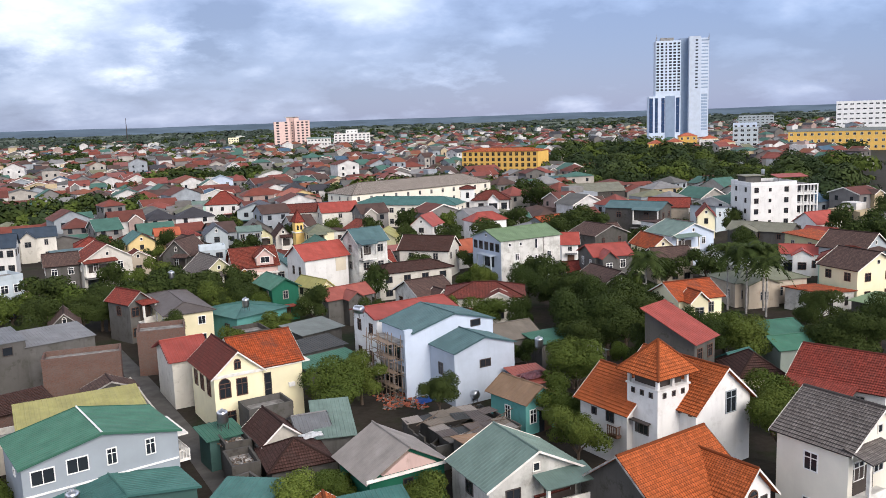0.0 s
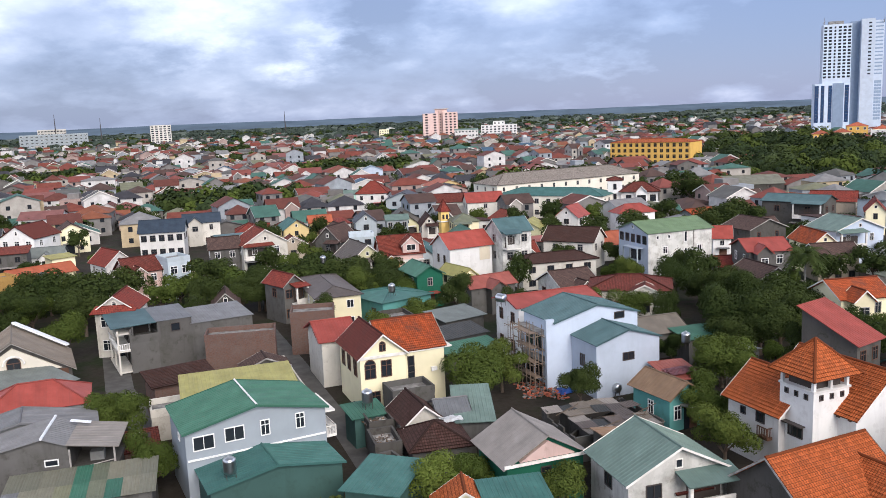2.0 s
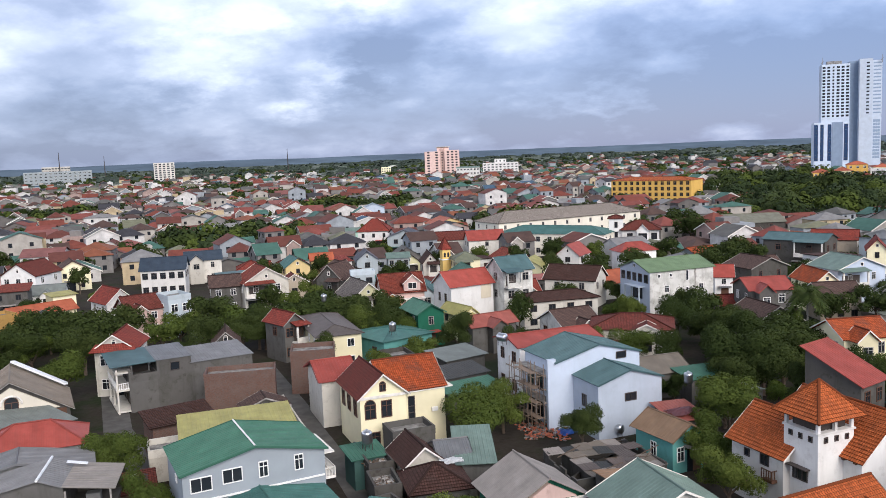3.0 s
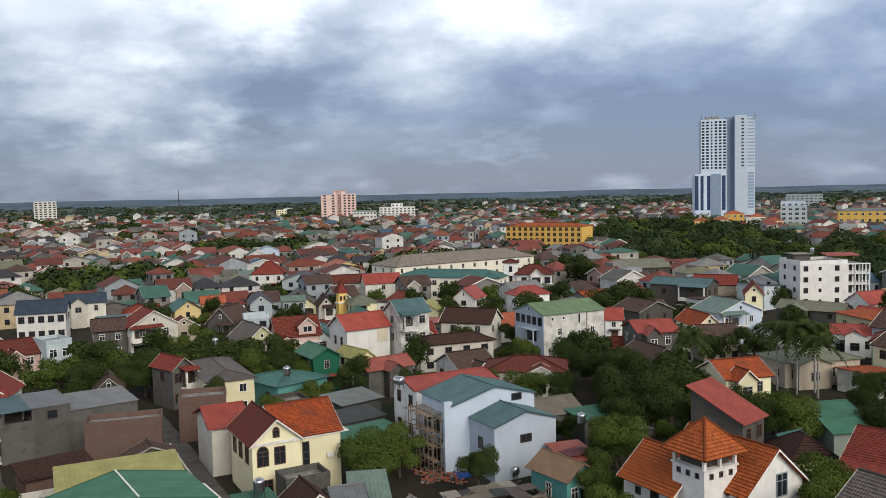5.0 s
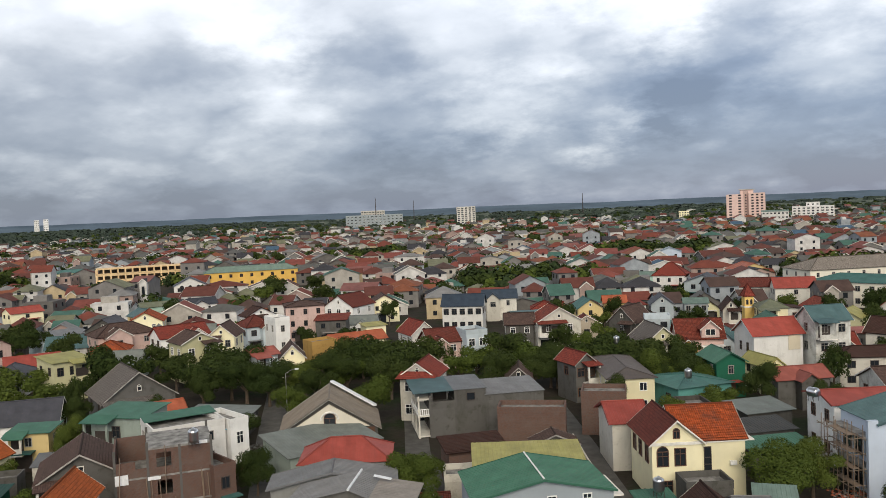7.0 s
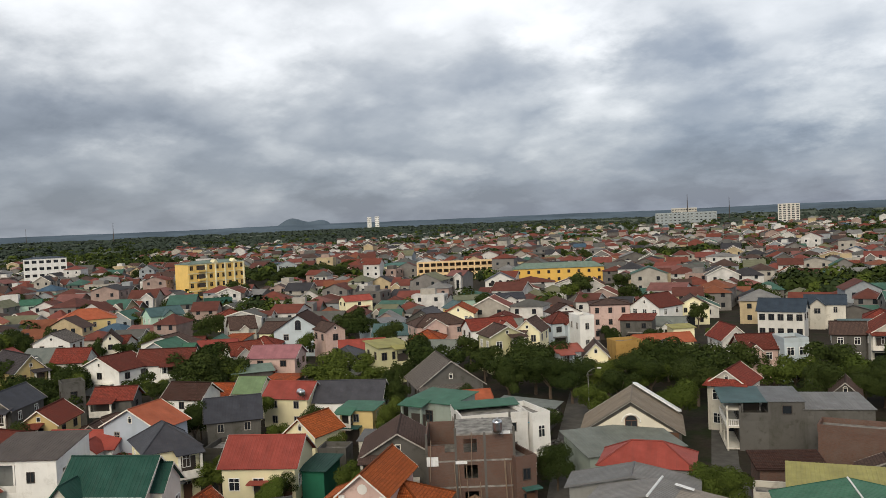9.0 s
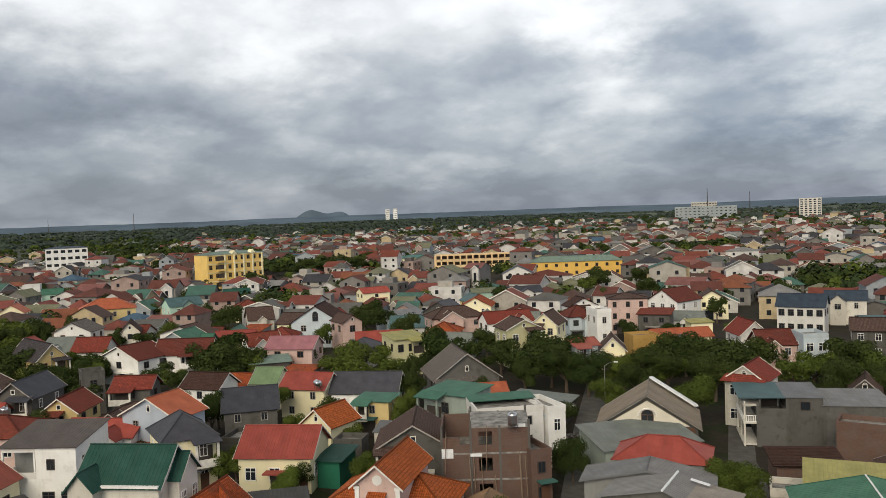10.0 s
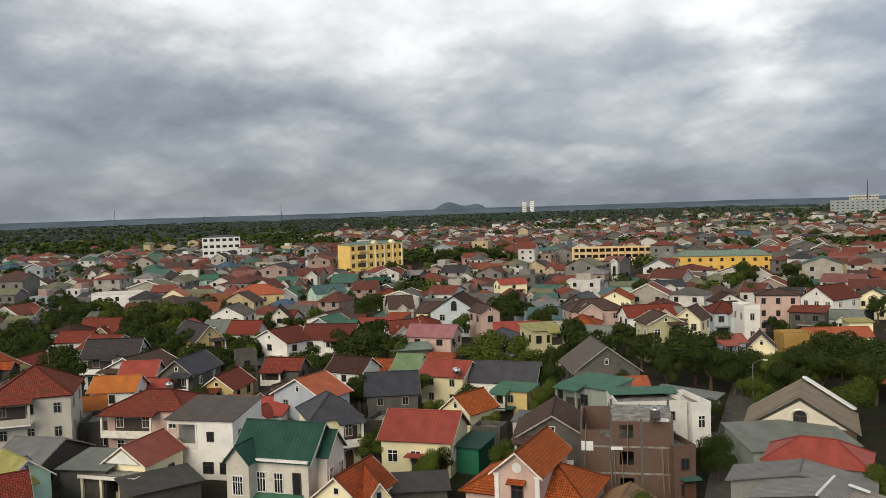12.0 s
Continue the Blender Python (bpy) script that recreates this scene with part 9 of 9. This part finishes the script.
for x, y, turn, w, d in BEYOND:
    far_house(P, x, y, turn, w, d, rng.choice((3.2, 3.4, 3.8, 5.8, 6.4)), rng.uniform(1.7, 3.0), rng.choice("gggghhggghhf"), True)
    PLACED.append((x, y, 6))
n_far = 0


def far_tree(TP, x, y, h, r, rng, n=34, mi=None):
    mi = rng.choice((0, 0, 1)) if mi is None else mi
    ox, oy = rng.uniform(0, 99), rng.uniform(0, 99)
    for _ in range(n):
        u, a = rng.uniform(-0.35, 1), rng.uniform(0, math.tau)
        lump = 1 + 0.45 * noise.noise((math.cos(a) * 1.6 + ox, math.sin(a) * 1.6 + oy, u * 1.8))
        s = math.sqrt(1 - u * u) * rng.uniform(0.85, 1.05) * lump
        p = Vector((x + r * s * math.cos(a), y + r * s * math.sin(a), h * 0.6 + h * 0.4 * u * lump * rng.uniform(0.92, 1.05)))
        e = r * min(0.42, 2.1 / math.sqrt(n)) * rng.uniform(0.7, 1.3)
        nrm = Vector((s * math.cos(a) + rng.gauss(0, 0.16), s * math.sin(a) + rng.gauss(0, 0.16), u + (0.15 if r < 9 else 1.2) + rng.gauss(0, 0.16))).normalized()
        t = nrm.orthogonal().normalized()
        t = Matrix.Rotation(rng.uniform(0, 6.28), 3, nrm) @ t
        b = nrm.cross(t)
        TP.shell([tuple(p - t * e), tuple(p - b * e * 0.8), tuple(p + t * e), tuple(p + b * e * 0.8)], [(0, 1, 2, 3)], mi)


rng = random.Random(23)
r = 255.0
while r < 2500:
    step = 12.5 if r < 700 else (17 if r < 1200 else 30)
    daz = math.degrees(step / r)
    az = -36.0
    while az < 88:
        a2 = az + rng.uniform(-0.3, 0.3) * daz
        rr = r + rng.uniform(-0.35, 0.35) * step
        x, y = polar(a2, rr)
        az += daz
        # the town thins out into fields and woods
        thin = noise.noise((x * 0.0035, y * 0.0035, 7.0))
        edge = 900 if a2 < 35 else (800 if a2 < 60 else 430)
        keep = 0.84 if rr < edge else max(0.0, 0.75 - (rr - edge) / (1500 if a2 < 35 else (1300 if a2 < 60 else 900)) + 0.4 * thin)
        if in_park(x, y):
            grove = noise.noise((x * 0.021, y * 0.021, 3.0))
            for _ in range(3):
                if rng.random() < 0.58 + 0.7 * grove:
                    big = rng.random() ** 1.5
                    tr = 2.4 + 4.2 * big
                    qx, qy = x + rng.uniform(-7, 7), y + rng.uniform(-7, 7)
                    if free(qx, qy, 2):
                        far_tree(TP, qx, qy, (4.0 + 6.5 * big) * (1.05 + 0.5 * grove), tr, rng, int((240 if rr < 500 else 110) * (0.6 + tr / 4)), rng.choice((0, 3, 3, 4, 1) if grove > -0.1 else (4, 1, 3)))
            continue
        if not free(x, y, 6):
            continue
        clump = noise.noise((x * 0.011, y * 0.011, 5.0))
        if clump > 0.34:
            for _ in range(3):
                far_tree(TP, x + rng.uniform(-5, 5), y + rng.uniform(-5, 5), rng.uniform(5, 9.5), rng.uniform(2.6, 4.8), rng, 110 if rr < 450 else (60 if rr < 800 else 30), rng.choice((0, 0, 3, 1)))
            continue
        if rng.random() < keep and n_far < 5200:
            n_far += 1
            w, d = rng.uniform(6.5, 12), rng.uniform(8, 13) * (1.5 if rng.random() < 0.07 else 1)
            h = rng.choice((3.0, 3.2, 3.4, 3.6, 5.6, 6.2, 6.6)) if rng.random() < 0.96 else rng.uniform(8, 11)
            far_house(P, x, y, 20 + rng.uniform(-12, 12) + rng.choice((0, 90)) + 0.4 * max(0, a2 - 20), w, d, h, rng.uniform(1.7, 3.0), rng.choice("gggghhggghhf"), rr < 620)
        if rng.random() < (0.4 if rr < 900 else (0.6 if a2 > 35 or rr < 1200 else 0.22)):
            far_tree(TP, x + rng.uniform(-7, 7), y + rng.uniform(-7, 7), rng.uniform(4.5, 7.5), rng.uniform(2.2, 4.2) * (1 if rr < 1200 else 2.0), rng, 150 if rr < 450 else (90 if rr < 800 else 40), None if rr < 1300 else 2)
    r += step
P.make("distant_houses", ("far_wall", "far_roof", "glass", "trim"), "hundreds of low tiled houses spreading to the horizon", "houses")
# belts of wood between the town and the hills, in the haze-tinted leaf colour
for k in range(4200):
    rr = 1500 + 2900 * rng.random() ** 0.9
    x, y = polar(rng.uniform(-36, 88), rr)
    if noise.noise((x * 0.0016, y * 0.004, 1.3)) > (-0.18 if x < -0.62 * y else 0.16):
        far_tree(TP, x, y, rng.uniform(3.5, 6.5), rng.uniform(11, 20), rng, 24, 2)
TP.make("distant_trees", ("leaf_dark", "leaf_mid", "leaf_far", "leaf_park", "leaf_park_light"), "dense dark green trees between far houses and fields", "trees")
